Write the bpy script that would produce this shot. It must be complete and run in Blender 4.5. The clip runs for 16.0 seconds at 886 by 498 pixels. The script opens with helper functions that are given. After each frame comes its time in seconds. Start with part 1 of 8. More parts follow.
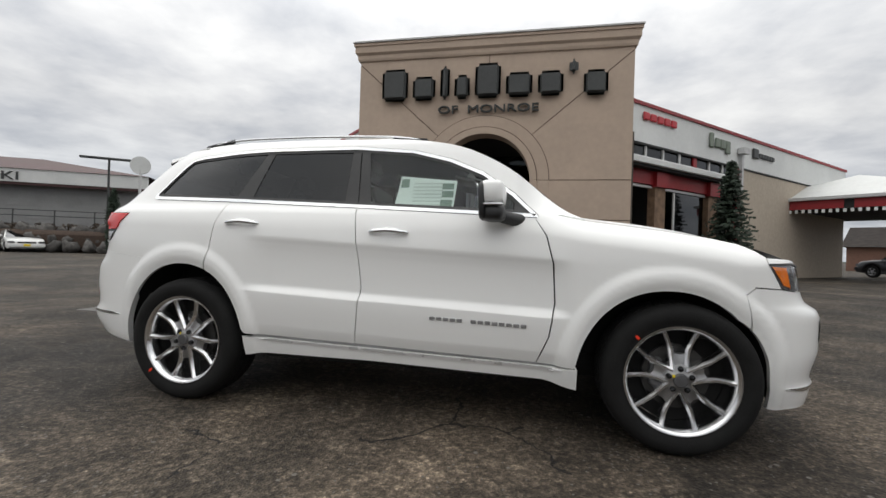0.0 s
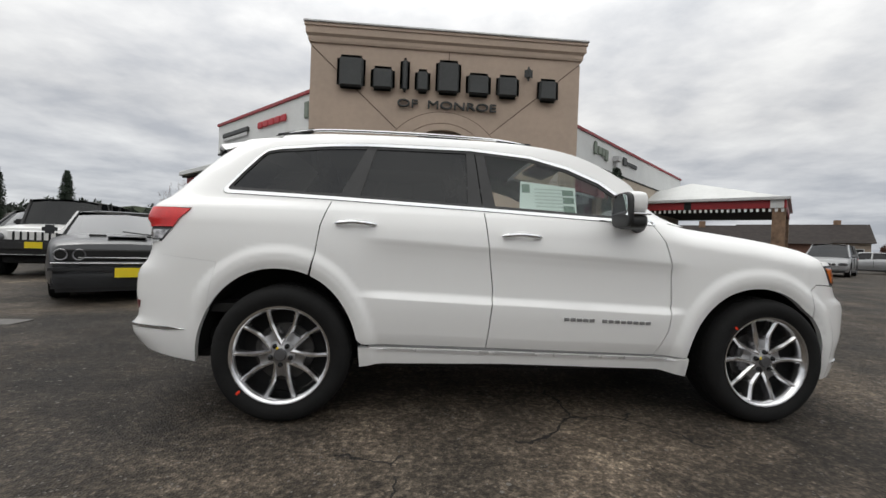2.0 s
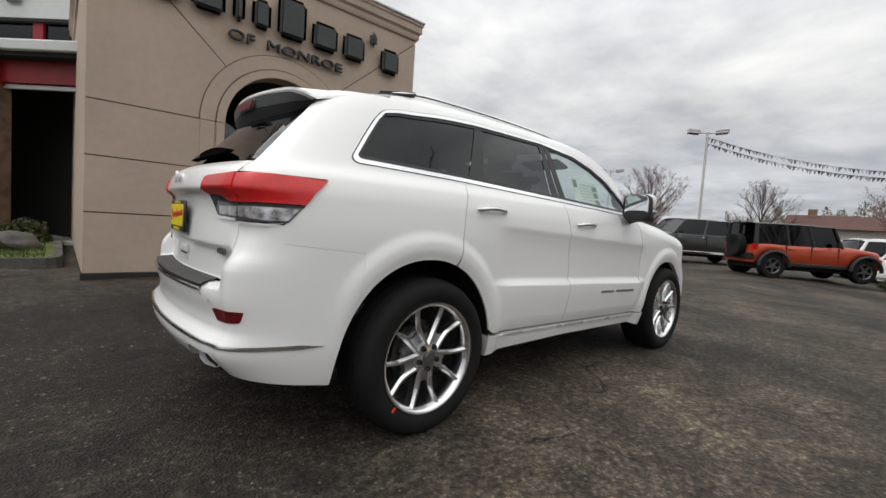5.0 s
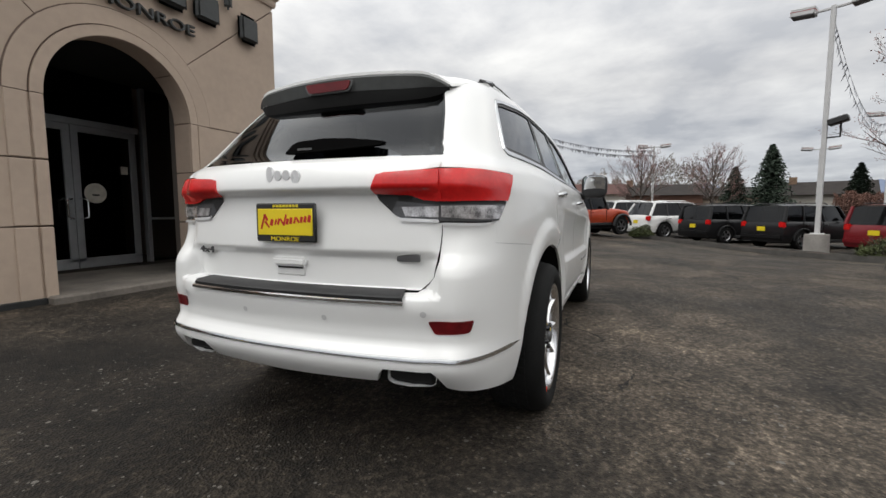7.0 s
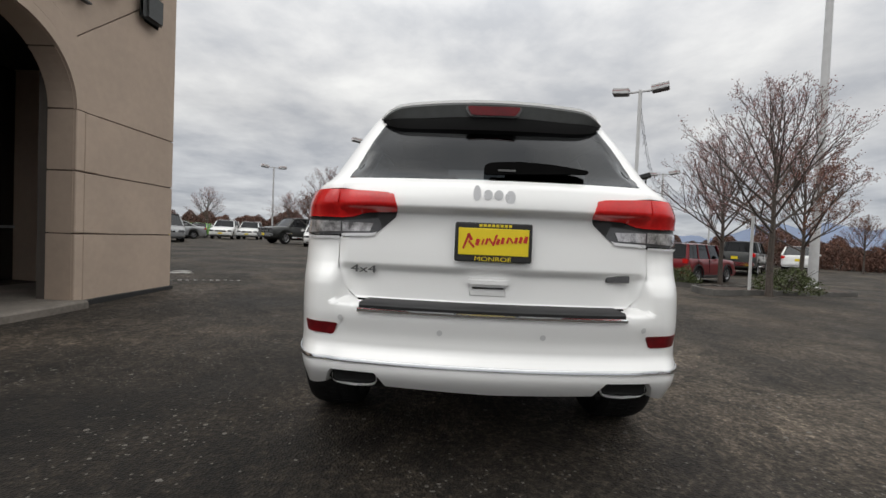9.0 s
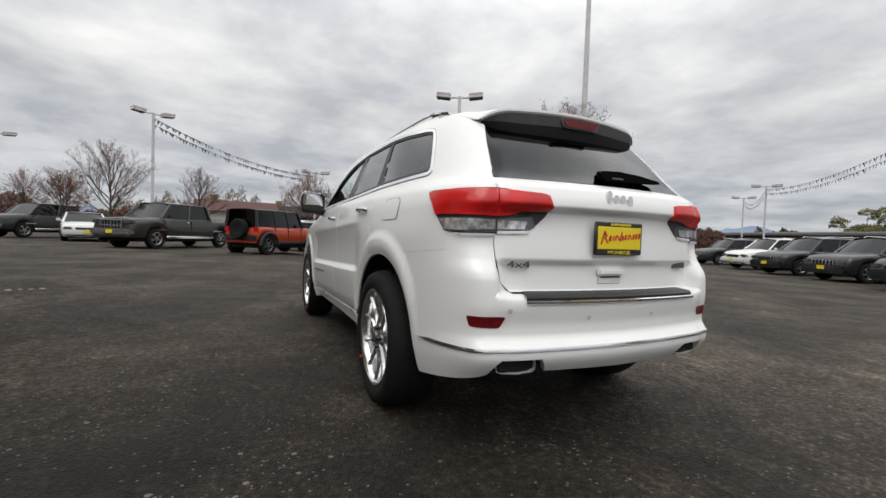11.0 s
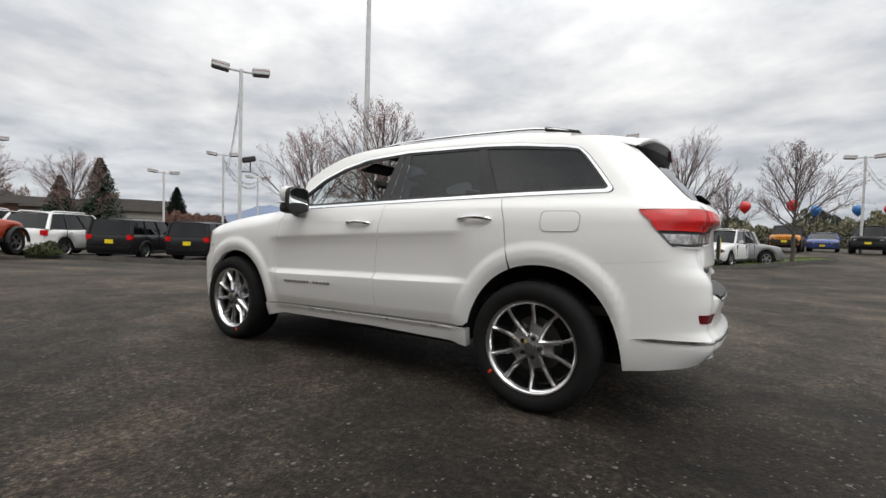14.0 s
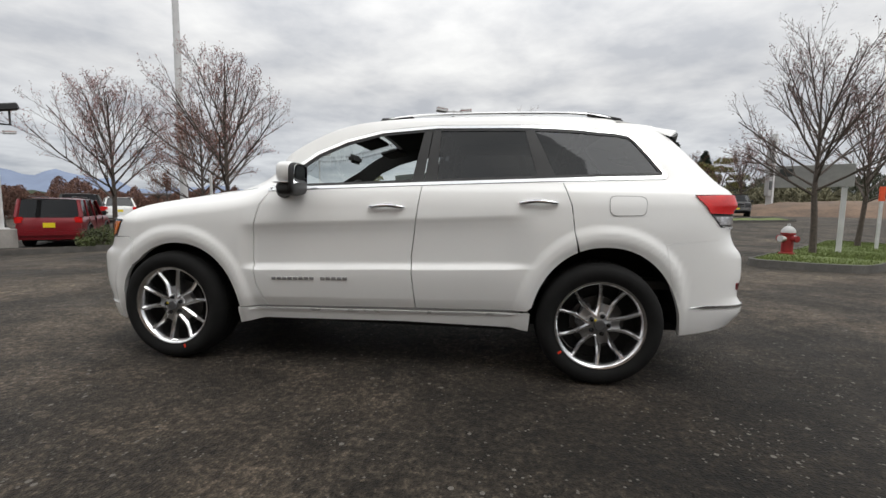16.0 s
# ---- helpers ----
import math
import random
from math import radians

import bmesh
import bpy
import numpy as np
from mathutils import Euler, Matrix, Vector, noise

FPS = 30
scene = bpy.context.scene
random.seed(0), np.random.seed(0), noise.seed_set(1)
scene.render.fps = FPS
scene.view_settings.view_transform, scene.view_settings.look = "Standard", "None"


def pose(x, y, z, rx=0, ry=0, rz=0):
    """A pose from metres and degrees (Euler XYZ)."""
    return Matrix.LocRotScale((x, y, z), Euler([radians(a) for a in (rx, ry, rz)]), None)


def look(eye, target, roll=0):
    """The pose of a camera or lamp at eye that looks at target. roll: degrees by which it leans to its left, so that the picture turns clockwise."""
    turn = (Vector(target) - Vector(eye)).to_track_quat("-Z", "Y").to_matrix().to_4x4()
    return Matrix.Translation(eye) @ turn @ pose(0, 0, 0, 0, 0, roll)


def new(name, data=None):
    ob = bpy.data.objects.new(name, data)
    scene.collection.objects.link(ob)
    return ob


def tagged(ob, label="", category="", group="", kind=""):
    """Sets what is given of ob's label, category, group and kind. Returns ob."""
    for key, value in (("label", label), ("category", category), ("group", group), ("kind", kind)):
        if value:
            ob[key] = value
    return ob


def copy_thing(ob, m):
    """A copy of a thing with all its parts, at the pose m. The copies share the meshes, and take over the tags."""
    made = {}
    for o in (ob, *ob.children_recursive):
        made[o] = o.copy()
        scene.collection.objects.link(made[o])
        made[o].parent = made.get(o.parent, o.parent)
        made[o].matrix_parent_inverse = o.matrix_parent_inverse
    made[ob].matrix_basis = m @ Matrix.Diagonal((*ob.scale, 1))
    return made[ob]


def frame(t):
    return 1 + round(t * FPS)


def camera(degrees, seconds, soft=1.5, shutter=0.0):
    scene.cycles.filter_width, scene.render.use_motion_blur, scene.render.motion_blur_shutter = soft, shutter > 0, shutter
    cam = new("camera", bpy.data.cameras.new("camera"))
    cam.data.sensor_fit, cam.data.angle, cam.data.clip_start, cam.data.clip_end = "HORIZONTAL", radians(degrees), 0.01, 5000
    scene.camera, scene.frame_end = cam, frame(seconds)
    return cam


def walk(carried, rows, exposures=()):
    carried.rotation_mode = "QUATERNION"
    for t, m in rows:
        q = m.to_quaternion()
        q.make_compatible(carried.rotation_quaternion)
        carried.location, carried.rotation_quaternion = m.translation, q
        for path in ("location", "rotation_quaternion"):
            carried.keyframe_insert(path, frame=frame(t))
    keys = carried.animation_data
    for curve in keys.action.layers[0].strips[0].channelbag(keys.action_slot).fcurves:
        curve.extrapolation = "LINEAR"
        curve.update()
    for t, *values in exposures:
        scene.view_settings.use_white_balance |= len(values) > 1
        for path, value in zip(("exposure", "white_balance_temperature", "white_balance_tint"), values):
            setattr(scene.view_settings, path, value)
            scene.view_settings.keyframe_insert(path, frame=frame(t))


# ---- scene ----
cam = camera(92.0, 16.0)
PATH = [
    (0, (0.693, -3.258, 1.009), (0.295, -1.298, 1.012), 1.8),
    (0.5, (0.357, -3.317, 1.004), (0.069, -1.338, 1.022), 3.1),
    (1, (-0.039, -3.437, 1.03), (-0.15, -1.441, 1.005), 1.0),
    (1.5, (-0.399, -3.43, 1.013), (-0.389, -1.43, 1.013), -0.6),
    (2, (-0.772, -3.364, 1.035), (-0.604, -1.371, 1.016), 2.1),
    (2.5, (-1.178, -3.331, 1.036), (-0.76, -1.376, 0.982), 1.5),
    (3, (-1.561, -3.2, 1.02), (-1.007, -1.279, 0.946), 1.1),
    (3.5, (-1.877, -3.026, 1.054), (-1.089, -1.19, 0.968), 1.6),
    (4, (-2.245, -2.877, 1.059), (-1.201, -1.174, 0.973), -0.3),
    (4.2, (-2.367, -2.816, 1.05), (-1.262, -1.151, 0.957), 0.8),
    (6.3, (-3.456, -1.681, 1.051), (-1.761, -0.627, 0.919), 1.0),
    (6.5, (-3.536, -1.553, 1.033), (-1.795, -0.578, 0.902), 0.0),
    (7, (-3.727, -1.232, 1.045), (-1.885, -0.475, 0.868), -0.1),
    (7.5, (-3.829, -0.845, 1.044), (-1.917, -0.273, 0.906), -1.5),
    (8, (-3.924, -0.52, 1.039), (-1.967, -0.113, 0.964), 0.1),
    (8.5, (-4.055, -0.158, 1.035), (-2.068, 0.048, 0.952), 0.6),
    (8.7, (-4.068, -0.034, 1.012), (-2.075, 0.115, 0.941), 1.6),
    (10.8, (-3.914, 1.473, 1.003), (-2.068, 0.706, 0.948), 0.7),
    (11, (-3.871, 1.617, 0.983), (-2.059, 0.772, 0.924), 2.0),
    (11.5, (-3.747, 2.008, 1.002), (-2.067, 0.931, 0.869), 0.9),
    (12, (-3.492, 2.35, 0.997), (-1.891, 1.167, 0.81), -0.3),
    (12.5, (-3.259, 2.624, 0.989), (-1.735, 1.336, 0.855), 1.4),
    (13, (-2.994, 2.911, 1.023), (-1.656, 1.432, 0.871), 0.9),
    (13.5, (-2.624, 3.117, 1.041), (-1.426, 1.522, 0.899), 0.6),
    (14, (-2.305, 3.293, 1.031), (-1.262, 1.588, 0.963), 1.6),
    (14.5, (-1.966, 3.455, 1.067), (-1.183, 1.617, 0.965), 1.4),
    (15, (-1.55, 3.495, 1.077), (-0.883, 1.612, 0.969), 0.3),
    (15.5, (-1.19, 3.562, 1.076), (-0.668, 1.634, 0.983), -0.1),
    (16, (-0.836, 3.608, 1.109), (-0.571, 1.636, 0.91), 0.7),
]
EXPOSURES = [(0, 0.06), (3.5, -0.04), (7.0, 0.0), (8.5, -0.12), (11.0, -0.04), (12.5, 0.10), (14.0, 0.10), (16, 0.08)]
walk(cam, [(t, look(eye, target, roll)) for t, eye, target, roll in PATH], EXPOSURES)

# ---- sky and sun ----
import functools
from mathutils.geometry import delaunay_2d_cdt

SUN_ELEVATION, SUN_AZIMUTH = 58.0, 304.0
world = bpy.data.worlds.new("overcast_sky")
world.use_nodes = True
scene.world = world


def wn(kind, **inputs):
    n = world.node_tree.nodes.new(kind)
    for k, v in inputs.items():
        n.inputs[k].default_value = v
    return n


def sky_world():
    world.node_tree.nodes.clear()
    lk = world.node_tree.links.new
    out, bg = wn("ShaderNodeOutputWorld"), wn("ShaderNodeBackground", Strength=1.0)
    sky = wn("ShaderNodeTexSky")
    sky.sky_type, sky.sun_disc = "NISHITA", False
    sky.sun_elevation, sky.sun_rotation = radians(SUN_ELEVATION), radians(SUN_AZIMUTH)
    dim = wn("ShaderNodeMix")
    dim.data_type, dim.blend_type = "RGBA", "MULTIPLY"
    dim.inputs[0].default_value = 1.0
    dim.inputs[7].default_value = (0.10, 0.10, 0.10, 1)
    lk(sky.outputs[0], dim.inputs[6])
    # clouds on a high flat layer: the direction divided by its height
    tc, sep = wn("ShaderNodeTexCoord"), wn("ShaderNodeSeparateXYZ")
    lk(tc.outputs["Generated"], sep.inputs[0])
    hgt = wn("ShaderNodeMath")
    hgt.operation = "MAXIMUM"
    hgt.inputs[1].default_value = 0.0
    lk(sep.outputs[2], hgt.inputs[0])
    add = wn("ShaderNodeMath")
    add.operation = "ADD"
    add.inputs[1].default_value = 0.14
    lk(hgt.outputs[0], add.inputs[0])
    div = wn("ShaderNodeVectorMath")
    div.operation = "DIVIDE"
    lk(tc.outputs["Generated"], div.inputs[0])
    comb = wn("ShaderNodeCombineXYZ")
    for k in range(3):
        lk(add.outputs[0], comb.inputs[k])
    lk(comb.outputs[0], div.inputs[1])
    n1 = wn("ShaderNodeTexNoise", Scale=1.7, Detail=6.0, Roughness=0.5, Distortion=0.15)
    n2 = wn("ShaderNodeTexNoise", Scale=5.0, Detail=6.0, Roughness=0.6, Distortion=0.2)
    lk(div.outputs[0], n1.inputs["Vector"])
    lk(div.outputs[0], n2.inputs["Vector"])
    mx = wn("ShaderNodeMath")
    mx.operation = "MULTIPLY_ADD"
    mx.inputs[1].default_value = 0.28
    lk(n2.outputs[0], mx.inputs[0])
    lk(n1.outputs[0], mx.inputs[2])
    ramp = wn("ShaderNodeValToRGB")
    e = ramp.color_ramp.elements
    e[0].position, e[0].color = 0.46, (0.54, 0.553, 0.58, 1)
    e[1].position, e[1].color = 0.90, (0.985, 0.98, 0.955, 1)
    m = ramp.color_ramp.elements.new(0.66)
    m.color = (0.75, 0.75, 0.752, 1)
    lk(mx.outputs[0], ramp.inputs[0])
    # an overcast sky is brighter towards the zenith, and greyer blue low down
    zen = wn("ShaderNodeValToRGB")
    z = zen.color_ramp.elements
    z[0].position, z[0].color = 0.0, (0.72, 0.75, 0.80, 1)
    z[1].position, z[1].color = 1.0, (2.25, 2.24, 2.16, 1)
    for pos, col in ((0.10, (0.78, 0.80, 0.84)), (0.25, (0.96, 0.96, 0.96)), (0.45, (1.34, 1.34, 1.33)), (0.57, (2.05, 2.04, 1.99)), (0.72, (2.2, 2.19, 2.12))):
        zen.color_ramp.elements.new(pos).color = (*col, 1)
    lk(hgt.outputs[0], zen.inputs[0])
    mul = wn("ShaderNodeMix")
    mul.data_type, mul.blend_type = "RGBA", "MULTIPLY"
    mul.inputs[0].default_value = 1.0
    lk(ramp.outputs[0], mul.inputs[6])
    lk(zen.outputs[0], mul.inputs[7])
    mix = wn("ShaderNodeMix")
    mix.data_type = "RGBA"
    mix.inputs[0].default_value = 0.93
    lk(dim.outputs[2], mix.inputs[6])
    lk(mul.outputs[2], mix.inputs[7])
    lk(mix.outputs[2], bg.inputs[0])
    lk(bg.outputs[0], out.inputs[0])


sky_world()
sun = new("sun", bpy.data.lights.new("sun", "SUN"))
sun.data.energy, sun.data.angle, sun.data.color = 0.9, radians(40), (1.0, 0.99, 0.97)
_az, _el = radians(SUN_AZIMUTH), radians(SUN_ELEVATION)
sun.matrix_world = look((math.sin(_az) * math.cos(_el) * 60, math.cos(_az) * math.cos(_el) * 60, math.sin(_el) * 60), (0, 0, 0))

# ---- materials ----
MATS = {}


def mat(name, col, rough=0.6, metal=0.0, var=0.12, scale=6.0, bump=0.0, bscale=60.0, coat=0.0, spec=0.5, col2=None, random_by=0.0):
    """A plain procedural surface: two scales of noise over the colour, fine relief, and a gloss that varies a little."""
    if name in MATS:
        return MATS[name]
    m = bpy.data.materials.new(name)
    m.use_nodes = True
    nt = m.node_tree
    b = nt.nodes["Principled BSDF"]
    b.inputs["Metallic"].default_value = metal
    b.inputs["Specular IOR Level"].default_value = spec
    b.inputs["Coat Weight"].default_value = coat
    b.inputs["Coat Roughness"].default_value = 0.03
    tc = nt.nodes.new("ShaderNodeTexCoord")
    n1 = nt.nodes.new("ShaderNodeTexNoise")
    n1.inputs["Scale"].default_value, n1.inputs["Detail"].default_value = scale, 6
    nt.links.new(tc.outputs["Object"], n1.inputs["Vector"])
    n2 = nt.nodes.new("ShaderNodeTexNoise")
    n2.inputs["Scale"].default_value, n2.inputs["Detail"].default_value = scale * 9, 4
    nt.links.new(tc.outputs["Object"], n2.inputs["Vector"])
    av = nt.nodes.new("ShaderNodeMath")
    av.operation = "MULTIPLY_ADD"
    av.inputs[1].default_value = 0.5
    nt.links.new(n2.outputs[0], av.inputs[0])
    nt.links.new(n1.outputs[0], av.inputs[2])
    r = nt.nodes.new("ShaderNodeValToRGB")
    c2 = col2 or [c * (1 + var) for c in col]
    c1 = col if col2 else [c * (1 - var) for c in col]
    r.color_ramp.elements[0].position, r.color_ramp.elements[1].position = 0.55, 0.95
    r.color_ramp.elements[0].color, r.color_ramp.elements[1].color = (*c1, 1), (*[min(1, c) for c in c2], 1)
    nt.links.new(av.outputs[0], r.inputs[0])
    last = r.outputs[0]
    if random_by:
        oi = nt.nodes.new("ShaderNodeObjectInfo")
        hsv = nt.nodes.new("ShaderNodeHueSaturation")
        mr = nt.nodes.new("ShaderNodeMapRange")
        mr.inputs["To Min"].default_value, mr.inputs["To Max"].default_value = 1 - random_by, 1 + random_by
        nt.links.new(oi.outputs["Random"], mr.inputs[0])
        nt.links.new(mr.outputs[0], hsv.inputs["Value"])
        nt.links.new(last, hsv.inputs["Color"])
        last = hsv.outputs[0]
    nt.links.new(last, b.inputs["Base Color"])
    mr = nt.nodes.new("ShaderNodeMapRange")
    mr.inputs["To Min"].default_value, mr.inputs["To Max"].default_value = rough * 0.85, min(1, rough * 1.15)
    nt.links.new(n1.outputs[0], mr.inputs[0])
    nt.links.new(mr.outputs[0], b.inputs["Roughness"])
    if bump:
        n3 = nt.nodes.new("ShaderNodeTexNoise")
        n3.inputs["Scale"].default_value, n3.inputs["Detail"].default_value = bscale, 3
        nt.links.new(tc.outputs["Object"], n3.inputs["Vector"])
        bp = nt.nodes.new("ShaderNodeBump")
        bp.inputs["Strength"].default_value, bp.inputs["Distance"].default_value = bump, 0.01
        nt.links.new(n3.outputs[0], bp.inputs["Height"])
        nt.links.new(bp.outputs[0], b.inputs["Normal"])
    MATS[name] = m
    return m


def glass_mat(name, tint, rough=0.02, clear=0.5, gloss=0.035):
    """Tinted pane: a clear tinted layer under a mirror-like surface whose gloss grows at grazing angles."""
    if name in MATS:
        return MATS[name]
    m = bpy.data.materials.new(name)
    m.use_nodes = True
    nt = m.node_tree
    nt.nodes.clear()
    out = nt.nodes.new("ShaderNodeOutputMaterial")
    tr = nt.nodes.new("ShaderNodeBsdfTransparent")
    tr.inputs[0].default_value = (*[t * clear for t in tint], 1)
    gl = nt.nodes.new("ShaderNodeBsdfGlossy")
    gl.inputs["Roughness"].default_value = rough
    gl.inputs[0].default_value = (0.9, 0.92, 0.95, 1)
    lw = nt.nodes.new("ShaderNodeLayerWeight")
    lw.inputs["Blend"].default_value = 0.5
    pw = nt.nodes.new("ShaderNodeMath")
    pw.operation, pw.inputs[1].default_value = "POWER", 4.0
    nt.links.new(lw.outputs["Facing"], pw.inputs[0])
    fr = nt.nodes.new("ShaderNodeMapRange")
    fr.inputs["To Min"].default_value, fr.inputs["To Max"].default_value = gloss, 0.9
    nt.links.new(pw.outputs[0], fr.inputs[0])
    mx = nt.nodes.new("ShaderNodeMixShader")
    nt.links.new(fr.outputs[0], mx.inputs[0])
    nt.links.new(tr.outputs[0], mx.inputs[1])
    nt.links.new(gl.outputs[0], mx.inputs[2])
    nt.links.new(mx.outputs[0], out.inputs[0])
    MATS[name] = m
    return m


PAINT = mat("white_car_paint", (0.86, 0.86, 0.85), 0.30, var=0.0, coat=0.6, spec=0.5)
BLACKP = mat("black_plastic", (0.018, 0.018, 0.019), 0.5, var=0.2, scale=20)
GAP = mat("dark_gap", (0.006, 0.006, 0.006), 0.9, var=0.1)
RUBBER = mat("tyre_rubber", (0.011, 0.011, 0.011), 0.80, var=0.25, scale=12, bump=0.15, bscale=120, spec=0.2)
CHROME = mat("chrome", (0.72, 0.73, 0.74), 0.12, metal=1.0, var=0.04)
BRIGHT = mat("bright_trim", (0.80, 0.80, 0.81), 0.28, metal=0.3, var=0.03)
ALLOY = mat("polished_alloy", (0.80, 0.80, 0.81), 0.20, metal=1.0, var=0.05, scale=20)
ALLOY_D = mat("dark_alloy", (0.16, 0.16, 0.165), 0.45, metal=0.8, var=0.1)
TINT = glass_mat("privacy_glass", (0.16, 0.17, 0.18), clear=0.35)
CLEAR = glass_mat("car_glass", (0.80, 0.86, 0.84), clear=1.0)
REDLENS = mat("red_lens", (0.60, 0.012, 0.012), 0.22, var=0.15, scale=9, coat=0.25)
REDDARK = mat("dark_red_reflector", (0.13, 0.005, 0.008), 0.3, var=0.25, scale=30, coat=0.25, spec=0.3)
CLEARLENS = mat("clear_lens", (0.07, 0.07, 0.075), 0.14, metal=0.4, scale=2.5, coat=0.5, col2=(0.22, 0.22, 0.23))
TAILCLEAR = mat("frosted_clear_lens", (0.16, 0.155, 0.16), 0.16, metal=0.5, scale=26, coat=0.6, col2=(0.85, 0.83, 0.84))
SMOKE = mat("smoked_housing", (0.085, 0.085, 0.09), 0.22, var=0.15, scale=8, coat=0.5)
AMBER = mat("amber_lens", (0.75, 0.18, 0.015), 0.15, var=0.15, scale=16, coat=1.0)
INTERIOR = mat("dark_interior", (0.035, 0.034, 0.033), 0.8, var=0.2)
SEATMAT = mat("seat_leather", (0.035, 0.033, 0.032), 0.55, var=0.15)


# ---- mesh helpers ----
def part(name, bm, material, parent=None, label="", smooth=True, recalc=True, heart=None):
    """heart: a point that open sheets turn their backs to."""
    if recalc and len(bm.faces) < 60000:
        bmesh.ops.recalc_face_normals(bm, faces=bm.faces)
    if heart is not None and sum(f.normal.dot(f.calc_center_median() - Vector(heart)) * f.calc_area() for f in bm.faces) < 0:
        bmesh.ops.reverse_faces(bm, faces=bm.faces)
    me = bpy.data.meshes.new(name)
    if smooth:
        for f in bm.faces:
            f.smooth = True
    exact = None
    lay = bm.verts.layers.float_vector.get("exact")
    if lay and smooth:
        bm.normal_update()
        exact = []
        for f in bm.faces:
            ns = []
            for l in f.loops:
                n = Vector(l.vert[lay])
                d = n.dot(f.normal)
                ns.append((n if d > 0 else -n) if abs(d) > 0.6 else Vector((0, 0, 0)))
            exact += ns
    bm.to_mesh(me)
    bm.free()
    for one in material if isinstance(material, (list, tuple)) else [material]:
        me.materials.append(one)
    if smooth:
        me.set_sharp_from_angle(angle=radians(38))
    if exact:
        me.normals_split_custom_set(exact)
    ob = new(name, me)
    if parent:
        ob.parent = parent
    if label:
        ob["label"] = label
    return ob


def thing(name, label, category, group="", m=None, kind=""):
    ob = new(name)
    ob.empty_display_size = 0.3
    if m is not None:
        ob.matrix_basis = m
    return tagged(ob, label, category, group, kind)


def box(bm, c, s, bevel=0.0, m=None, seg=1):
    g = bmesh.ops.create_cube(bm, size=1, matrix=Matrix.Translation(c) @ Matrix.Diagonal((*s, 1)))
    v = g["verts"]
    if bevel:
        e = list({x for q in v for x in q.link_edges})
        r = bmesh.ops.bevel(bm, geom=e, offset=bevel, segments=seg, affect="EDGES", clamp_overlap=True)
        v = list({x for f in r["faces"] for x in f.verts} | {x for x in v if x.is_valid})
    if m is not None:
        bmesh.ops.transform(bm, matrix=m, verts=v)
    return v


def boxm(c, s, bevel=0.0, m=None, seg=1):
    bm = bmesh.new()
    box(bm, c, s, bevel, m, seg)
    return bm


def tube(bm, pts, radii, n=10, cap=True):
    """A tube through points, with a radius at each."""
    pts = [Vector(p) for p in pts]
    rings = []
    up = None
    for k, p in enumerate(pts):
        d = (pts[min(k + 1, len(pts) - 1)] - pts[max(k - 1, 0)]).normalized()
        if up is None:
            up = Vector((0, 0, 1)) if abs(d.z) < 0.9 else Vector((1, 0, 0))
        a = d.cross(up).normalized()
        b = a.cross(d).normalized()
        up = b
        r = radii[k] if isinstance(radii, (list, tuple)) else radii
        rings.append([bm.verts.new(p + (a * math.cos(2 * math.pi * j / n) + b * math.sin(2 * math.pi * j / n)) * r) for j in range(n)])
    for r0, r1 in zip(rings, rings[1:]):
        for j in range(n):
            bm.faces.new((r0[j], r0[(j + 1) % n], r1[(j + 1) % n], r1[j]))
    if cap:
        bm.faces.new(rings[0][::-1])
        bm.faces.new(rings[-1])
    return rings


def tubem(pts, radii, n=10):
    bm = bmesh.new()
    tube(bm, pts, radii, n)
    return bm


def spin(bm, prof, c, axis="y", n=48, closed=False):
    """Turns a profile of (radius, along) round an axis through c."""
    rings = []
    for k in range(n):
        a = 2 * math.pi * k / n
        co, si = math.cos(a), math.sin(a)
        ring = []
        for r, h in prof:
            p = (r * co, h, r * si) if axis == "y" else ((r * co, r * si, h) if axis == "z" else (h, r * co, r * si))
            ring.append(bm.verts.new(Vector(c) + Vector(p)))
        rings.append(ring)
    m = len(prof)
    for k in range(n):
        r0, r1 = rings[k], rings[(k + 1) % n]
        for j in range(m if closed else m - 1):
            bm.faces.new((r0[j], r0[(j + 1) % m], r1[(j + 1) % m], r1[j]))
    return rings


def curve(xs, ys):
    """A smooth monotone curve through a few control points."""
    xs, ys = np.array(xs, float), np.array(ys, float)
    h, d = np.diff(xs), np.diff(ys) / np.diff(xs)
    s = np.zeros(len(xs))
    s[0], s[-1] = d[0], d[-1]
    for k in range(1, len(xs) - 1):
        s[k] = 0 if d[k - 1] * d[k] <= 0 else 2 * d[k - 1] * d[k] / (d[k - 1] + d[k])

    def f(x):
        x = min(max(x, xs[0]), xs[-1])
        k = min(max(int(np.searchsorted(xs, x)) - 1, 0), len(h) - 1)
        t = (x - xs[k]) / h[k]
        return float((1 + 2 * t) * (1 - t) ** 2 * ys[k] + t * (1 - t) ** 2 * h[k] * s[k] + t * t * (3 - 2 * t) * ys[k + 1] + t * t * (t - 1) * h[k] * s[k + 1])

    return f


def sstep(a, b, x):
    t = min(max((x - a) / (b - a), 0.0), 1.0)
    return t * t * (3 - 2 * t)


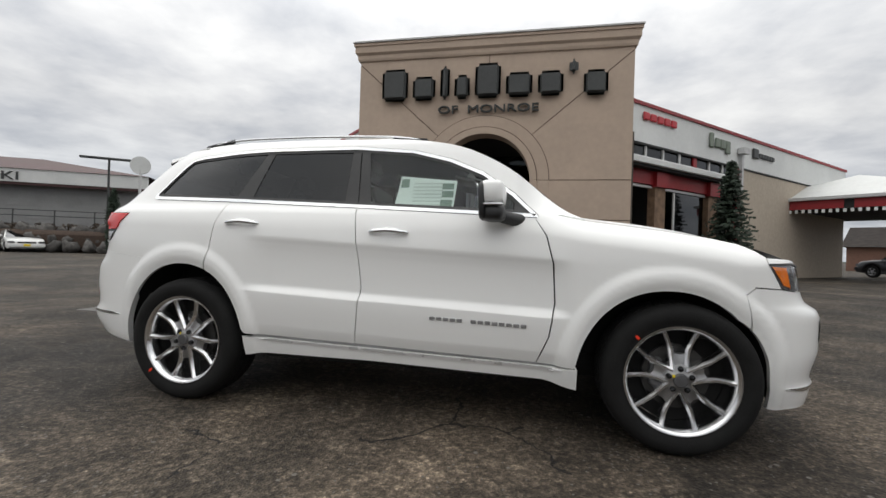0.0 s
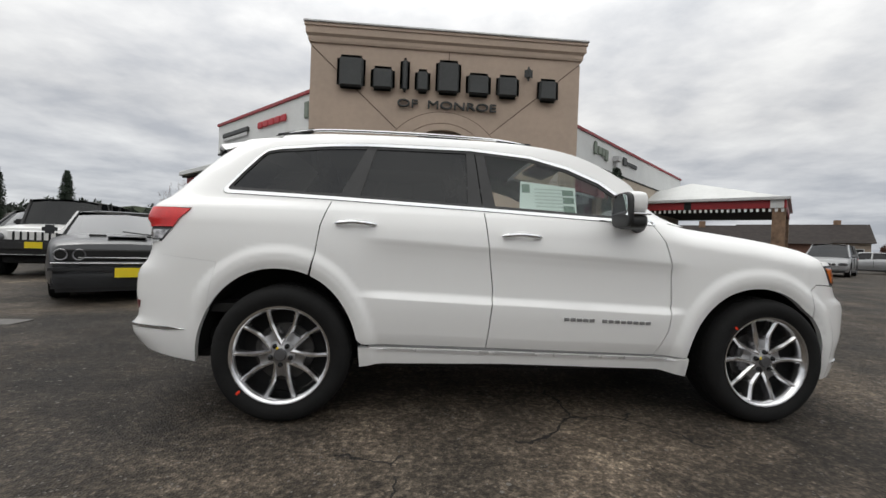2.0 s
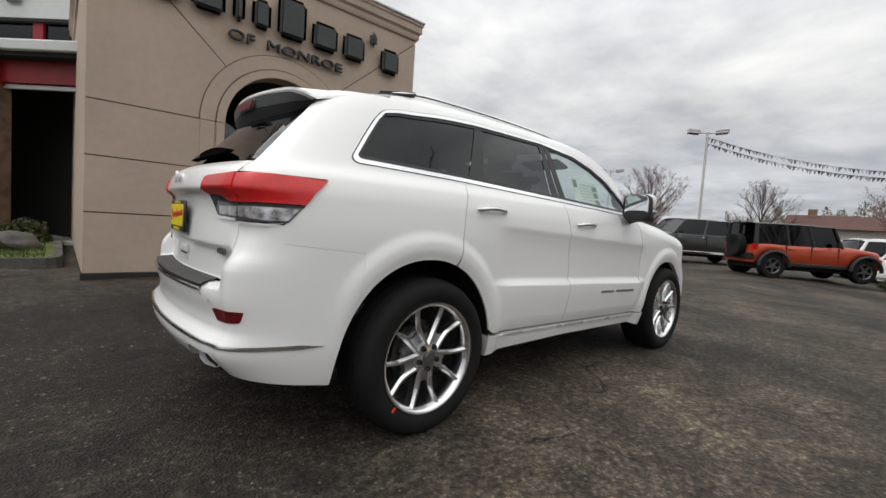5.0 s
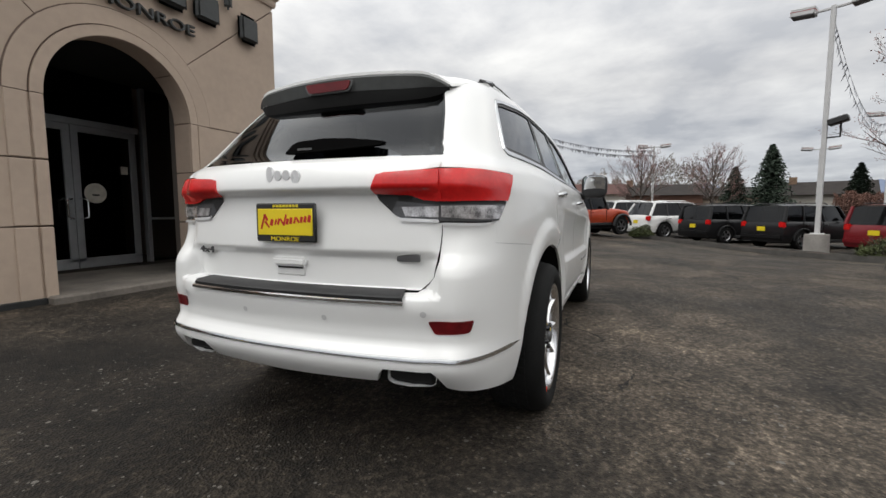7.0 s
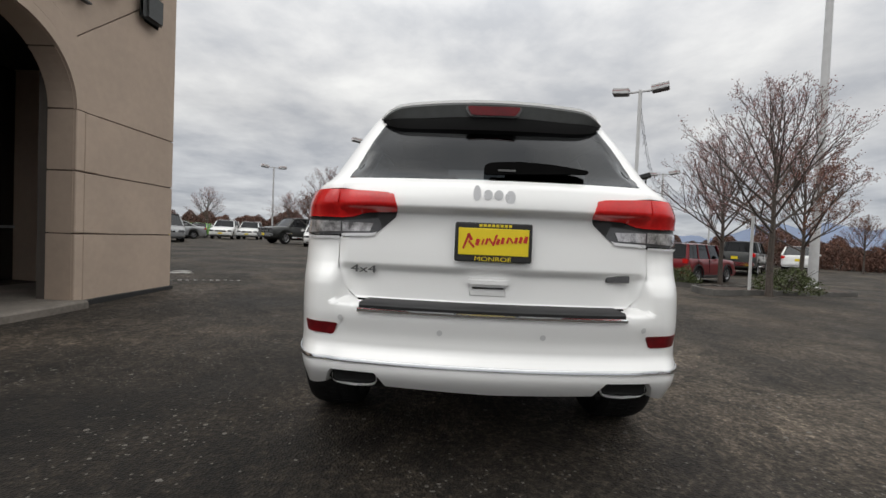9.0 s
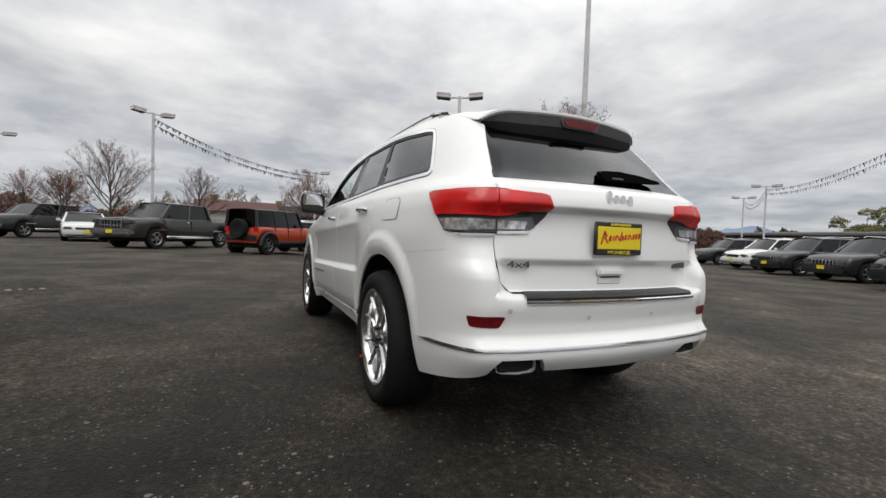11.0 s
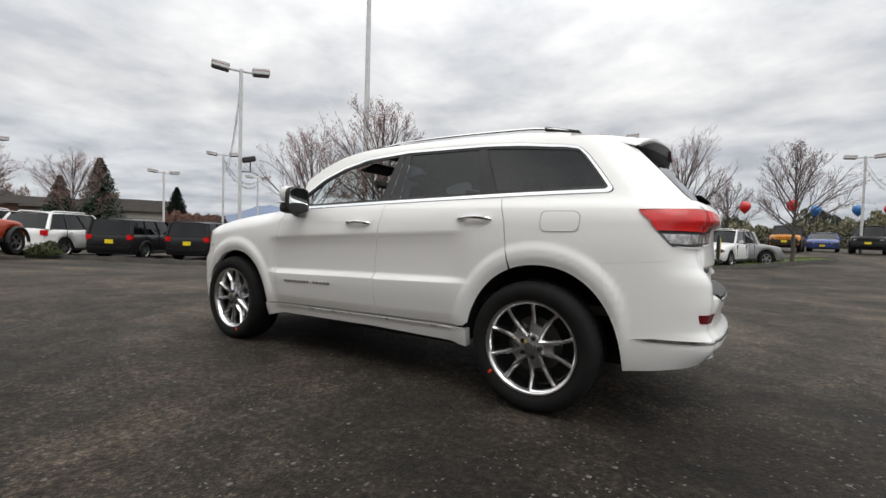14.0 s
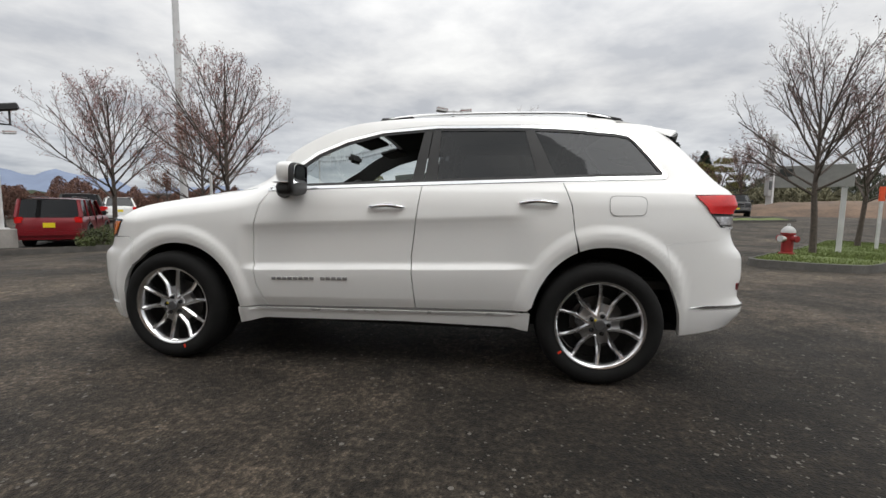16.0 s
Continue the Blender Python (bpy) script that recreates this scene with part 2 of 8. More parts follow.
def soften(poly, r=0.02, n=4):
    """Rounds the corners of a closed outline."""
    out, m = [], len(poly)
    for k in range(m):
        p, q, s = (Vector(poly[(k + d) % m]) for d in (-1, 0, 1))
        a, b = p - q, s - q
        ang = a.angle(b) if a.length > 1e-6 and b.length > 1e-6 else math.pi
        if ang > radians(165):
            out.append(tuple(q))
            continue
        c = min(r, a.length * 0.45, b.length * 0.45)
        p0, p1 = q + a.normalized() * c, q + b.normalized() * c
        for j in range(n + 1):
            t = j / n
            out.append(tuple(p0 * (1 - t) ** 2 + q * 2 * t * (1 - t) + p1 * t * t))
    return out


def dense(poly, step):
    out, m = [], len(poly)
    for k in range(m):
        a, b = Vector(poly[k]), Vector(poly[(k + 1) % m])
        n = max(1, int((b - a).length / step + 0.5))
        out += [tuple(a.lerp(b, j / n)) for j in range(n)]
    return out


def inside(x, y, poly):
    c, j = False, len(poly) - 1
    for i in range(len(poly)):
        (xi, yi), (xj, yj) = poly[i], poly[j]
        if (yi > y) != (yj > y) and x < (xj - xi) * (y - yi) / (yj - yi) + xi:
            c = not c
        j = i
    return c


def patch(outline, place, step=0.035, holes=(), rim=0.0, inward=None, vstep=None):
    """Fills a flat outline (u, v) with small triangles and lays it on the surface place(u, v); rim: depth of the turned-in edge."""
    if vstep:
        k = step / vstep
        return patch([(u, v * k) for u, v in outline], lambda u, v: place(u, v / k), step, [[(u, v * k) for u, v in h] for h in holes], rim, inward)
    loops = [dense(l, step) for l in (outline, *holes)]
    pts, edges = [], []
    for l in loops:
        s = len(pts)
        pts += l
        edges += [(s + k, s + (k + 1) % len(l)) for k in range(len(l))]
    us, vs = [p[0] for p in loops[0]], [p[1] for p in loops[0]]
    arr = np.array(pts)
    nu, nv = int((max(us) - min(us)) / step) + 1, int((max(vs) - min(vs)) / step) + 1
    for i in range(nu + 1):
        for j in range(nv + 1):
            u, v = min(us) + i * step, min(vs) + j * step
            if inside(u, v, outline) and not any(inside(u, v, h) for h in holes) and np.hypot(arr[:, 0] - u, arr[:, 1] - v).min() > step * 0.45:
                pts.append((u, v))
    vv, _, ff, *_ = delaunay_2d_cdt([Vector(p) for p in pts], edges, [], 0, 1e-5)
    bm = bmesh.new()
    lay = bm.verts.layers.float_vector.new("exact")
    verts = [bm.verts.new(place(p.x, p.y)) for p in vv]
    for p, v in zip(vv, verts):
        d = 0.004
        n = (place(p.x + d, p.y) - place(p.x - d, p.y)).cross(place(p.x, p.y + d) - place(p.x, p.y - d))
        v[lay] = n.normalized() if n.length > 1e-9 else (0, 0, 0)
    for f in ff:
        cu, cv = sum(vv[k].x for k in f) / len(f), sum(vv[k].y for k in f) / len(f)
        if inside(cu, cv, outline) and not any(inside(cu, cv, h) for h in holes):
            bm.faces.new([verts[k] for k in f])
    for v in [v for v in bm.verts if not v.link_faces]:
        bm.verts.remove(v)
    bmesh.ops.recalc_face_normals(bm, faces=bm.faces)
    if rim and inward:
        be = [e for e in bm.edges if e.is_boundary]
        r = bmesh.ops.extrude_edge_only(bm, edges=be)
        for g in r["geom"]:
            if isinstance(g, bmesh.types.BMVert):
                g.co += Vector(inward(g.co)) * rim
    return bm


def words(text, size, depth, material, m, parent=None, name="lettering", label=""):
    """Raised letters in the built-in font, as a mesh."""
    cu = bpy.data.curves.new(name, "FONT")
    cu.body, cu.size, cu.extrude, cu.align_x, cu.bevel_depth = text, size, depth / 2, "CENTER", 0.0
    tmp = bpy.data.objects.new("tmp", cu)
    me = bpy.data.meshes.new_from_object(tmp)
    bpy.data.objects.remove(tmp)
    bpy.data.curves.remove(cu)
    me.materials.append(material)
    ob = new(name, me)
    ob.matrix_basis = m
    if parent:
        ob.parent = parent
    if label:
        ob["label"] = label
    return ob

# ---- ground ----
EAST_FALL = curve([-26.0, -18.0, -10.0, -5.4, -3.2, -1.3, 0.84, 5.0], [-0.05, -0.16, -0.28, -0.29, -0.22, -0.155, -0.04, -0.05])


def ground_z(x, y):
    """The lot: level under the vehicle, a slight fall to the south, a rise of the road to the far south-west."""
    d = math.hypot(x, y)
    z = sstep(2.2, 7.0, d) * (0.03 + 0.018 * min(max(y, -14.0), 8.0))
    z *= 1 - sstep(-1.0, -4.0, x) * sstep(-1.0, 2.0, y)
    z += sstep(6.0, 13.0, x) * EAST_FALL(y)
    return z + 0.75 * sstep(14, 36, -y) * (1 - sstep(-8, 2, x))


def asphalt():
    m = bpy.data.materials.new("worn_asphalt")
    m.use_nodes = True
    nt = m.node_tree
    b = nt.nodes["Principled BSDF"]
    tc = nt.nodes.new("ShaderNodeTexCoord")

    def noise_node(scale, detail=6.0, rough=0.6, dist=0.0):
        n = nt.nodes.new("ShaderNodeTexNoise")
        n.inputs["Scale"].default_value, n.inputs["Detail"].default_value = scale, detail
        n.inputs["Roughness"].default_value, n.inputs["Distortion"].default_value = rough, dist
        nt.links.new(tc.outputs["Object"], n.inputs["Vector"])
        return n

    def ramp(src, stops):
        r = nt.nodes.new("ShaderNodeValToRGB")
        r.color_ramp.elements[0].position, r.color_ramp.elements[0].color = stops[0][0], (*stops[0][1], 1)
        r.color_ramp.elements[1].position, r.color_ramp.elements[1].color = stops[-1][0], (*stops[-1][1], 1)
        for p, c in stops[1:-1]:
            r.color_ramp.elements.new(p).color = (*c, 1)
        nt.links.new(src, r.inputs[0])
        return r.outputs[0]

    def mult(a, c, f=1.0):
        n = nt.nodes.new("ShaderNodeMix")
        n.data_type, n.blend_type = "RGBA", "MULTIPLY"
        n.inputs[0].default_value = f
        nt.links.new(a, n.inputs[6])
        nt.links.new(c, n.inputs[7])
        return n.outputs[2]

    def vor(scale, feature="F1", src=None):
        v = nt.nodes.new("ShaderNodeTexVoronoi")
        v.feature = feature
        v.inputs["Scale"].default_value = scale
        nt.links.new(src or tc.outputs["Object"], v.inputs["Vector"])
        return v

    def calc(op, x, y):
        n = nt.nodes.new("ShaderNodeMath")
        n.operation = op
        for k, s in enumerate((x, y)):
            if isinstance(s, (int, float)):
                n.inputs[k].default_value = s
            else:
                nt.links.new(s, n.inputs[k])
        return n.outputs[0]

    def bent(scale, amount):
        n = noise_node(scale, 4)
        s = nt.nodes.new("ShaderNodeVectorMath")
        s.operation = "SCALE"
        s.inputs["Scale"].default_value = amount
        nt.links.new(n.outputs["Color"], s.inputs[0])
        p = nt.nodes.new("ShaderNodeVectorMath")
        nt.links.new(tc.outputs["Object"], p.inputs[0])
        nt.links.new(s.outputs[0], p.inputs[1])
        return p.outputs[0]

    g3 = lambda v: (v, v * 0.985, v * 0.965)
    big = ramp(noise_node(0.55, 5, 0.55, 0.4).outputs[0], [(0.34, (0.019, 0.0170, 0.0150)), (0.46, (0.037, 0.0328, 0.0282)), (0.56, (0.057, 0.0495, 0.0418)), (0.68, (0.094, 0.0810, 0.0675))])
    mid = ramp(noise_node(3.2, 7, 0.72, 1.2).outputs[0], [(0.34, g3(0.42)), (0.46, g3(0.78)), (0.56, g3(1.12)), (0.70, g3(1.9))])
    fine = ramp(noise_node(26, 5, 0.7).outputs[0], [(0.34, g3(0.35)), (0.5, g3(0.95)), (0.66, g3(2.2))])
    vo = vor(85)
    grain = ramp(vo.outputs["Color"], [(0.1, g3(0.55)), (0.75, g3(1.1)), (0.93, g3(1.7)), (1.0, g3(3.0))])
    # pale chips that lie thicker in places
    chip = vor(62)
    sepc = nt.nodes.new("ShaderNodeSeparateColor")
    nt.links.new(chip.outputs["Color"], sepc.inputs[0])
    dens = ramp(noise_node(1.1, 4, 0.6).outputs[0], [(0.45, (0.0, 0.0, 0.0)), (0.68, (0.075, 0.075, 0.075))])
    is_chip = calc("GREATER_THAN", sepc.outputs[0], calc("SUBTRACT", 0.985, dens))
    is_chip = calc("MULTIPLY", is_chip, calc("LESS_THAN", chip.outputs["Distance"], 0.42))
    # a few larger pale pebbles, and dark drip stains
    peb = vor(24)
    sepp = nt.nodes.new("ShaderNodeSeparateColor")
    nt.links.new(peb.outputs["Color"], sepp.inputs[0])
    is_peb = calc("MULTIPLY", calc("GREATER_THAN", sepp.outputs[0], calc("SUBTRACT", 0.992, calc("MULTIPLY", dens, 0.5))), calc("LESS_THAN", peb.outputs["Distance"], 0.30))
    drip = ramp(vor(1.35, "F1", bent(4.0, 0.35)).outputs["Distance"], [(0.05, g3(0.55)), (0.16, g3(1.0))])
    blot = ramp(noise_node(0.9, 3, 0.5).outputs[0], [(0.50, g3(1.0)), (0.60, g3(0.0))])
    drip_mix = nt.nodes.new("ShaderNodeMix")
    drip_mix.data_type, drip_mix.blend_type = "RGBA", "LIGHTEN"
    drip_mix.inputs[0].default_value = 1.0
    nt.links.new(drip, drip_mix.inputs[6])
    nt.links.new(blot, drip_mix.inputs[7])
    # cracks: thin edges of large bent cells, broken up
    ed = vor(0.42, "DISTANCE_TO_EDGE", bent(1.6, 0.55))
    crack = calc("LESS_THAN", ed.outputs["Distance"], 0.0032)
    crack = calc("MULTIPLY", crack, calc("GREATER_THAN", noise_node(0.33, 3).outputs[0], 0.58))
    # a darker zone before the entrance that fades out with distance
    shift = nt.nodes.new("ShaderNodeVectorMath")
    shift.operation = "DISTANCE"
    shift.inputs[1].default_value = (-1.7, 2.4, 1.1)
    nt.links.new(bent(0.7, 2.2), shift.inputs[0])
    zone_tone = ramp(calc("DIVIDE", shift.outputs["Value"], 6.0), [(0.15, g3(0.29)), (0.26, g3(0.52)), (0.42, g3(1.0))])
    # a paler stretch along the south, palest in its middle
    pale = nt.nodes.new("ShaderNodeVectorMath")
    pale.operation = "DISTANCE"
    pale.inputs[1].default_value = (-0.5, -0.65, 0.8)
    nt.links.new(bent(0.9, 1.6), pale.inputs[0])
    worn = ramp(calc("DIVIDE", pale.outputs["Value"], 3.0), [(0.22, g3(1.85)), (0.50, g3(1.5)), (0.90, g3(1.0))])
    zone_tone = mult(zone_tone, worn)
    col = mult(mult(mult(mult(mult(big, mid), fine), grain), zone_tone), drip_mix.outputs[2])

    def lay(base, factor, c):
        n = nt.nodes.new("ShaderNodeMix")
        n.data_type = "RGBA"
        nt.links.new(factor, n.inputs[0])
        nt.links.new(base, n.inputs[6])
        n.inputs[7].default_value = (*c, 1)
        return n.outputs[2]

    col = lay(lay(lay(col, is_chip, (0.125, 0.115, 0.103)), is_peb, (0.15, 0.138, 0.124)), crack, (0.011, 0.010, 0.009))
    b.inputs["Specular IOR Level"].default_value = 0.28
    nt.links.new(col, b.inputs["Base Color"])
    rr = nt.nodes.new("ShaderNodeMapRange")
    rr.inputs["To Min"].default_value, rr.inputs["To Max"].default_value = 0.62, 0.92
    nt.links.new(noise_node(1.3, 5).outputs[0], rr.inputs[0])
    nt.links.new(rr.outputs[0], b.inputs["Roughness"])
    bp = nt.nodes.new("ShaderNodeBump")
    bp.inputs["Strength"].default_value, bp.inputs["Distance"].default_value = 0.9, 0.008
    nt.links.new(vo.outputs["Distance"], bp.inputs["Height"])
    nt.links.new(bp.outputs[0], b.inputs["Normal"])
    return m


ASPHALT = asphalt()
bm = bmesh.new()
rings = [0.001, 0.5, 1, 1.5, 2, 2.5, 3, 3.5, 4, 4.5, 5, 5.5, 6, 7, 8, 9, 10, 11, 12, 13, 14, 16, 18, 20, 23, 26, 30, 35, 40, 50, 100, 300, 1000, 3000]
N = 96
rows = [[bm.verts.new((r * math.cos(2 * math.pi * k / N), r * math.sin(2 * math.pi * k / N), ground_z(r * math.cos(2 * math.pi * k / N), r * math.sin(2 * math.pi * k / N)))) for k in range(N)] for r in rings]
for r0, r1 in zip(rows, rows[1:]):
    for k in range(N):
        bm.faces.new((r0[k], r0[(k + 1) % N], r1[(k + 1) % N], r1[k]))
bm.faces.new(rows[0])
tagged(part("ground", bm, ASPHALT), "dark worn asphalt lot with pale grit and stains", "ground", kind="structure")

# ---- the white sport utility vehicle ----
CAR = thing("white_suv", "glossy white four-door sport utility vehicle parked on asphalt", "car")
TR = 0.386
half_w = curve([0.26, 0.38, 0.50, 0.70, 0.95, 1.10, 1.20, 1.27, 1.34, 1.50, 1.63, 1.70, 1.74], [0.87, 0.908, 0.925, 0.928, 0.925, 0.912, 0.885, 0.835, 0.805, 0.745, 0.69, 0.64, 0.55])
rear_x = curve([0.26, 0.36, 0.49, 0.512, 0.572, 0.60, 0.70, 0.735, 0.752, 0.86, 0.897, 0.93, 1.06, 1.10, 1.13, 1.22, 1.26, 1.45, 1.62, 1.70, 1.74],
               [-2.30, -2.365, -2.446, -2.444, -2.410, -2.410, -2.428, -2.422, -2.345, -2.340, -2.362, -2.36, -2.35, -2.35, -2.388, -2.362, -2.305, -2.13, -1.97, -1.88, -1.82])
# beside the tailgate the bumper's shoulder reaches higher
corner_rear = curve([0.26, 0.36, 0.49, 0.512, 0.572, 0.60, 0.70, 0.80, 0.832, 0.90, 0.97, 1.06, 1.10, 1.13, 1.22, 1.26, 1.45, 1.62, 1.70, 1.74],
                    [-2.29, -2.355, -2.436, -2.434, -2.402, -2.402, -2.416, -2.412, -2.402, -2.355, -2.335, -2.34, -2.345, -2.366, -2.342, -2.295, -2.13, -1.97, -1.88, -1.82])
front_x = curve([0.22, 0.30, 0.36, 0.40, 0.55, 0.70, 0.745, 0.79, 0.85, 0.98, 1.03, 1.10], [2.27, 2.295, 2.295, 2.285, 2.325, 2.33, 2.31, 2.235, 2.205, 2.175, 2.15, 2.10])
hood_z = curve([0.70, 0.98, 1.36, 1.66, 1.82, 1.92, 2.05, 2.25], [1.245, 1.195, 1.15, 1.105, 1.068, 1.040, 1.012, 0.985])
belt = lambda x: 1.226 - 0.035 * x
door_detail = curve([0.40, 0.493, 0.500, 0.684, 0.690, 0.694, 0.732, 0.742, 0.80, 0.87, 0.93, 0.98, 1.012, 1.020, 1.10, 1.2], [-0.032, -0.007, -0.0055, 0.0125, 0.0125, 0.010, -0.019, -0.0205, -0.020, -0.0175, -0.0125, -0.003, 0.006, 0.007, 0.004, 0])
# the body lines all fall towards the nose, the higher the steeper: height amidships, fall per metre
LINES = ((0.20, 0.015), (0.4065, 0.0205), (0.493, 0.023), (0.688, 0.0305), (0.737, 0.030), (1.018, 0.0455), (1.226, 0.035), (1.8, 0.03))


def line_height(x, z):
    """The height that a point of the side has on the body lines amidships."""
    for (c0, s0), (c1, s1) in zip(LINES, LINES[1:]):
        z0, z1 = c0 - s0 * x, c1 - s1 * x
        if z <= z1:
            return c0 + (c1 - c0) * (z - z0) / (z1 - z0)
    return z
ARCH = {1: (1.400, 0.465, 0.545, 2.12), -1: (-1.485, 0.465, 0.580, 2.15)}
CORNER_A, CORNER_B, U0, U1, U2 = 0.28, 0.170, -2.0, -2.42, -3.12
F0, F1, F2 = 1.72, 2.2, 2.85


def arch_q(x, z, end):
    cx, ax, az, p = ARCH[end]
    return (abs((x - cx) / ax) ** p + abs(max(z - 0.29, 0) / az) ** p) ** (1 / p)


def arch_line(end, a0, a1, n=26, k=1.0):
    """Points on the wheel opening's edge between two angles (degrees, 0 ahead, 90 up)."""
    cx, ax, az, p = ARCH[end]
    out = []
    for j in range(n + 1):
        a = radians(a0 + (a1 - a0) * j / n)
        c, s = math.cos(a), math.sin(a)
        r = 1 / (abs(c / (ax * k)) ** p + abs(s / (az * k)) ** p) ** (1 / p)
        out.append((cx + r * c, 0.29 + r * s))
    return out


TAPER, BOW = 0.056, 0.068


def corner_x(z):
    """Where the rear corner begins on the side."""
    t = sstep(1.0, 1.25, z)
    return U0 * (1 - t) + (corner_rear(z) + BOW + CORNER_A) * t


@functools.lru_cache(maxsize=None)
def corner_fit(run):
    """Start angle and half-axes of the rear corner's ellipse, tangent to the tapering side."""
    t0 = 0.3
    for _ in range(40):
        ca, cb = run / (1 - math.sin(t0)), CORNER_B / math.cos(t0)
        t0 = 0.5 * t0 + 0.5 * math.atan((2 * TAPER / 0.80 + 0.0105) * ca / cb)
    return t0, run / (1 - math.sin(t0)), CORNER_B / math.cos(t0)


def skin(u, z, off=0.0):
    """The body's right side, corner and rear (u falls towards the rear's middle, and grows round the nose) as y < 0; off: outward."""
    w = half_w(z)
    if u > U0:
        x = u + (corner_x(z) - U0) * sstep(-1.15, U0, u)
        nose = u > F0
        x = min(x, F0)
        zz = line_height(x, z)
        mask = sstep(-1.10, -0.86, x) * (1 - sstep(0.80, 0.95, x))
        y = w + door_detail(zz) * mask - TAPER * (max(0.0, corner_x(z) + 0.80 - x) / 0.80) ** 2
        for end in (1, -1):
            q = arch_q(u, z, end)
            y += sstep(U0, U0 + 0.11, u) * (0.016 * (1 - sstep(1.13, 1.25, q)) - 0.016 * (1 - min(max((q - 1.0) / 0.095, 0.0), 1.0)) ** 1.6) * (1 - sstep(1.03, 1.08, z))
        if x > 0.6:
            d = max(0.0, z - (hood_z(max(x, 0.7)) - 0.13)) / 0.13
            y -= 0.10 * d * d * sstep(0.6, 1.0, x)
            y -= 0.045 * max(0, x - 1.1) ** 2
        y += 0.012 * math.cos(x * 0.9) - 0.012
        if nose:
            a = front_x(z) - F0
            th = min((u - F0) / (F2 - F0), 1.0) * math.pi / 2
            c, s = max(math.cos(th), 1e-6) ** 0.8, max(math.sin(th), 0.0) ** 0.8
            return Vector((F0 + (a + off) * s, -(y + off) * c, z))
        return Vector((x, -(y + off), z))
    w -= TAPER + 0.012 - 0.012 * math.cos(0.9 * corner_x(z))
    if u > U1:
        xr = corner_rear(z)
        t0, ca, cb = corner_fit(round(corner_x(z) - xr - BOW, 4))
        th = t0 + (U0 - u) / (U0 - U1) * (math.pi / 2 - t0)
        c, s = math.cos(th), math.sin(th)
        return Vector((xr + BOW + ca * (1 - s) - off * s, -(w - cb * (math.cos(t0) - c) + off * c), z))
    t = (U1 - u) / (U1 - U2)
    side = sstep(0.585, 0.665, (w - CORNER_B) * (1 - t))
    xr = rear_x(z) * (1 - side) + corner_rear(z) * side
    return Vector((xr + BOW * (1 - t) ** 2 - off, -(w - CORNER_B) * (1 - t), z))


def u_at(y, z):
    """u for a distance |y| from the middle on the rear and its corner."""
    a, b = U2, U0
    for _ in range(36):
        m = (a + b) / 2
        if -skin(m, z).y > y:
            b = m
        else:
            a = m
    return (a + b) / 2


def side_in(co):
    return (0, 1 if co.y < 0 else -1, 0)


def mirrored(bm):
    lay = bm.verts.layers.float_vector.get("exact")
    for v in bm.verts:
        v.co.y = -v.co.y
        if lay:
            n = v[lay]
            v[lay] = (n[0], -n[1], n[2])
    bmesh.ops.reverse_faces(bm, faces=bm.faces)
    return bm


def on_sides(name, outline, material, off=0.0, step=0.04, holes=(), rim=0.0, parent=CAR, label="", thick=0.0, vstep=None, shear=0.0):
    obs = []
    for s in (1, -1):
        bm = patch([(u, v + shear * u) for u, v in outline], lambda u, v: skin(u, v - shear * u, off), step, holes, rim, side_in, vstep)
        if thick:
            g = bmesh.ops.extrude_face_region(bm, geom=list(bm.faces))
            for v in g["geom"]:
                if isinstance(v, bmesh.types.BMVert):
                    v.co += Vector((0.0, thick, 0)) if v.co.y < 0 else Vector((0, -thick, 0))
        if s < 0:
            mirrored(bm)
        obs.append(part(name, bm, material, parent if not isinstance(parent, list) else parent[0 if s > 0 else 1], label, heart=(0, 0, 0.9)))
    return obs


# doors
A1 = arch_line(-1, 23, 72, 14)
front_door = on_sides("front_door", [(-0.292, 0.444), (0.74, 0.418), (0.80, 0.56), (0.828, 0.74), (0.815, 0.95), (0.775, 1.10), (0.715, belt(0.715) - 0.006), (-0.322, belt(-0.32) - 0.006), (-0.262, 0.78), (-0.275, 0.62)], PAINT, rim=0.03, step=0.03, vstep=0.0085, shear=0.035)
rear_door = on_sides("rear_door", [(-0.298, 0.444), (-0.281, 0.62), (-0.268, 0.78), (-0.328, belt(-0.328) - 0.006), (-1.215, belt(-1.215) - 0.006), (-1.262, 1.12), (-1.285, 0.95)] + A1[::-1] + [(-1.01, 0.456)], PAINT, rim=0.012, step=0.022, vstep=0.0085, shear=0.035)
# fender with the front wheel opening
FT = [(x, hood_z(x) - 0.004) for x in (0.98, 1.2, 1.4, 1.6, 1.72)]
on_sides("front_fender", [(0.747, 0.418), (0.807, 0.56), (0.836, 0.74), (0.823, 0.95), (0.783, 1.10), (0.722, 1.19), (0.74, 1.222), (0.86, 1.215)] + FT + [(1.80, 1.055), (1.865, 1.02), (1.862, 0.985), (1.955, 0.866), (1.78, 0.872), (1.735, 0.835)] + arch_line(1, 47, 172, 34) + [(0.95, 0.402)], PAINT, rim=0.035, step=0.018)
# body side with the window opening: quarter panel, rear pillar, roof rail and windscreen pillar
WIN = [(0.735, 1.196), (-0.33, 1.240), (-1.22, 1.272), (-1.845, 1.290), (-1.862, 1.315), (-1.80, 1.40), (-1.70, 1.53), (-1.635, 1.592), (-1.53, 1.612), (-1.03, 1.650), (-0.40, 1.654), (-0.02, 1.622), (0.22, 1.560), (0.42, 1.474), (0.60, 1.345), (0.735, 1.215)]
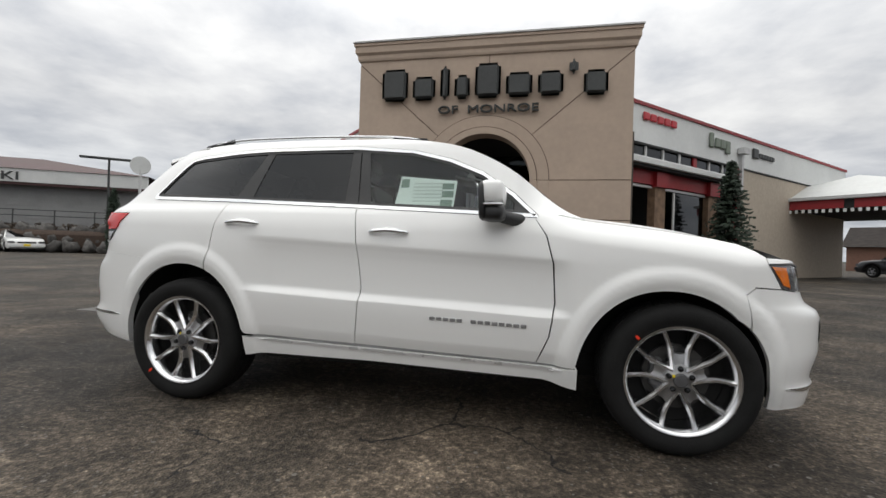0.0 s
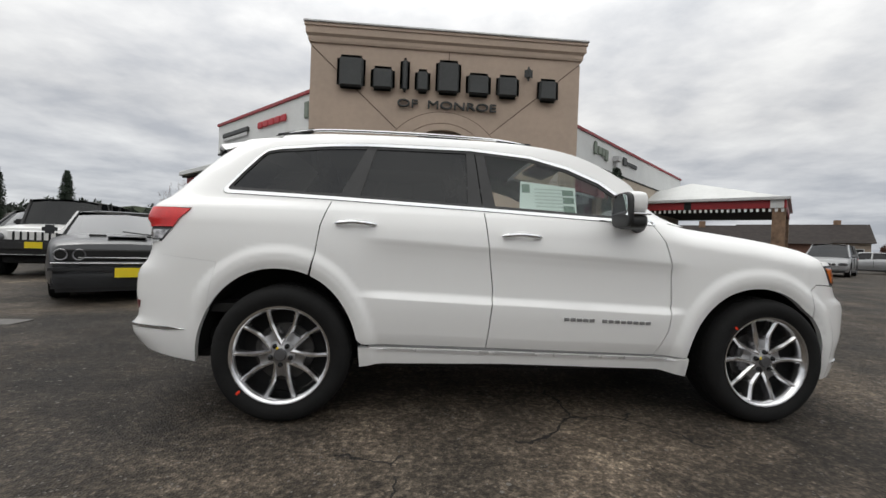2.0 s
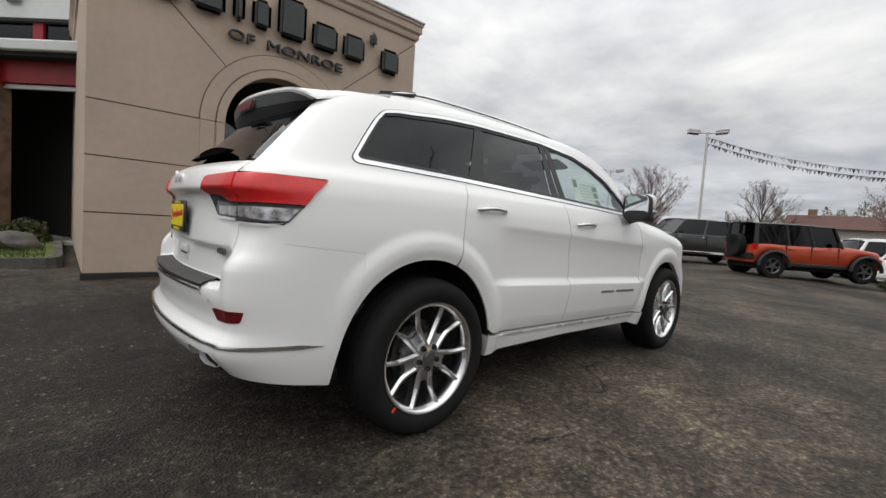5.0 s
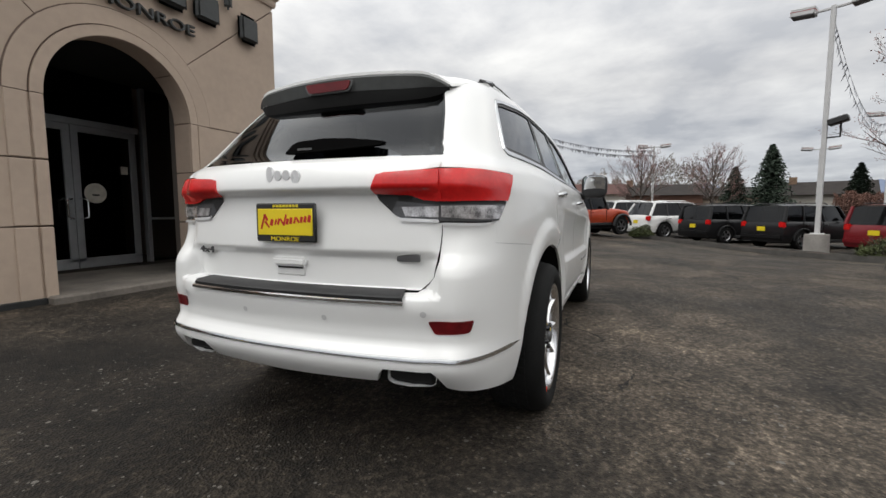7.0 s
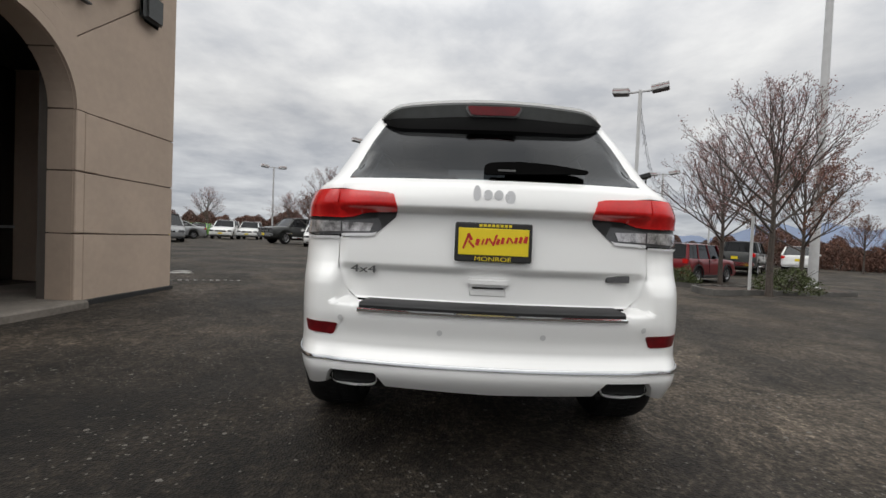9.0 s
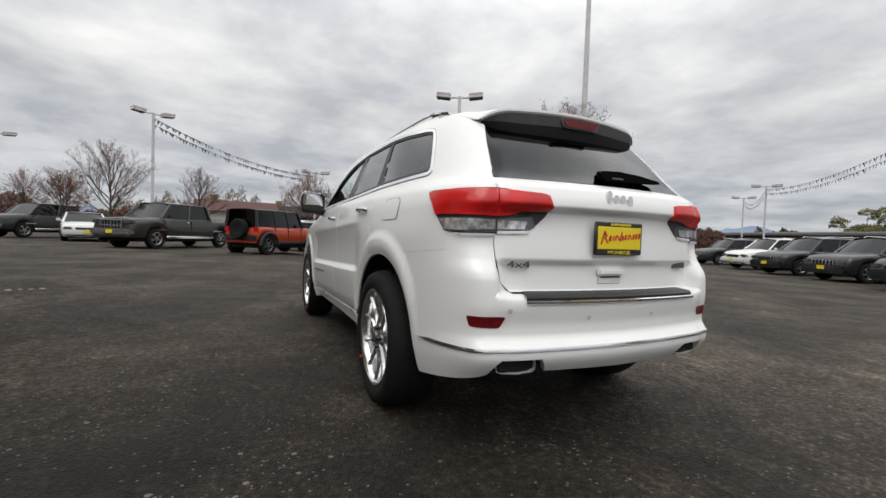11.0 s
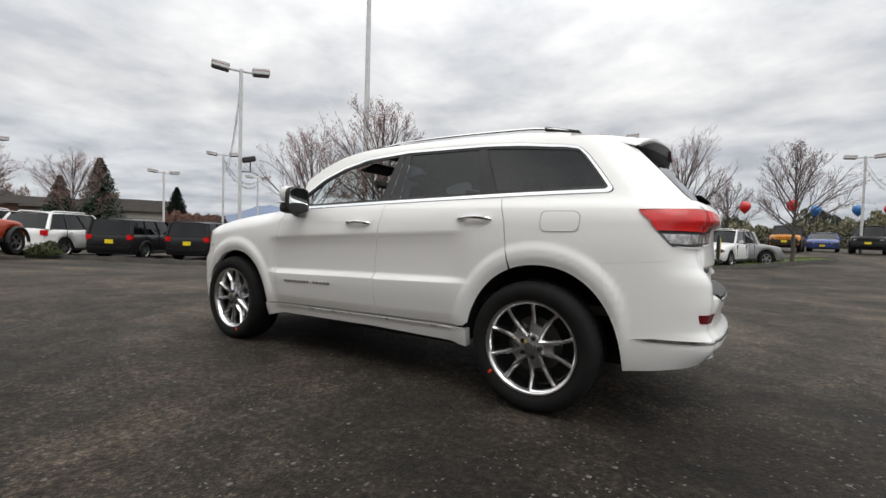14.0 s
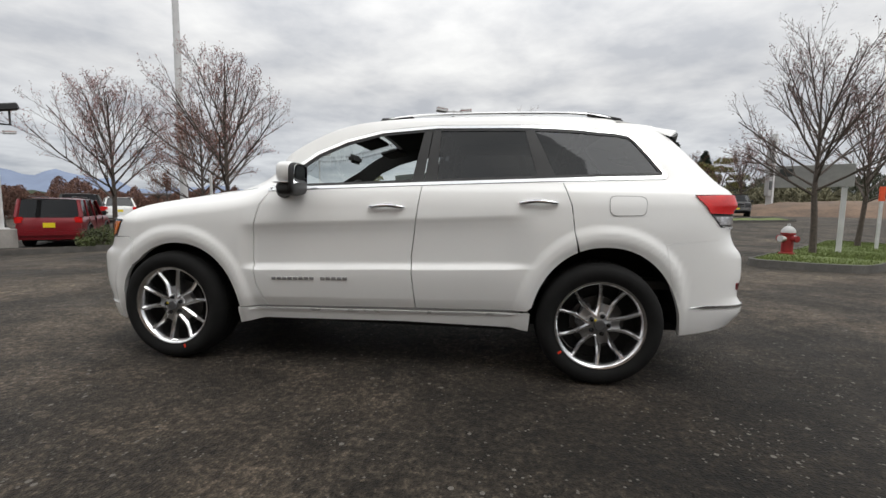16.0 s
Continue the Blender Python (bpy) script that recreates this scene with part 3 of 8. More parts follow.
ROOF_E = [(0.98, 1.205), (0.86, 1.275), (0.66, 1.425), (0.48, 1.545), (0.27, 1.64), (0.02, 1.690), (-0.35, 1.716), (-0.9, 1.725), (-1.4, 1.710), (-1.75, 1.688), (-1.93, 1.668)]
def u_of(x, z):
    """u whose place on the skin has this x."""
    a, b = U0, 2.0
    for _ in range(40):
        m = (a + b) / 2
        if skin(m, z).x > x:
            b = m
        else:
            a = m
    return (a + b) / 2


WIN = soften([(u_of(x, z), z) for x, z in WIN], 0.10, 4)
ROOF_E = [(u_of(x, z) if x < -1.0 else x, z) for x, z in ROOF_E]


def roof_edge(t):
    """A smooth run through the roof line's points."""
    k = min(max(int(t), 0), len(ROOF_E) - 2)
    f = min(max(t - k, 0.0), 1.0)
    p = [Vector(ROOF_E[min(max(k + j, 0), len(ROOF_E) - 1)]) for j in (-1, 0, 1, 2)]
    r = 0.5 * (2 * p[1] + (p[2] - p[0]) * f + (2 * p[0] - 5 * p[1] + 4 * p[2] - p[3]) * f * f + (3 * p[1] - p[0] - 3 * p[2] + p[3]) * f ** 3)
    return r.x, r.y


on_sides("body_side", [(0.735, 1.190), (0.86, 1.222)] + [roof_edge(k / 4) for k in range(41)] + [(u_at(0.47, 1.655), 1.655), (u_at(0.515, 1.58), 1.58), (u_at(0.566, 1.45), 1.45), (u_at(0.632, 1.255), 1.255), (u_at(0.636, 1.205), 1.203), (-1.992, 1.196), (-2.035, 1.15), (-2.1663, 1.0), (-2.1663, 0.9265), (-1.83, 0.8965)] + arch_line(-1, 140, 73.5, 22) + [(-1.291, 0.95), (-1.268, 1.12), (-1.221, 1.262), (-0.33, 1.232)], PAINT, holes=[WIN], rim=0.02, step=0.018)
# sill and arches
on_sides("sill_gap", [(0.93, 0.435), (-0.97, 0.465), (-0.97, 0.39), (0.93, 0.36)], mat("paint_seam", (0.35, 0.35, 0.35), 0.5, var=0.05), off=-0.016)
on_sides("sill", [(0.955, 0.396), (-1.030, 0.437), (-1.022, 0.318), (-0.93, 0.335), (-0.2, 0.343), (0.78, 0.322), (0.955, 0.282)], PAINT, off=0.006, rim=0.06)
on_sides("sill_strip", [(0.872, 0.384), (0.80, 0.3985), (-0.84, 0.432), (-0.925, 0.424), (-0.84, 0.4165), (0.80, 0.382)], BRIGHT, off=0.014, step=0.03, rim=0.012)
for e in (1, -1):
    lip = arch_line(e, 174, 2, 60) if e == 1 else arch_line(e, 172, 10, 60)
    for s in (1, -1):
        bm = bmesh.new()
        rows = []
        for x, z in lip:
            p = skin(x, z, 0.0)
            cx = ARCH[e][0]
            rows.append([bm.verts.new((cx + (p.x - cx) * g, s * q, 0.29 + (p.z - 0.29) * g)) for q, g in ((p.y + 0.004, 1.0), (p.y + 0.02, 1.012), (p.y + 0.06, 1.03), (-0.55, 1.03))])
        for r0, r1 in zip(rows, rows[1:]):
            for k in range(3):
                bm.faces.new((r0[k], r0[k + 1], r1[k + 1], r1[k]))
        part("wheel_well", bm, GAP, CAR)
        part("wheel_liner", boxm((ARCH[e][0], s * 0.545, 0.64), (1.15, 0.02, 0.72)), GAP, CAR, smooth=False)

# front bumper, lamps and grille
nose_low = on_sides("front_bumper", [(1.957, 0.860), (1.782, 0.866), (1.737, 0.829)] + arch_line(1, 46, -3, 24) + [(1.87, 0.262), (2.3, 0.250), (F2, 0.250), (F2, 0.842), (2.36, 0.842), (2.1, 0.850)], PAINT, rim=0.03, step=0.03, vstep=0.02)
hl = on_sides("headlight", [(1.867, 0.986), (1.962, 0.870), (2.05, 0.857), (2.30, 0.850), (2.36, 0.90), (2.34, 0.968), (2.10, 0.990)], CLEARLENS, off=0.003, rim=0.03, step=0.03)
on_sides("marker_lens", [(1.882, 0.975), (1.966, 0.884), (2.035, 0.872), (2.01, 0.972)], AMBER, off=0.007, step=0.02, parent=hl, rim=0.006)
on_sides("headlight_rim", [(1.862, 0.990), (2.10, 0.996), (2.34, 0.974), (2.34, 0.966), (2.10, 0.986), (1.868, 0.982)], BLACKP, off=0.008, step=0.03, parent=hl)
on_sides("bonnet_edge", [(1.868, 1.016), (1.868, 0.988), (2.10, 0.994), (2.36, 0.972), (F2, 0.975), (F2, 1.0), (2.3, 1.0), (2.1, 1.012)], PAINT, off=0.0, step=0.03)
on_sides("grille", [(2.365, 0.848), (F2, 0.848), (F2, 0.972), (2.345, 0.970)], BLACKP, off=-0.012)
for k in range(4):
    c = 2.44 + k * 0.113
    on_sides("grille_bar", soften([(c - 0.036, 0.862), (c + 0.036, 0.862), (c + 0.036, 0.958), (c - 0.036, 0.958)], 0.02), CHROME, off=0.0, step=0.03, rim=0.01)
on_sides("fog_light", soften([(2.27, 0.60), (2.36, 0.60), (2.36, 0.685), (2.27, 0.69)], 0.02), CLEARLENS, off=0.003, step=0.03, rim=0.01, parent=nose_low)
on_sides("fog_bezel", soften([(2.255, 0.588), (2.375, 0.588), (2.375, 0.697), (2.255, 0.702)], 0.02), BLACKP, off=0.001, step=0.03, parent=nose_low)
on_sides("lip_strip", [(1.95, 0.372), (2.1, 0.352), (2.4, 0.345), (F2, 0.345), (F2, 0.365), (2.4, 0.365), (2.1, 0.372)], CHROME, off=0.006, step=0.03, rim=0.01, parent=nose_low)

# bonnet: ruled between the wing edges with a crown
def bonnet(u, v):
    x = min(u, F0)
    e = -skin(x, hood_z(x) - 0.004).y
    if u > F0:
        e *= max(0.0, 1 - max(0.0, (u - F0) / (2.165 - F0)) ** 2.5) ** 0.4
    z = hood_z(u)
    return Vector((u, v * e, z - 0.004 + 0.055 * (1 - v * v) * (1 - 0.45 * sstep(1.6, 2.16, u)) + 0.012 * sstep(0.62, 0.55, abs(v)) * (1 - sstep(1.3, 2.0, u))))


part("bonnet", patch([(0.86, -0.995), (2.164, -0.995), (2.164, 0.995), (0.86, 0.995)], bonnet, 0.05), PAINT, CAR, heart=(1.5, 0, 0.5))


# roof, windscreen: ruled between the rail lines
def top_at(t, v):
    x, z = roof_edge(t)
    p = skin(x, z)
    bulge = 1 - v * v
    fwd = 0.11 * sstep(4.5, 1.0, t)
    back = 0.06 * sstep(8.5, 10, t)
    return Vector((p.x + (fwd - back) * bulge, p.y * -v, z + 0.045 * bulge * sstep(2.0, 5.0, t) * (1 - 0.55 * sstep(6.5, 9.5, t))))


part("roof", patch([(4.35, -1), (10, -1), (10, 1), (4.35, 1)], top_at, 0.12), PAINT, CAR)
ws = part("windscreen", patch([(0.1, -0.985), (4.35, -0.985), (4.35, 0.985), (0.1, 0.985)], top_at, 0.12), CLEAR, CAR, heart=(0, 0, 0.9))
ws.visible_shadow = False
part("cowl", boxm((0.93, 0, 1.165), (0.2, 1.5, 0.05), 0.02), BLACKP, CAR)

# side glass: three panes behind a thin bright surround
def grow(poly, d):
    c = Vector((sum(p[0] for p in poly) / len(poly), sum(p[1] for p in poly) / len(poly)))
    out, m = [], len(poly)
    for k in range(m):
        p, q, s = (Vector(poly[(k + j) % m]) for j in (-1, 0, 1))
        n = ((q - p).normalized() + (s - q).normalized())
        n = Vector((n.y, -n.x)).normalized()
        if n.dot(q - c) < 0:
            n = -n
        out.append(tuple(q + n * d))
    return out


SURR = grow(WIN, -0.004)
INNER = grow(WIN, -0.024)
INNER2 = grow(WIN, -0.042)
on_sides("window_surround", SURR, CHROME, off=0.006, step=0.03, holes=[INNER], rim=0.02)
on_sides("window_seal", grow(WIN, -0.022), BLACKP, off=0.0, step=0.03, holes=[INNER2], rim=0.02)


def clip(poly, x0, x1, lean0=0.0, lean1=0.0):
    """The piece of an outline between two leaning uprights (x at the belt, lean per metre of height)."""
    for x, lean, keep in ((x0, lean0, 1), (x1, lean1, -1)):
        out, m = [], len(poly)
        f = lambda p: keep * (p[0] - (x + lean * (p[1] - 1.25)))
        for k in range(m):
            a, b = poly[k], poly[(k + 1) % m]
            if f(a) >= 0:
                out.append(a)
            if (f(a) >= 0) != (f(b) >= 0):
                t = f(a) / (f(a) - f(b))
                out.append((a[0] + (b[0] - a[0]) * t, a[1] + (b[1] - a[1]) * t))
        poly = out
    return poly


for nm, x0, x1, l0, l1, g in (("quarter_window", -3, -1.20, 0, 0.45, TINT), ("rear_door_window", -1.07, -0.42, 0.26, -0.02, TINT), ("front_door_window", -0.245, 0.60, -0.18, -0.02, CLEAR)):
    for o in on_sides(nm, clip(INNER2, x0, x1, l0, l1), g, off=-0.006, step=0.05):
        o.visible_shadow = False
        if nm == "front_door_window" and o.data.vertices[0].co.y > 0:  # the driver's pane is wound down
            bpy.data.objects.remove(o)
on_sides("rear_door_pillar", clip(INNER2, -1.198, -1.072, 0.45, 0.26), BLACKP, off=-0.002, step=0.04)
on_sides("centre_pillar", clip(INNER2, -0.418, -0.330, -0.02, -0.12), BLACKP, off=-0.002, step=0.04)
on_sides("front_door_pillar", clip(INNER2, -0.324, -0.247, -0.12, -0.18), BLACKP, off=-0.002, step=0.04)
on_sides("mirror_sail", clip(INNER2, 0.602, 2, -0.02, 0), BLACKP, off=0.0, step=0.03)

# door handles
def handle(x, s):
    z = 1.105 - 0.038 * x
    h = []
    bm = bmesh.new()
    y = -skin(x, z).y
    n = 12
    pts = [(x - 0.115 + 0.23 * k / n, s * (y + 0.004 + 0.026 * math.sin(math.pi * k / n) ** 0.5), z - 0.012 + 0.012 * math.sin(math.pi * k / n)) for k in range(n + 1)]
    tube(bm, pts, [0.008] + [0.0135] * (n - 1) + [0.008], 10)
    for v in bm.verts:
        v.co.z = z + (v.co.z - z) * 0.95
    hd = part("door_handle", bm, CHROME, (front_door if x > -0.5 else rear_door)[0 if s < 0 else 1], "chrome pull handle")
    bm = bmesh.new()
    bmesh.ops.create_uvsphere(bm, u_segments=16, v_segments=8, radius=1, matrix=Matrix.Translation((x, s * (y - 0.004), z - 0.006)) @ Matrix.Diagonal((0.065, 0.006, 0.028, 1)))
    part("handle_cup", bm, PAINT, (front_door if x > -0.5 else rear_door)[0 if s < 0 else 1])


for s in (-1, 1):
    for x in (-1.065, -0.105):
        handle(x, s)

# model lettering on the doors as small raised shapes
for s in (-1, 1):
    for j in range(14):
        if j == 5:
            continue
        x = 0.157 + j * 0.0385
        z = 0.632 - 0.028 * x
        p = skin(x + 0.015, z)
        part("letter_block", boxm((x + 0.015, s * (-p.y + 0.003), z), (0.030, 0.005, 0.020), 0.002), mat("badge_chrome", (0.40, 0.40, 0.41), 0.3, metal=0.8, var=0.2, scale=40), front_door[0 if s < 0 else 1], smooth=False)

# fuel flap on the left
flap = patch(soften([(-1.49, 1.06), (-1.71, 1.065), (-1.70, 1.185), (-1.48, 1.185)], 0.04), lambda u, v: skin(u, v, 0.002), 0.04)
part("fuel_flap_seam", mirrored(flap), mat("paint_seam", (0.35, 0.35, 0.35), 0.5, var=0.05), CAR)
part("fuel_flap", mirrored(patch(soften([(-1.494, 1.064), (-1.706, 1.069), (-1.696, 1.181), (-1.484, 1.181)], 0.04), lambda u, v: skin(u, v, 0.0035), 0.04)), PAINT, CAR)

# mirrors
def rounded(c, r, e=0.45, n=28, cut=None):
    """A rounded-off box as a closed shell; cut: keep above (or below, if negative) this height."""
    bm = bmesh.new()
    bmesh.ops.create_uvsphere(bm, u_segments=n, v_segments=n // 2, radius=1)
    for v in bm.verts:
        v.co = Vector([math.copysign(abs(x) ** e, x) * k for x, k in zip(v.co, r)]) + Vector(c)
    return bm


MIRROR = mat("mirror_glass", (0.8, 0.82, 0.84), 0.03, metal=1.0, var=0.02)
for s in (-1, 1):
    bm = rounded((0.505, s * 1.015, 1.304), (0.064, 0.106, 0.064), 0.55)
    for v in bm.verts:
        f = (abs(v.co.y) - 0.90) / 0.22
        v.co.x -= 0.015 * f
        v.co.z += 0.010 * f - (0.020 if v.co.x > 0.55 else 0.0) * f
    mir = part("door_mirror", bm, PAINT, CAR, "white mirror cap over a black housing")
    part("mirror_skirt", rounded((0.503, s * 1.008, 1.208), (0.062, 0.104, 0.045), 0.6), BLACKP, mir)
    part("mirror_foot", tubem([(0.66, s * 0.84, 1.185), (0.60, s * 0.90, 1.185), (0.54, s * 0.97, 1.195)], [0.034, 0.036, 0.034], 12), BLACKP, mir)
    part("mirror_rim", rounded((0.446, s * 1.014, 1.270), (0.018, 0.112, 0.100), 0.5), BLACKP, mir)
    part("turn_lamp", rounded((0.505, s * 1.112, 1.246), (0.055, 0.012, 0.007), 0.6), CHROME, mir)
    bm = rounded((0.428, s * 1.014, 1.278), (0.003, 0.092, 0.082), 0.45)
    for v in bm.verts:
        v.co.x += 0.10 * (v.co.z - 1.278) * -1
    part("mirror_glass", bm, MIRROR, mir)

# roof rails
def roof_at(x, y):
    """Height of the roof sheet over (x, y), near the rail line."""
    a, b = 3.0, 10.0
    for _ in range(30):
        m = (a + b) / 2
        if skin(*roof_edge(m)).x > x:
            a = m
        else:
            b = m
    return top_at(a, y / -skin(*roof_edge(a)).y).z


for s in (-1, 1):
    pts = []
    for k in range(25):
        x = -1.60 + 1.62 * k / 24
        t = k / 24
        pts.append((x, s * 0.565, roof_at(x, 0.565) + 0.002 + 0.020 * min(1, 7 * t, 7 * (1 - t)) ** 0.6))
    rail = part("roof_rail", tubem(pts, 0.010, 8), CHROME, CAR, "satin roof rail with black feet")
    for x in (-1.50, -0.09):
        bm = boxm((0, 0, 0), (0.24, 0.030, 0.028), 0.010, seg=2)
        d = (roof_at(x + 0.1, 0.565) - roof_at(x - 0.1, 0.565)) / 0.2
        for v in bm.verts:
            v.co = Vector((x + v.co.x, s * 0.565 + v.co.y, roof_at(x, 0.565) + 0.008 + v.co.z + d * v.co.x))
        part("rail_foot", bm, BLACKP, rail)

# tail: bumper all across, tailgate, glass, lamps
def across(name, half, material, off=0.0, step=0.04, parent=CAR, rim=0.0, label="", vstep=None):
    """A piece that runs across the rear, mirrored at the middle from its half outline."""
    a = patch(half, lambda u, v: skin(u, v, off), step, vstep=vstep)
    b = mirrored(patch(half, lambda u, v: skin(u, v, off), step, vstep=vstep))
    me = bpy.data.meshes.new("half")
    b.to_mesh(me)
    a.from_mesh(me)
    bpy.data.meshes.remove(me)
    b.free()
    bmesh.ops.remove_doubles(a, verts=a.verts, dist=0.0005)
    if rim:
        be = [e for e in a.edges if e.is_boundary]
        g = bmesh.ops.extrude_edge_only(a, edges=be)
        for v in g["geom"]:
            if isinstance(v, bmesh.types.BMVert):
                if v.co.x < -2.12:
                    v.co.x += rim
                    v.co.y *= 1 - rim * 0.6
                else:
                    v.co.y -= math.copysign(rim, v.co.y)
    return part(name, a, material, parent, label, heart=(0, 0, 0.9))


bumper = across("rear_bumper", [(u_at(0.637, 0.99), 0.995), (-2.1672, 0.9985), (-2.1672, 0.9255), (-1.8315, 0.8955)] + arch_line(-1, 140.4, 174, 18) + [(-1.952, 0.322), (-2.03, 0.335), (u_at(0.74, 0.38), 0.375), (u_at(0.668, 0.40), 0.398), (u_at(0.648, 0.45), 0.450), (u_at(0.630, 0.468), 0.472), (u_at(0.452, 0.468), 0.472), (u_at(0.434, 0.45), 0.450), (u_at(0.41, 0.41), 0.410), (U2, 0.400), (U2, 0.736), (u_at(0.559, 0.75), 0.742), (u_at(0.614, 0.80), 0.80), (u_at(0.636, 0.86), 0.862)], PAINT, rim=0.04, step=0.028, vstep=0.016)
across("tailgate", [(U2, 0.748), (u_at(0.555, 0.75), 0.750), (u_at(0.610, 0.80), 0.80), (u_at(0.632, 0.9), 0.90), (u_at(0.634, 1.0), 1.0), (u_at(0.57, 1.01), 1.005), (u_at(0.49, 1.02), 1.015), (u_at(0.402, 1.10), 1.085), (u_at(0.394, 1.15), 1.125), (u_at(0.404, 1.185), 1.174), (u_at(0.628, 1.2), 1.202), (u_at(0.624, 1.25), 1.252), (U2, 1.252)], PAINT, rim=0.03, step=0.03, vstep=0.014)
gl = across("rear_glass", [(U2, 1.256), (u_at(0.622, 1.256), 1.256), (u_at(0.556, 1.45), 1.45), (u_at(0.505, 1.58), 1.58), (u_at(0.46, 1.655), 1.655), (U2, 1.665)], TINT, step=0.05, off=-0.004)
gl.visible_shadow = False
for s in (-1, 1):
    f = (lambda b: b) if s < 0 else mirrored
    sk = lambda off: (lambda u, v: skin(u, v, off))
    lamp = part("tail_light", f(patch([(-1.996, 1.190), (-2.012, 1.160), (-2.082, 1.084), (u_at(0.636, 1.09), 1.080), (u_at(0.636, 1.2), 1.197), (-2.2, 1.199)], sk(0.010), 0.022, rim=0.03, inward=side_in)), REDLENS, CAR, "red and clear wraparound tail light")
    part("clear_lens", f(patch([(-2.094, 1.070), (-2.150, 1.010), (-2.25, 1.006), (u_at(0.636, 1.0), 1.008), (u_at(0.636, 1.07), 1.068), (-2.2, 1.068)], sk(0.004), 0.02, rim=0.02, inward=side_in)), SMOKE, lamp)
    part("reflector_lens", f(patch([(-2.108, 1.064), (-2.150, 1.016), (-2.25, 1.014), (u_at(0.640, 1.02), 1.022), (u_at(0.640, 1.06), 1.064), (-2.2, 1.066)], sk(0.008), 0.02, rim=0.006, inward=side_in)), TAILCLEAR, lamp)
    part("lamp_shade", f(patch([(-2.084, 1.082), (-2.094, 1.068), (-2.2, 1.066), (u_at(0.636, 1.07), 1.066), (u_at(0.636, 1.09), 1.080), (-2.2, 1.080)], sk(0.003), 0.02, rim=0.01, inward=side_in)), BLACKP, lamp)
    lid = part("tailgate_light", f(patch([(u_at(0.628, 1.09), 1.080), (u_at(0.628, 1.2), 1.196), (u_at(0.43, 1.2), 1.186), (u_at(0.40, 1.2), 1.178), (u_at(0.384, 1.15), 1.125), (u_at(0.39, 1.12), 1.108), (u_at(0.52, 1.12), 1.102), (u_at(0.575, 1.1), 1.084)], sk(0.010), 0.022, rim=0.03, inward=lambda c: (1, 0, 0))), REDLENS, CAR, "red and clear inner tail light on the tailgate")
    part("clear_lens", f(patch([(u_at(0.628, 1.0), 1.006), (u_at(0.628, 1.07), 1.066), (u_at(0.47, 1.08), 1.082), (u_at(0.45, 1.04), 1.040), (u_at(0.49, 1.02), 1.014)], sk(0.004), 0.02, rim=0.02, inward=lambda c: (1, 0, 0))), SMOKE, lid)
    part("reflector_lens", f(patch([(u_at(0.626, 1.02), 1.022), (u_at(0.626, 1.06), 1.062), (u_at(0.49, 1.06), 1.060), (u_at(0.505, 1.02), 1.026)], sk(0.008), 0.02, rim=0.006, inward=lambda c: (1, 0, 0))), TAILCLEAR, lid)
    part("lamp_trim", f(patch([(u_at(0.628, 1.0), 1.014), (u_at(0.49, 1.0), 1.020), (u_at(0.475, 1.0), 1.026), (u_at(0.49, 1.0), 1.008), (u_at(0.628, 1.0), 1.002)], sk(0.009), 0.02)), BRIGHT, lid)
    part("lamp_shade", f(patch([(u_at(0.628, 1.07), 1.062), (u_at(0.628, 1.09), 1.080), (u_at(0.575, 1.1), 1.084), (u_at(0.52, 1.1), 1.102), (u_at(0.39, 1.12), 1.108), (u_at(0.40, 1.09), 1.085), (u_at(0.48, 1.02), 1.016), (u_at(0.455, 1.04), 1.045), (u_at(0.475, 1.08), 1.080)], sk(0.003), 0.02, rim=0.01, inward=lambda c: (1, 0, 0))), BLACKP, lid)
    part("lamp_trim", f(patch([(-2.16, 1.006), (-2.25, 1.001), (u_at(0.636, 1.0), 1.003), (u_at(0.636, 1.0), 0.993), (-2.25, 0.991)], sk(0.009), 0.02)), BRIGHT, lamp)
    part("fog_reflector", f(patch(soften([(u_at(0.612, 0.62), 0.652), (u_at(0.762, 0.65), 0.655), (u_at(0.750, 0.60), 0.610), (u_at(0.634, 0.6), 0.603)], 0.012), sk(0.004), 0.02, rim=0.01, inward=lambda c: (1, 0, 0))), REDDARK, bumper)
    part("bumper_strip", f(patch([(-1.992, 0.508), (-2.06, 0.520), (-2.4, 0.522), (U2, 0.523), (U2, 0.511), (-2.4, 0.509), (-2.05, 0.503)], sk(0.008), 0.03, rim=0.01, inward=lambda c: (1, 0, 0))), CHROME, bumper)
    # exhaust: a flat-oval bright tip in a dark recess
    bm = bmesh.new()
    ov = []
    for k in range(28):
        a = 2 * math.pi * k / 28
        c, q = math.cos(a), math.sin(a)
        ov.append((math.copysign(abs(c) ** 0.45, c), math.copysign(abs(q) ** 0.6, q)))
    rings = [[bm.verts.new((x + 0.03 * max(0.0, c * s), s * 0.541 + c * w, 0.434 + q * h)) for c, q in ov] for x, w, h in ((-2.25, 0.088, 0.026), (-2.362, 0.091, 0.029), (-2.368, 0.092, 0.030), (-2.364, 0.095, 0.033), (-2.15, 0.095, 0.033))]
    for r0, r1 in zip(rings, rings[1:]):
        for k in range(28):
            bm.faces.new((r0[k], r0[(k + 1) % 28], r1[(k + 1) % 28], r1[k]))
    tip = part("exhaust_tip", bm, BRIGHT, CAR, "flat oval chrome exhaust tip")
    bm = bmesh.new()
    bm.faces.new([bm.verts.new((-2.345 + 0.03 * max(0.0, c * s), s * 0.541 + c * 0.0915, 0.434 + q * 0.0295)) for c, q in ov])
    part("exhaust_bore", bm, GAP, tip)
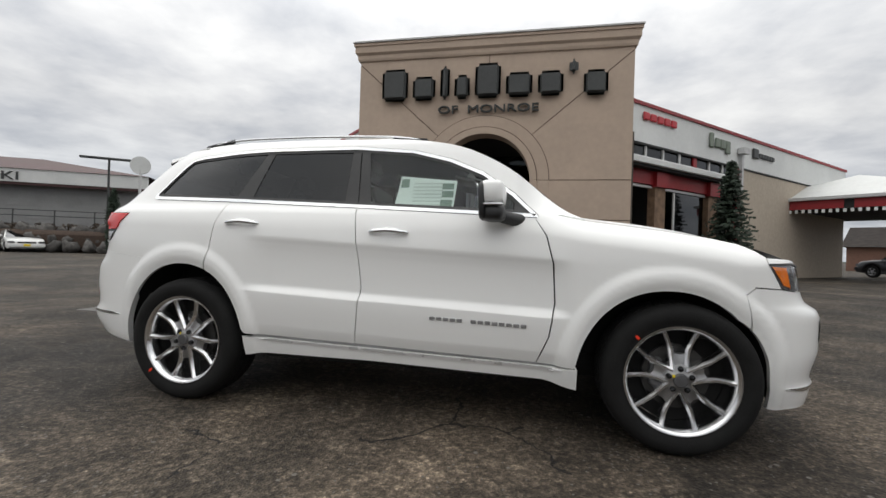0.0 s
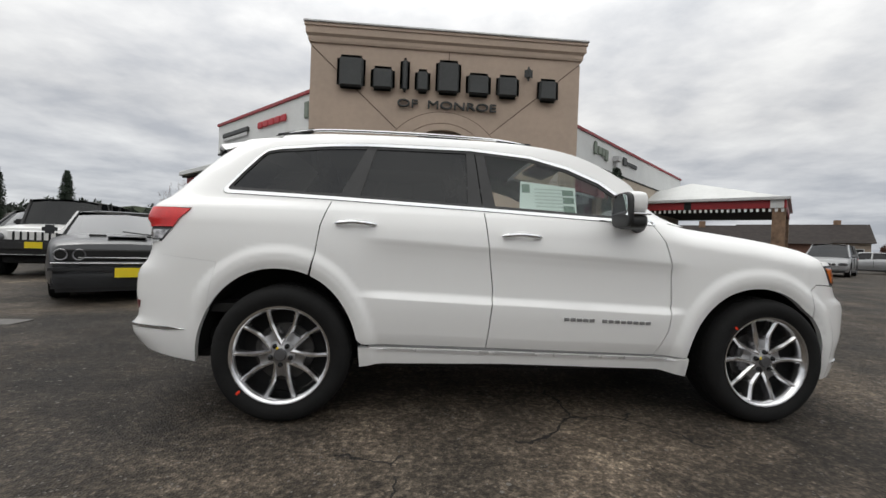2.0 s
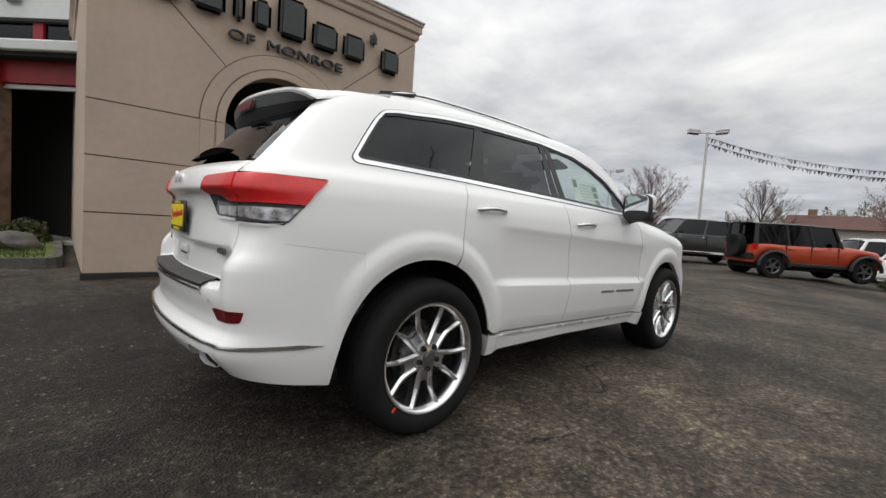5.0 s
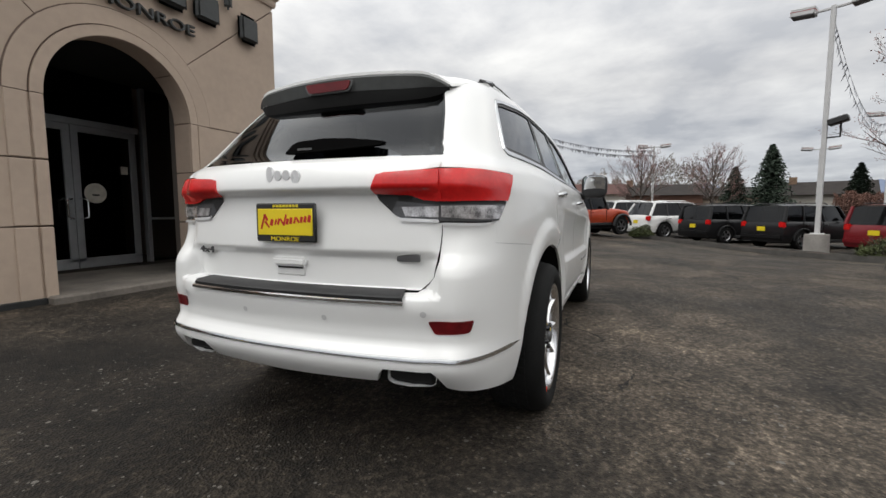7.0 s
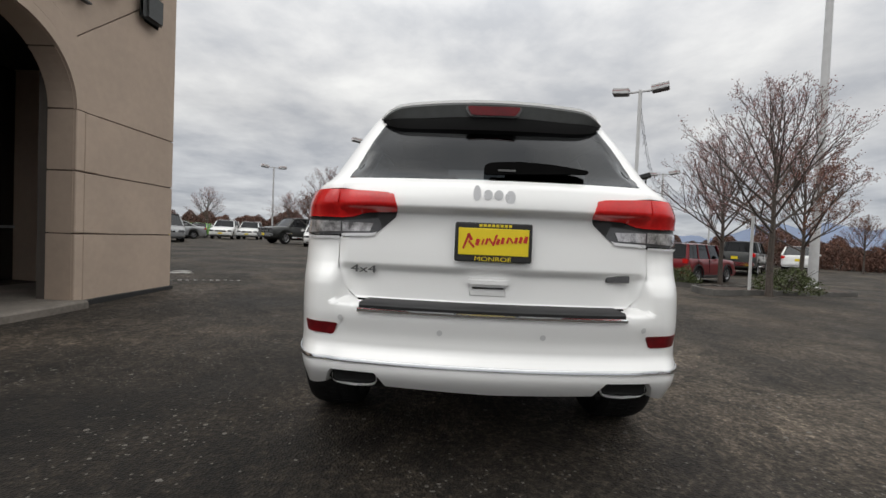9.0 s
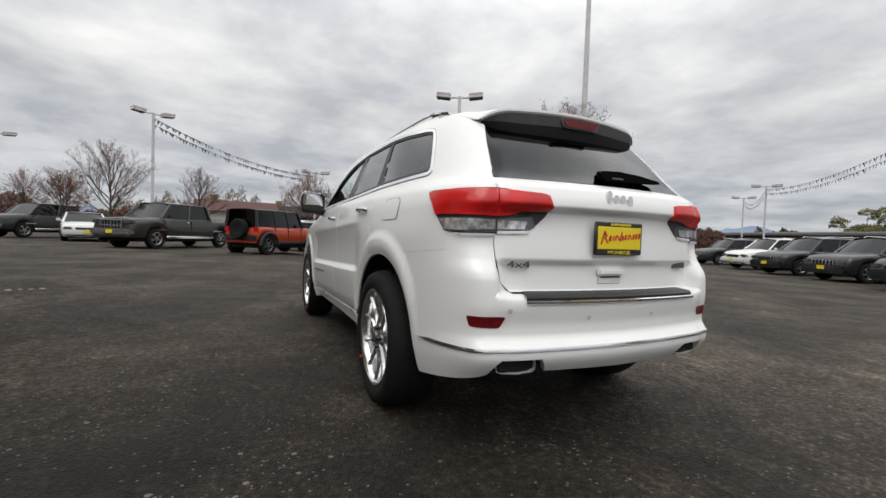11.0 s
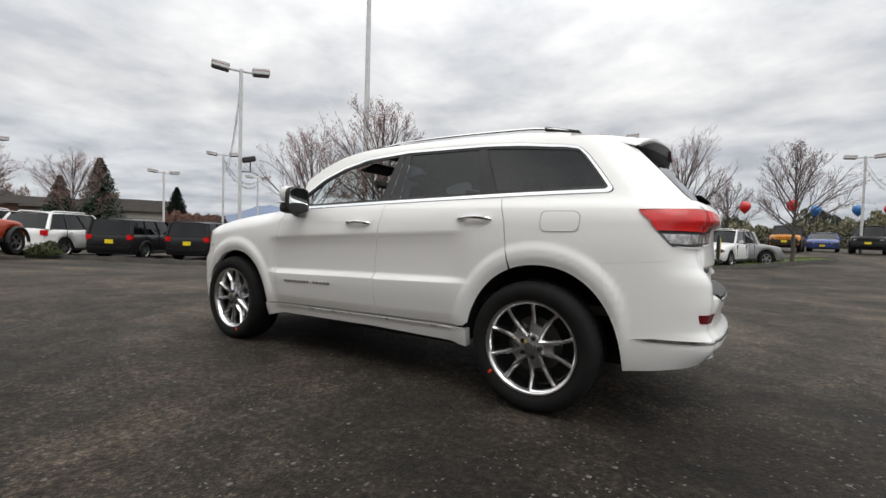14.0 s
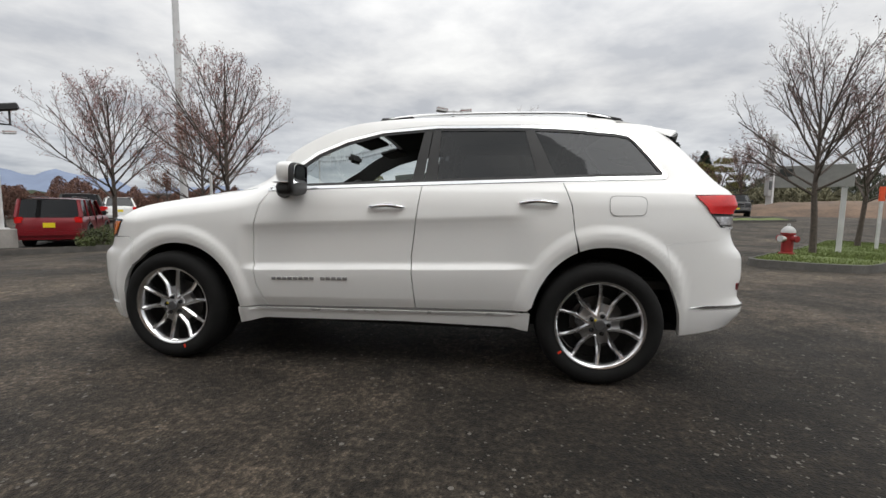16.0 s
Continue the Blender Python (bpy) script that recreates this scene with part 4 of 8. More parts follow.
    part("sensor", f(patch([(u_at(0.60, 0.68) + 0.012 * math.cos(a * 0.7854), 0.678 + 0.012 * math.sin(a * 0.7854)) for a in range(8)], sk(0.004), 0.01)), mat("sensor_paint", (0.6, 0.6, 0.6), 0.4, var=0.05), bumper)
    part("sensor", f(patch([(u_at(0.20, 0.64) + 0.012 * math.cos(a * 0.7854), 0.640 + 0.012 * math.sin(a * 0.7854)) for a in range(8)], sk(0.004), 0.01)), mat("sensor_paint", (0.6, 0.6, 0.6), 0.4, var=0.05), bumper)

# step pad and its bright edge on the bumper's top
bm = bmesh.new()
n = 24
rows = []
for k in range(n + 1):
    y = -0.525 + 1.05 * k / n
    x0 = skin(u_at(abs(y), 0.735), 0.735).x
    rows.append([bm.verts.new((x0 - 0.001 + d, y * (1 - 0.06 * (j == 3)), z)) for j, (d, z) in enumerate(((-0.004, 0.716), (-0.006, 0.734), (0.006, 0.744), (0.090, 0.756)))])
for r0, r1 in zip(rows, rows[1:]):
    for j in range(3):
        bm.faces.new((r0[j], r0[j + 1], r1[j + 1], r1[j]))
part("step_pad", bm, BLACKP, bumper)
bm = bmesh.new()
rows = []
for k in range(n + 1):
    y = -0.53 + 1.06 * k / n
    x0 = skin(u_at(abs(y), 0.71), 0.712).x
    rows.append([bm.verts.new((x0 - d, y, z)) for d, z in ((0.006, 0.705), (0.012, 0.709), (0.012, 0.719), (0.006, 0.723))])
for r0, r1 in zip(rows, rows[1:]):
    for j in range(3):
        bm.faces.new((r0[j], r0[j + 1], r1[j + 1], r1[j]))
part("step_trim", bm, CHROME, bumper)

# spoiler: a white lip over a black underside, with the high brake lamp
def spoiler_at(u, v):
    """v across -1..1, u from the roof (0) to the lip (1)."""
    a = top_at(9.3, v)
    w = 0.60 - 0.058 * u
    lip_x = -2.075 + 0.10 * v * v + 0.10 * max(0, abs(v) - 0.8) ** 2 * 10
    return Vector((a.x + (lip_x - a.x) * u, v * w, (a.z + 0.004) + (1.634 + 0.016 * (1 - v * v) - 0.04 * max(0, abs(v) - 0.75) ** 2 * 16 - a.z) * max(u, 0.0) ** 1.2))


sp = part("spoiler", patch([(0, -1), (1, -1), (1, 1), (0, 1)], spoiler_at, 0.08, rim=0.012, inward=lambda c: (0, 0, -1)), PAINT, CAR, "white roof spoiler with a black underside")
bm = bmesh.new()
rows = []
for k in range(33):
    v = -0.985 + 1.97 * k / 32
    p = spoiler_at(1, v)
    dip = 0.148 * (1 - abs(v) ** 8) + 0.03
    rows.append([bm.verts.new((p.x + dx, p.y * k2, p.z - dz)) for dx, dz, k2 in ((0.0, 0.012, 1), (-0.010, 0.024, 1), (-0.002, 0.44 * dip, 0.995))])
for r0, r1 in zip(rows, rows[1:]):
    for j in range(2):
        bm.faces.new((r0[j], r0[j + 1], r1[j + 1], r1[j]))
part("spoiler_band", bm, mat("grey_plastic", (0.055, 0.058, 0.057), 0.45, var=0.15, scale=20), sp)
bm = bmesh.new()
rows = []
for k in range(33):
    v = -0.985 + 1.97 * k / 32
    p = spoiler_at(1, v)
    dip = 0.148 * (1 - abs(v) ** 8) + 0.03
    rows.append([bm.verts.new((p.x + dx, p.y * k2, p.z - dz)) for dx, dz, k2 in ((-0.001, 0.44 * dip, 0.995), (0.008, 0.72 * dip, 0.99), (0.035, 0.95 * dip, 0.98), (0.07, dip, 0.975), (0.17, dip - 0.01, 0.95))])
for r0, r1 in zip(rows, rows[1:]):
    for j in range(4):
        bm.faces.new((r0[j], r0[j + 1], r1[j + 1], r1[j]))
part("spoiler_underside", bm, GAP, sp)


def slab(front, x0, x1):
    """A prism from a (y, z) outline between two x."""
    bm = bmesh.new()
    a, b = ([bm.verts.new((x, y, z)) for y, z in front] for x in (x0, x1))
    bm.faces.new(a)
    bm.faces.new(b[::-1])
    for k in range(len(front)):
        bm.faces.new((a[k], b[k], b[(k + 1) % len(front)], a[(k + 1) % len(front)]))
    return bm


part("lamp_surround", slab(soften([(-0.135, 1.622), (0.135, 1.622), (0.112, 1.574), (-0.112, 1.574)], 0.02), -2.086, -2.05), mat("grey_bezel", (0.11, 0.11, 0.11), 0.45, var=0.1), sp)
part("brake_lamp", slab(soften([(-0.124, 1.620), (0.124, 1.620), (0.102, 1.580), (-0.102, 1.580)], 0.015), -2.092, -2.05), REDDARK, sp, "dark red high brake lamp")
# rear wiper
bm = slab(soften([(0.045, 1.276), (0.045, 1.318), (0.02, 1.334), (-0.10, 1.342), (-0.24, 1.334), (-0.385, 1.314), (-0.385, 1.298), (-0.20, 1.286)], 0.012), 0, 0.030)
for v in bm.verts:
    v.co.x += rear_x(v.co.z) + BOW * (1 - (1 - abs(v.co.y) / 0.7)) ** 2 - 0.040
wp = part("rear_wiper", bm, mat("wiper_black", (0.004, 0.004, 0.004), 0.8, var=0.1, spec=0.0), CAR, "black rear wiper with a broad arm")
part("wiper_mark", boxm((rear_x(1.292) - 0.041, -0.045, 1.295), (0.004, 0.07, 0.008)), mat("grey_bezel", (0.11, 0.11, 0.11), 0.45, var=0.1), wp, smooth=False)
# plate in its frame: writing only as bars
PX = -2.378
pl = part("plate_frame", boxm((PX, 0.003, 1.0), (0.014, 0.304, 0.154), 0.006), BLACKP, CAR, "black dealer plate frame")
YEL = mat("plate_yellow", (0.80, 0.62, 0.02), 0.4, var=0.03)
part("plate", boxm((PX - 0.006, 0.003, 1.002), (0.008, 0.276, 0.106), 0.002), YEL, pl, "yellow dealer plate with red writing")
REDINK = mat("red_ink", (0.50, 0.02, 0.02), 0.5, var=0.05)
# the slanting script as leaning strokes
for y, z, h, lean, w in ((0.112, 1.000, 0.058, 20, 0.008), (0.096, 1.020, 0.030, -30, 0.012), (0.090, 0.992, 0.034, -42, 0.008), (0.066, 1.000, 0.026, 15, 0.014), (0.045, 1.002, 0.024, 18, 0.007), (0.030, 1.004, 0.026, 20, 0.009), (0.014, 1.005, 0.026, -35, 0.007), (-0.002, 1.010, 0.046, 18, 0.008), (-0.014, 1.004, 0.024, 15, 0.012), (-0.032, 1.008, 0.026, 12, 0.012), (-0.052, 1.010, 0.026, 18, 0.008), (-0.066, 1.010, 0.024, -30, 0.007), (-0.084, 1.012, 0.024, 14, 0.011), (-0.102, 1.014, 0.025, 14, 0.012), (-0.122, 1.016, 0.027, 16, 0.014)):
    part("plate_writing", boxm((0, 0, 0), (0.002, w, h), 0.0, Matrix.Translation((PX - 0.0105, y, z)) @ Matrix.Rotation(radians(lean), 4, "X")), REDINK, pl, smooth=False)
words("MONROE", 0.034, 0.002, YEL, Matrix.Translation((PX - 0.008, 0.004, 0.9265)) @ Matrix(((0, 0, -1, 0), (-1.0, 0, 0, 0), (0, 0.72, 0, 0), (0, 0, 0, 1))), pl, "frame_lettering")
for k in range(8):
    part("frame_writing", boxm((PX - 0.0075, 0.055 - k * 0.0165, 1.066), (0.002, 0.012, 0.010)), YEL, pl, smooth=False)
# badges
for k, (y, w, z, h) in enumerate(((0.075, 0.030, 1.192, 0.062), (0.032, 0.036, 1.186, 0.040), (-0.010, 0.036, 1.186, 0.040), (-0.056, 0.040, 1.178, 0.055))):
    bm = bmesh.new()
    bmesh.ops.create_cone(bm, cap_ends=True, segments=20, radius1=0.5, radius2=0.5, depth=1, matrix=Matrix.Translation((skin(U2, 1.19).x - 0.004, y, z)) @ Matrix.Diagonal((0.012, w, h, 1)) @ Matrix.Rotation(radians(90), 4, "Y"))
    part("badge", bm, BRIGHT, CAR, "chrome maker's badge")
words("4x4", 0.068, 0.006, ALLOY_D, Matrix.Translation((skin(u_at(0.525, 0.88), 0.875).x - 0.010, 0.525, 0.858)) @ Matrix.Rotation(radians(-9), 4, "Z") @ Matrix(((0, 0, -1, 0), (-1.1, 0, 0, 0), (0, 0.62, 0, 0), (0, 0, 0, 1))), CAR, "drive_badge", "chrome 4x4 badge")
part("trim_badge", boxm((skin(u_at(0.512, 0.87), 0.87).x - 0.006, -0.512, 0.872), (0.012, 0.095, 0.030), 0.003), ALLOY_D, CAR)
# tailgate pull in its recess
# recess in a greyer copy of the body paint, its shade in the colour
part("tailgate_recess", boxm((-2.336, 0.015, 0.808), (0.02, 0.15, 0.055), 0.006), mat("shaded_body_paint", (0.74, 0.74, 0.73), 0.35, var=0.02), CAR)
part("tailgate_pull", boxm((-2.347, 0.015, 0.840), (0.03, 0.166, 0.038), 0.01, seg=2), PAINT, CAR)
part("tailgate_pull_slot", boxm((-2.347, 0.015, 0.816), (0.01, 0.125, 0.006), 0.002), BLACKP, CAR)

# wheels
def wheel():
    w = new("wheel")
    w.parent = CAR
    bm = bmesh.new()
    prof = [(0.272, -0.005), (0.285, 0.008), (0.315, 0.020), (0.345, 0.018), (0.368, 0.004), (0.381, -0.022), (0.386, -0.06), (0.386, -0.20), (0.378, -0.245), (0.35, -0.265), (0.29, -0.26), (0.265, -0.22)]
    spin(bm, prof, (0, 0, 0), "y", 72)
    tyre = part("tyre", bm, RUBBER, w)
    bm = bmesh.new()
    for k in range(60):
        for d in (-0.078, -0.135, -0.19):
            box(bm, (0, 0, 0), (0.028, 0.038, 0.006), 0, Matrix.Rotation(2 * math.pi * (k + (d * 5)) / 60, 4, "Y") @ Matrix.Translation((0, d, 0.3862)))
    part("tread", bm, RUBBER, tyre, smooth=False)
    bm = bmesh.new()
    spin(bm, [(0.250, -0.022), (0.258, -0.002), (0.268, 0.008), (0.276, 0.009), (0.280, -0.003), (0.272, -0.02)], (0, 0, 0), "y", 72)
    spin(bm, [(0.250, -0.022), (0.246, -0.04), (0.243, -0.10), (0.240, -0.20)], (0, 0, 0), "y", 72)
    rim = part("rim", bm, ALLOY, w, "polished twin five-spoke alloy wheel")
    bm = bmesh.new()
    spin(bm, [(0.0, -0.13), (0.24, -0.13)], (0, 0, 0), "y", 40)
    part("drum", bm, GAP, w)
    bm = bmesh.new()
    spin(bm, [(0.05, -0.095), (0.165, -0.095), (0.165, -0.115), (0.05, -0.115)], (0, 0, 0), "y", 48)
    part("brake_disc", bm, mat("brake_iron", (0.07, 0.068, 0.066), 0.5, metal=0.7, var=0.15), w)
    part("brake_caliper", boxm((0.10, -0.085, 0.02), (0.06, 0.05, 0.15), 0.012), ALLOY_D, w)
    # five forked spokes: a broad root that parts into two blades half way out
    lateral = curve([0.055, 0.12, 0.160, 0.215, 0.268], [0.030, 0.037, 0.043, 0.062, 0.084])
    half = curve([0.055, 0.11, 0.155, 0.20, 0.25, 0.268], [0.010, 0.010, 0.0115, 0.0095, 0.0105, 0.015])
    for k in range(5):
        base = math.pi / 2 + 2 * math.pi * k / 5
        ax, sd = Vector((math.cos(base), 0, math.sin(base))), Vector((-math.sin(base), 0, math.cos(base)))
        for sgn in (-1, 1):
            bm = bmesh.new()
            rows = []
            for j in range(13):
                r = 0.055 + 0.213 * j / 12
                l = lateral(r)
                c = ax * math.sqrt(r * r - l * l) + sd * sgn * l
                d = lateral(min(r + 0.01, 0.268)) - lateral(r - 0.01)
                side = (sd - ax * sgn * d / 0.02 * 0.7).normalized()
                t = j / 12
                y = -0.014 - 0.014 * math.sin(math.pi * t) + 0.010 * t
                h = half(r)
                rows.append([bm.verts.new(c + side * q * h + Vector((0, y + e, 0))) for q, e in ((-2.0, -0.055), (-1.35, -0.014), (-0.45, 0.0), (0.45, 0.0), (1.35, -0.014), (2.0, -0.055))])
            for r0, r1 in zip(rows, rows[1:]):
                for q in range(5):
                    bm.faces.new((r0[q], r0[q + 1], r1[q + 1], r1[q]))
            spoke = part("spoke", bm, ALLOY, rim, smooth=False)
        bm = bmesh.new()
        rows = []
        for j in range(6):
            r = 0.055 + 0.090 * j / 5
            notch = 0.020 * (j / 5) ** 2
            rows.append([bm.verts.new(ax * (r - notch * (1 - q * q)) + sd * q * lateral(r) + Vector((0, -0.026 - 0.010 * j / 5 - 0.006 * (1 - q * q), 0))) for q in (-1, -0.5, 0, 0.5, 1)])
        rows.append([bm.verts.new(v.co + Vector((0, -0.04, 0))) for v in rows[-1]])
        for r0, r1 in zip(rows, rows[1:]):
            for q in range(4):
                bm.faces.new((r0[q], r0[q + 1], r1[q + 1], r1[q]))
        # web in darker satin alloy: the shade between the blades is in its colour
        part("spoke_web", bm, mat("dimmed_satin_alloy", (0.42, 0.42, 0.425), 0.34, metal=0.9, var=0.1, scale=20), rim)
    bm = bmesh.new()
    rings = []
    for g, y in ((0.0, -0.004), (0.35, -0.006), (0.60, -0.014), (0.96, -0.020), (1.0, -0.026), (1.0, -0.07)):
        rings.append([bm.verts.new((g * lobe * math.cos(a) if g else 0.001 * math.cos(a), y, g * lobe * math.sin(a) if g else 0.001 * math.sin(a))) for a, lobe in ((2 * math.pi * j / 60, 0.072 + 0.008 * math.cos(5 * (2 * math.pi * j / 60 - math.pi / 2))) for j in range(60))])
    for r0, r1 in zip(rings, rings[1:]):
        for j in range(60):
            bm.faces.new((r0[j], r0[(j + 1) % 60], r1[(j + 1) % 60], r1[j]))
    part("hub", bm, MATS["dimmed_satin_alloy"], rim)
    bm = bmesh.new()
    spin(bm, [(0.0, 0.006), (0.030, 0.004), (0.036, -0.004), (0.036, -0.012)], (0, 0, 0), "y", 28)
    part("centre_cap", bm, ALLOY_D, rim)
    for k in range(5):
        a = math.pi / 2 + 2 * math.pi * k / 5
        bm = bmesh.new()
        spin(bm, [(0.0, 0.014), (0.010, 0.012), (0.0145, 0.004), (0.0145, -0.020)], (0.057 * math.cos(a), -0.012, 0.057 * math.sin(a)), "y", 12)
        part("lug_nut", bm, mat("black_chrome", (0.05, 0.05, 0.052), 0.18, metal=0.9, var=0.1), rim)
    part("yellow_mark", boxm((0.035, 0.0, 0.022), (0.012, 0.004, 0.016), 0.002), YEL, rim)
    return w, tyre


W0, TY0 = wheel()
REDMARK = mat("red_mark", (0.75, 0.04, 0.01), 0.5, var=0.05)
WPOSE = ((-1.4575, -0.915, 1, -136, -36), (1.4575, -0.91, 1, 136, 0), (-1.4575, 0.915, -1, -37, -18), (1.4575, 0.91, -1, -108, 9))
wheels = [W0] + [copy_thing(W0, Matrix.Identity(4)) for _ in WPOSE[1:]]
for wobj, (x, y, s, mark, turn) in zip(wheels, WPOSE):
    wobj.parent = CAR
    wobj.matrix_basis = Matrix.Translation((x, y, TR)) @ Matrix.Rotation(math.pi if s > 0 else 0, 4, "Z") @ Matrix.Rotation(radians(turn), 4, "Y")
    a = radians((180 - mark if s > 0 else mark) + turn)
    part("red_mark", boxm((0, 0, 0), (0.030, 0.006, 0.014), 0.002, Matrix.Translation((0.300 * math.cos(a), 0.0155, 0.300 * math.sin(a))) @ Matrix.Rotation(-a, 4, "Y")), REDMARK, wobj)

# underbody, inner shell and cabin
bm = bmesh.new()
box(bm, (0.0, 0, 0.37), (4.2, 1.15, 0.16), 0.05)
box(bm, (0.0, 0, 0.36), (1.9, 1.66, 0.12), 0.03)
box(bm, (-2.1, 0, 0.45), (0.5, 1.3, 0.12), 0.03)
part("underbody", bm, GAP, CAR)
on_sides("inner_shell", [(-0.98, 0.40), (0.92, 0.36)] + [(0.92, 1.16), (0.70, 1.18), (-0.33, 1.22), (-1.22, 1.25), (-1.22, 0.90), (-1.05, 0.72)], GAP, off=-0.035, step=0.12)
across("inner_tail", [(-2.0, 0.45), (-2.0, 1.20), (-2.3, 1.23), (U2, 1.235), (U2, 0.42), (-2.4, 0.42)], GAP, off=-0.045, step=0.12)
part("cabin_floor", boxm((-0.5, 0, 0.62), (2.9, 1.5, 0.05)), INTERIOR, CAR)
part("dashboard", boxm((0.62, 0, 1.08), (0.42, 1.52, 0.26), 0.08, seg=3), INTERIOR, CAR)
part("load_cover", boxm((-1.75, 0, 1.12), (0.85, 1.36, 0.04), 0.01), INTERIOR, CAR)
bm = bmesh.new()
spin(bm, [(0.172 + 0.016 * math.cos(a), 0.016 * math.sin(a)) for a in np.linspace(0, 2 * math.pi, 9)[:-1]], (0, 0, 0), "x", 32, True)
box(bm, (0, 0, 0), (0.03, 0.33, 0.05), 0.01)
sw = part("steering_wheel", bm, INTERIOR, CAR)
sw.matrix_basis = Matrix.Translation((0.33, 0.37, 1.13)) @ Matrix.Rotation(radians(-22), 4, "Y")
def seat(x, y, wide=0.50):
    s = part("seat", boxm((x, y, 0.80), (0.52, wide, 0.16), 0.06, seg=3), SEATMAT, CAR)
    part("seat_back", boxm((0, 0, 0.30), (0.14, wide, 0.62), 0.06, Matrix.Translation((x - 0.27, y, 0.86)) @ Matrix.Rotation(radians(-16), 4, "Y"), 3), SEATMAT, s)
    part("headrest", boxm((0, 0, 0.72), (0.10, 0.27, 0.19), 0.05, Matrix.Translation((x - 0.27, y, 0.86)) @ Matrix.Rotation(radians(-14), 4, "Y"), 3), SEATMAT, s)


for x, y in ((0.02, -0.38), (0.02, 0.38), (-0.92, -0.40), (-0.92, 0.40)):
    seat(x, y)
part("rear_view_mirror", boxm((0.42, 0, 1.50), (0.05, 0.24, 0.07), 0.02, seg=2), INTERIOR, CAR)
part("headliner", patch([(4.6, -0.96), (9.4, -0.96), (9.4, 0.96), (4.6, 0.96)], lambda t, v: top_at(t, v) - Vector((0, 0, 0.03)), 0.25), mat("headliner_cloth", (0.035, 0.034, 0.033), 0.9, var=0.1), CAR)
on_sides("pillar_trim", [(0.74, 1.20), (0.86, 1.226)] + [roof_edge(k / 4) for k in range(2, 37)] + [(-1.93, 1.30), (-1.22, 1.258), (-0.33, 1.228)], INTERIOR, off=-0.035, step=0.05, holes=[grow(WIN, -0.036)])
for s in (-1, 1):
    part("sun_visor", boxm((0.16, s * 0.34, 1.585), (0.17, 0.36, 0.03), 0.012, Matrix.Translation((0.16, 0, 1.585)) @ Matrix.Rotation(radians(14), 4, "Y") @ Matrix.Translation((-0.16, 0, -1.585))), INTERIOR, CAR)
# price sheet inside the right front window
SHEET = mat("paper_sheet", (0.70, 0.76, 0.72), 0.7, var=0.04)
def glass_y(x, z):
    return skin(x, z, -0.014)
sheet = part("window_sticker", patch([(-0.105, 1.248), (0.250, 1.222), (0.262, 1.418), (-0.085, 1.448)], glass_y, 0.05), SHEET, CAR, "printed price sheet in the front window")
DARKINK = mat("sheet_ink", (0.16, 0.22, 0.18), 0.7, var=0.3, scale=60)
for (x0, x1, z0, z1) in ((-0.080, -0.030, 1.375, 1.430), (0.175, 0.245, 1.365, 1.402), (0.175, 0.245, 1.315, 1.355), (0.172, 0.242, 1.240, 1.300)):
    part("sheet_print", patch([(x0, z0), (x1, z0), (x1, z1), (x0, z1)], lambda u, v: skin(u, v, -0.012), 0.05), DARKINK, sheet)
GREYINK = mat("sheet_lines", (0.50, 0.56, 0.52), 0.7, var=0.1, scale=60)
for k in range(7):
    z = 1.405 - k * 0.022
    part("sheet_print", patch([(0.0, z), (0.18, z), (0.18, z - 0.008), (0.0, z - 0.008)], lambda u, v: skin(u, v, -0.012), 0.06), GREYINK, sheet)

# ---- dealership tower with the arched entrance ----
RENDER = mat("beige_render", (0.46, 0.362, 0.288), 0.88, var=0.07, scale=1.3, bump=0.25, bscale=180)
RENDER_D = mat("render_joint_and_shade", (0.14, 0.10, 0.08), 0.9, var=0.1)
STEEL = mat("galvanised_trim", (0.50, 0.50, 0.50), 0.5, metal=0.3, var=0.08)
CHAR = mat("charcoal_letter", (0.040, 0.043, 0.043), 0.55, var=0.2, scale=3)
ALU = mat("brushed_aluminium", (0.42, 0.43, 0.44), 0.42, metal=0.5, var=0.06, scale=8)
DGLASS = glass_mat("dark_shop_glass", (0.30, 0.32, 0.33), clear=0.5, gloss=0.10)
CONC = mat("concrete", (0.30, 0.28, 0.26), 0.9, var=0.15, scale=2.5, bump=0.2, bscale=90)
# near-black for dark trim, and for insides and soffits, whose shade it paints
DARK = mat("trim_and_shade_black", (0.02, 0.02, 0.02), 0.9, var=0.2)
FY, TX0, TX1, TZ1 = 4.47, -2.60, 2.34, 4.86
AX, AR, AZ = -0.19, 0.838, 2.29
tower = thing("entrance_tower", "beige rendered entrance tower with an arched doorway", "building", kind="structure")


def arch_pts(r, n=28, z0=AZ):
    return [(AX + r * math.cos(math.pi * k / n), z0 + r * math.sin(math.pi * k / n)) for k in range(n + 1)]


def wall_patch(outline, y, depth, holes=()):
    """A flat wall piece in the facade's plane, given thickness backwards."""
    bm = patch(outline, lambda u, v: Vector((u, y, v)), 0.6, holes)
    for f in bm.faces:
        if f.normal.y > 0:
            f.normal_flip()
    g = bmesh.ops.extrude_face_region(bm, geom=list(bm.faces))
    for v in g["geom"]:
        if isinstance(v, bmesh.types.BMVert):
            v.co.y += depth
    return bm


G = 0.02
# courses of render panels left and right of the doorway, with open joints between them
levels = [0.06, 0.89, 1.60, 2.29]
for x0, x1 in ((TX0, AX - AR), (AX + AR, TX1)):
    for z0, z1 in zip(levels, levels[1:]):
        part("render_panel", wall_patch([(x0, z0 + 0.008), (x1, z0 + 0.008), (x1, z1 - 0.008), (x0, z1 - 0.008)], FY, 0.30), RENDER, tower, smooth=False)
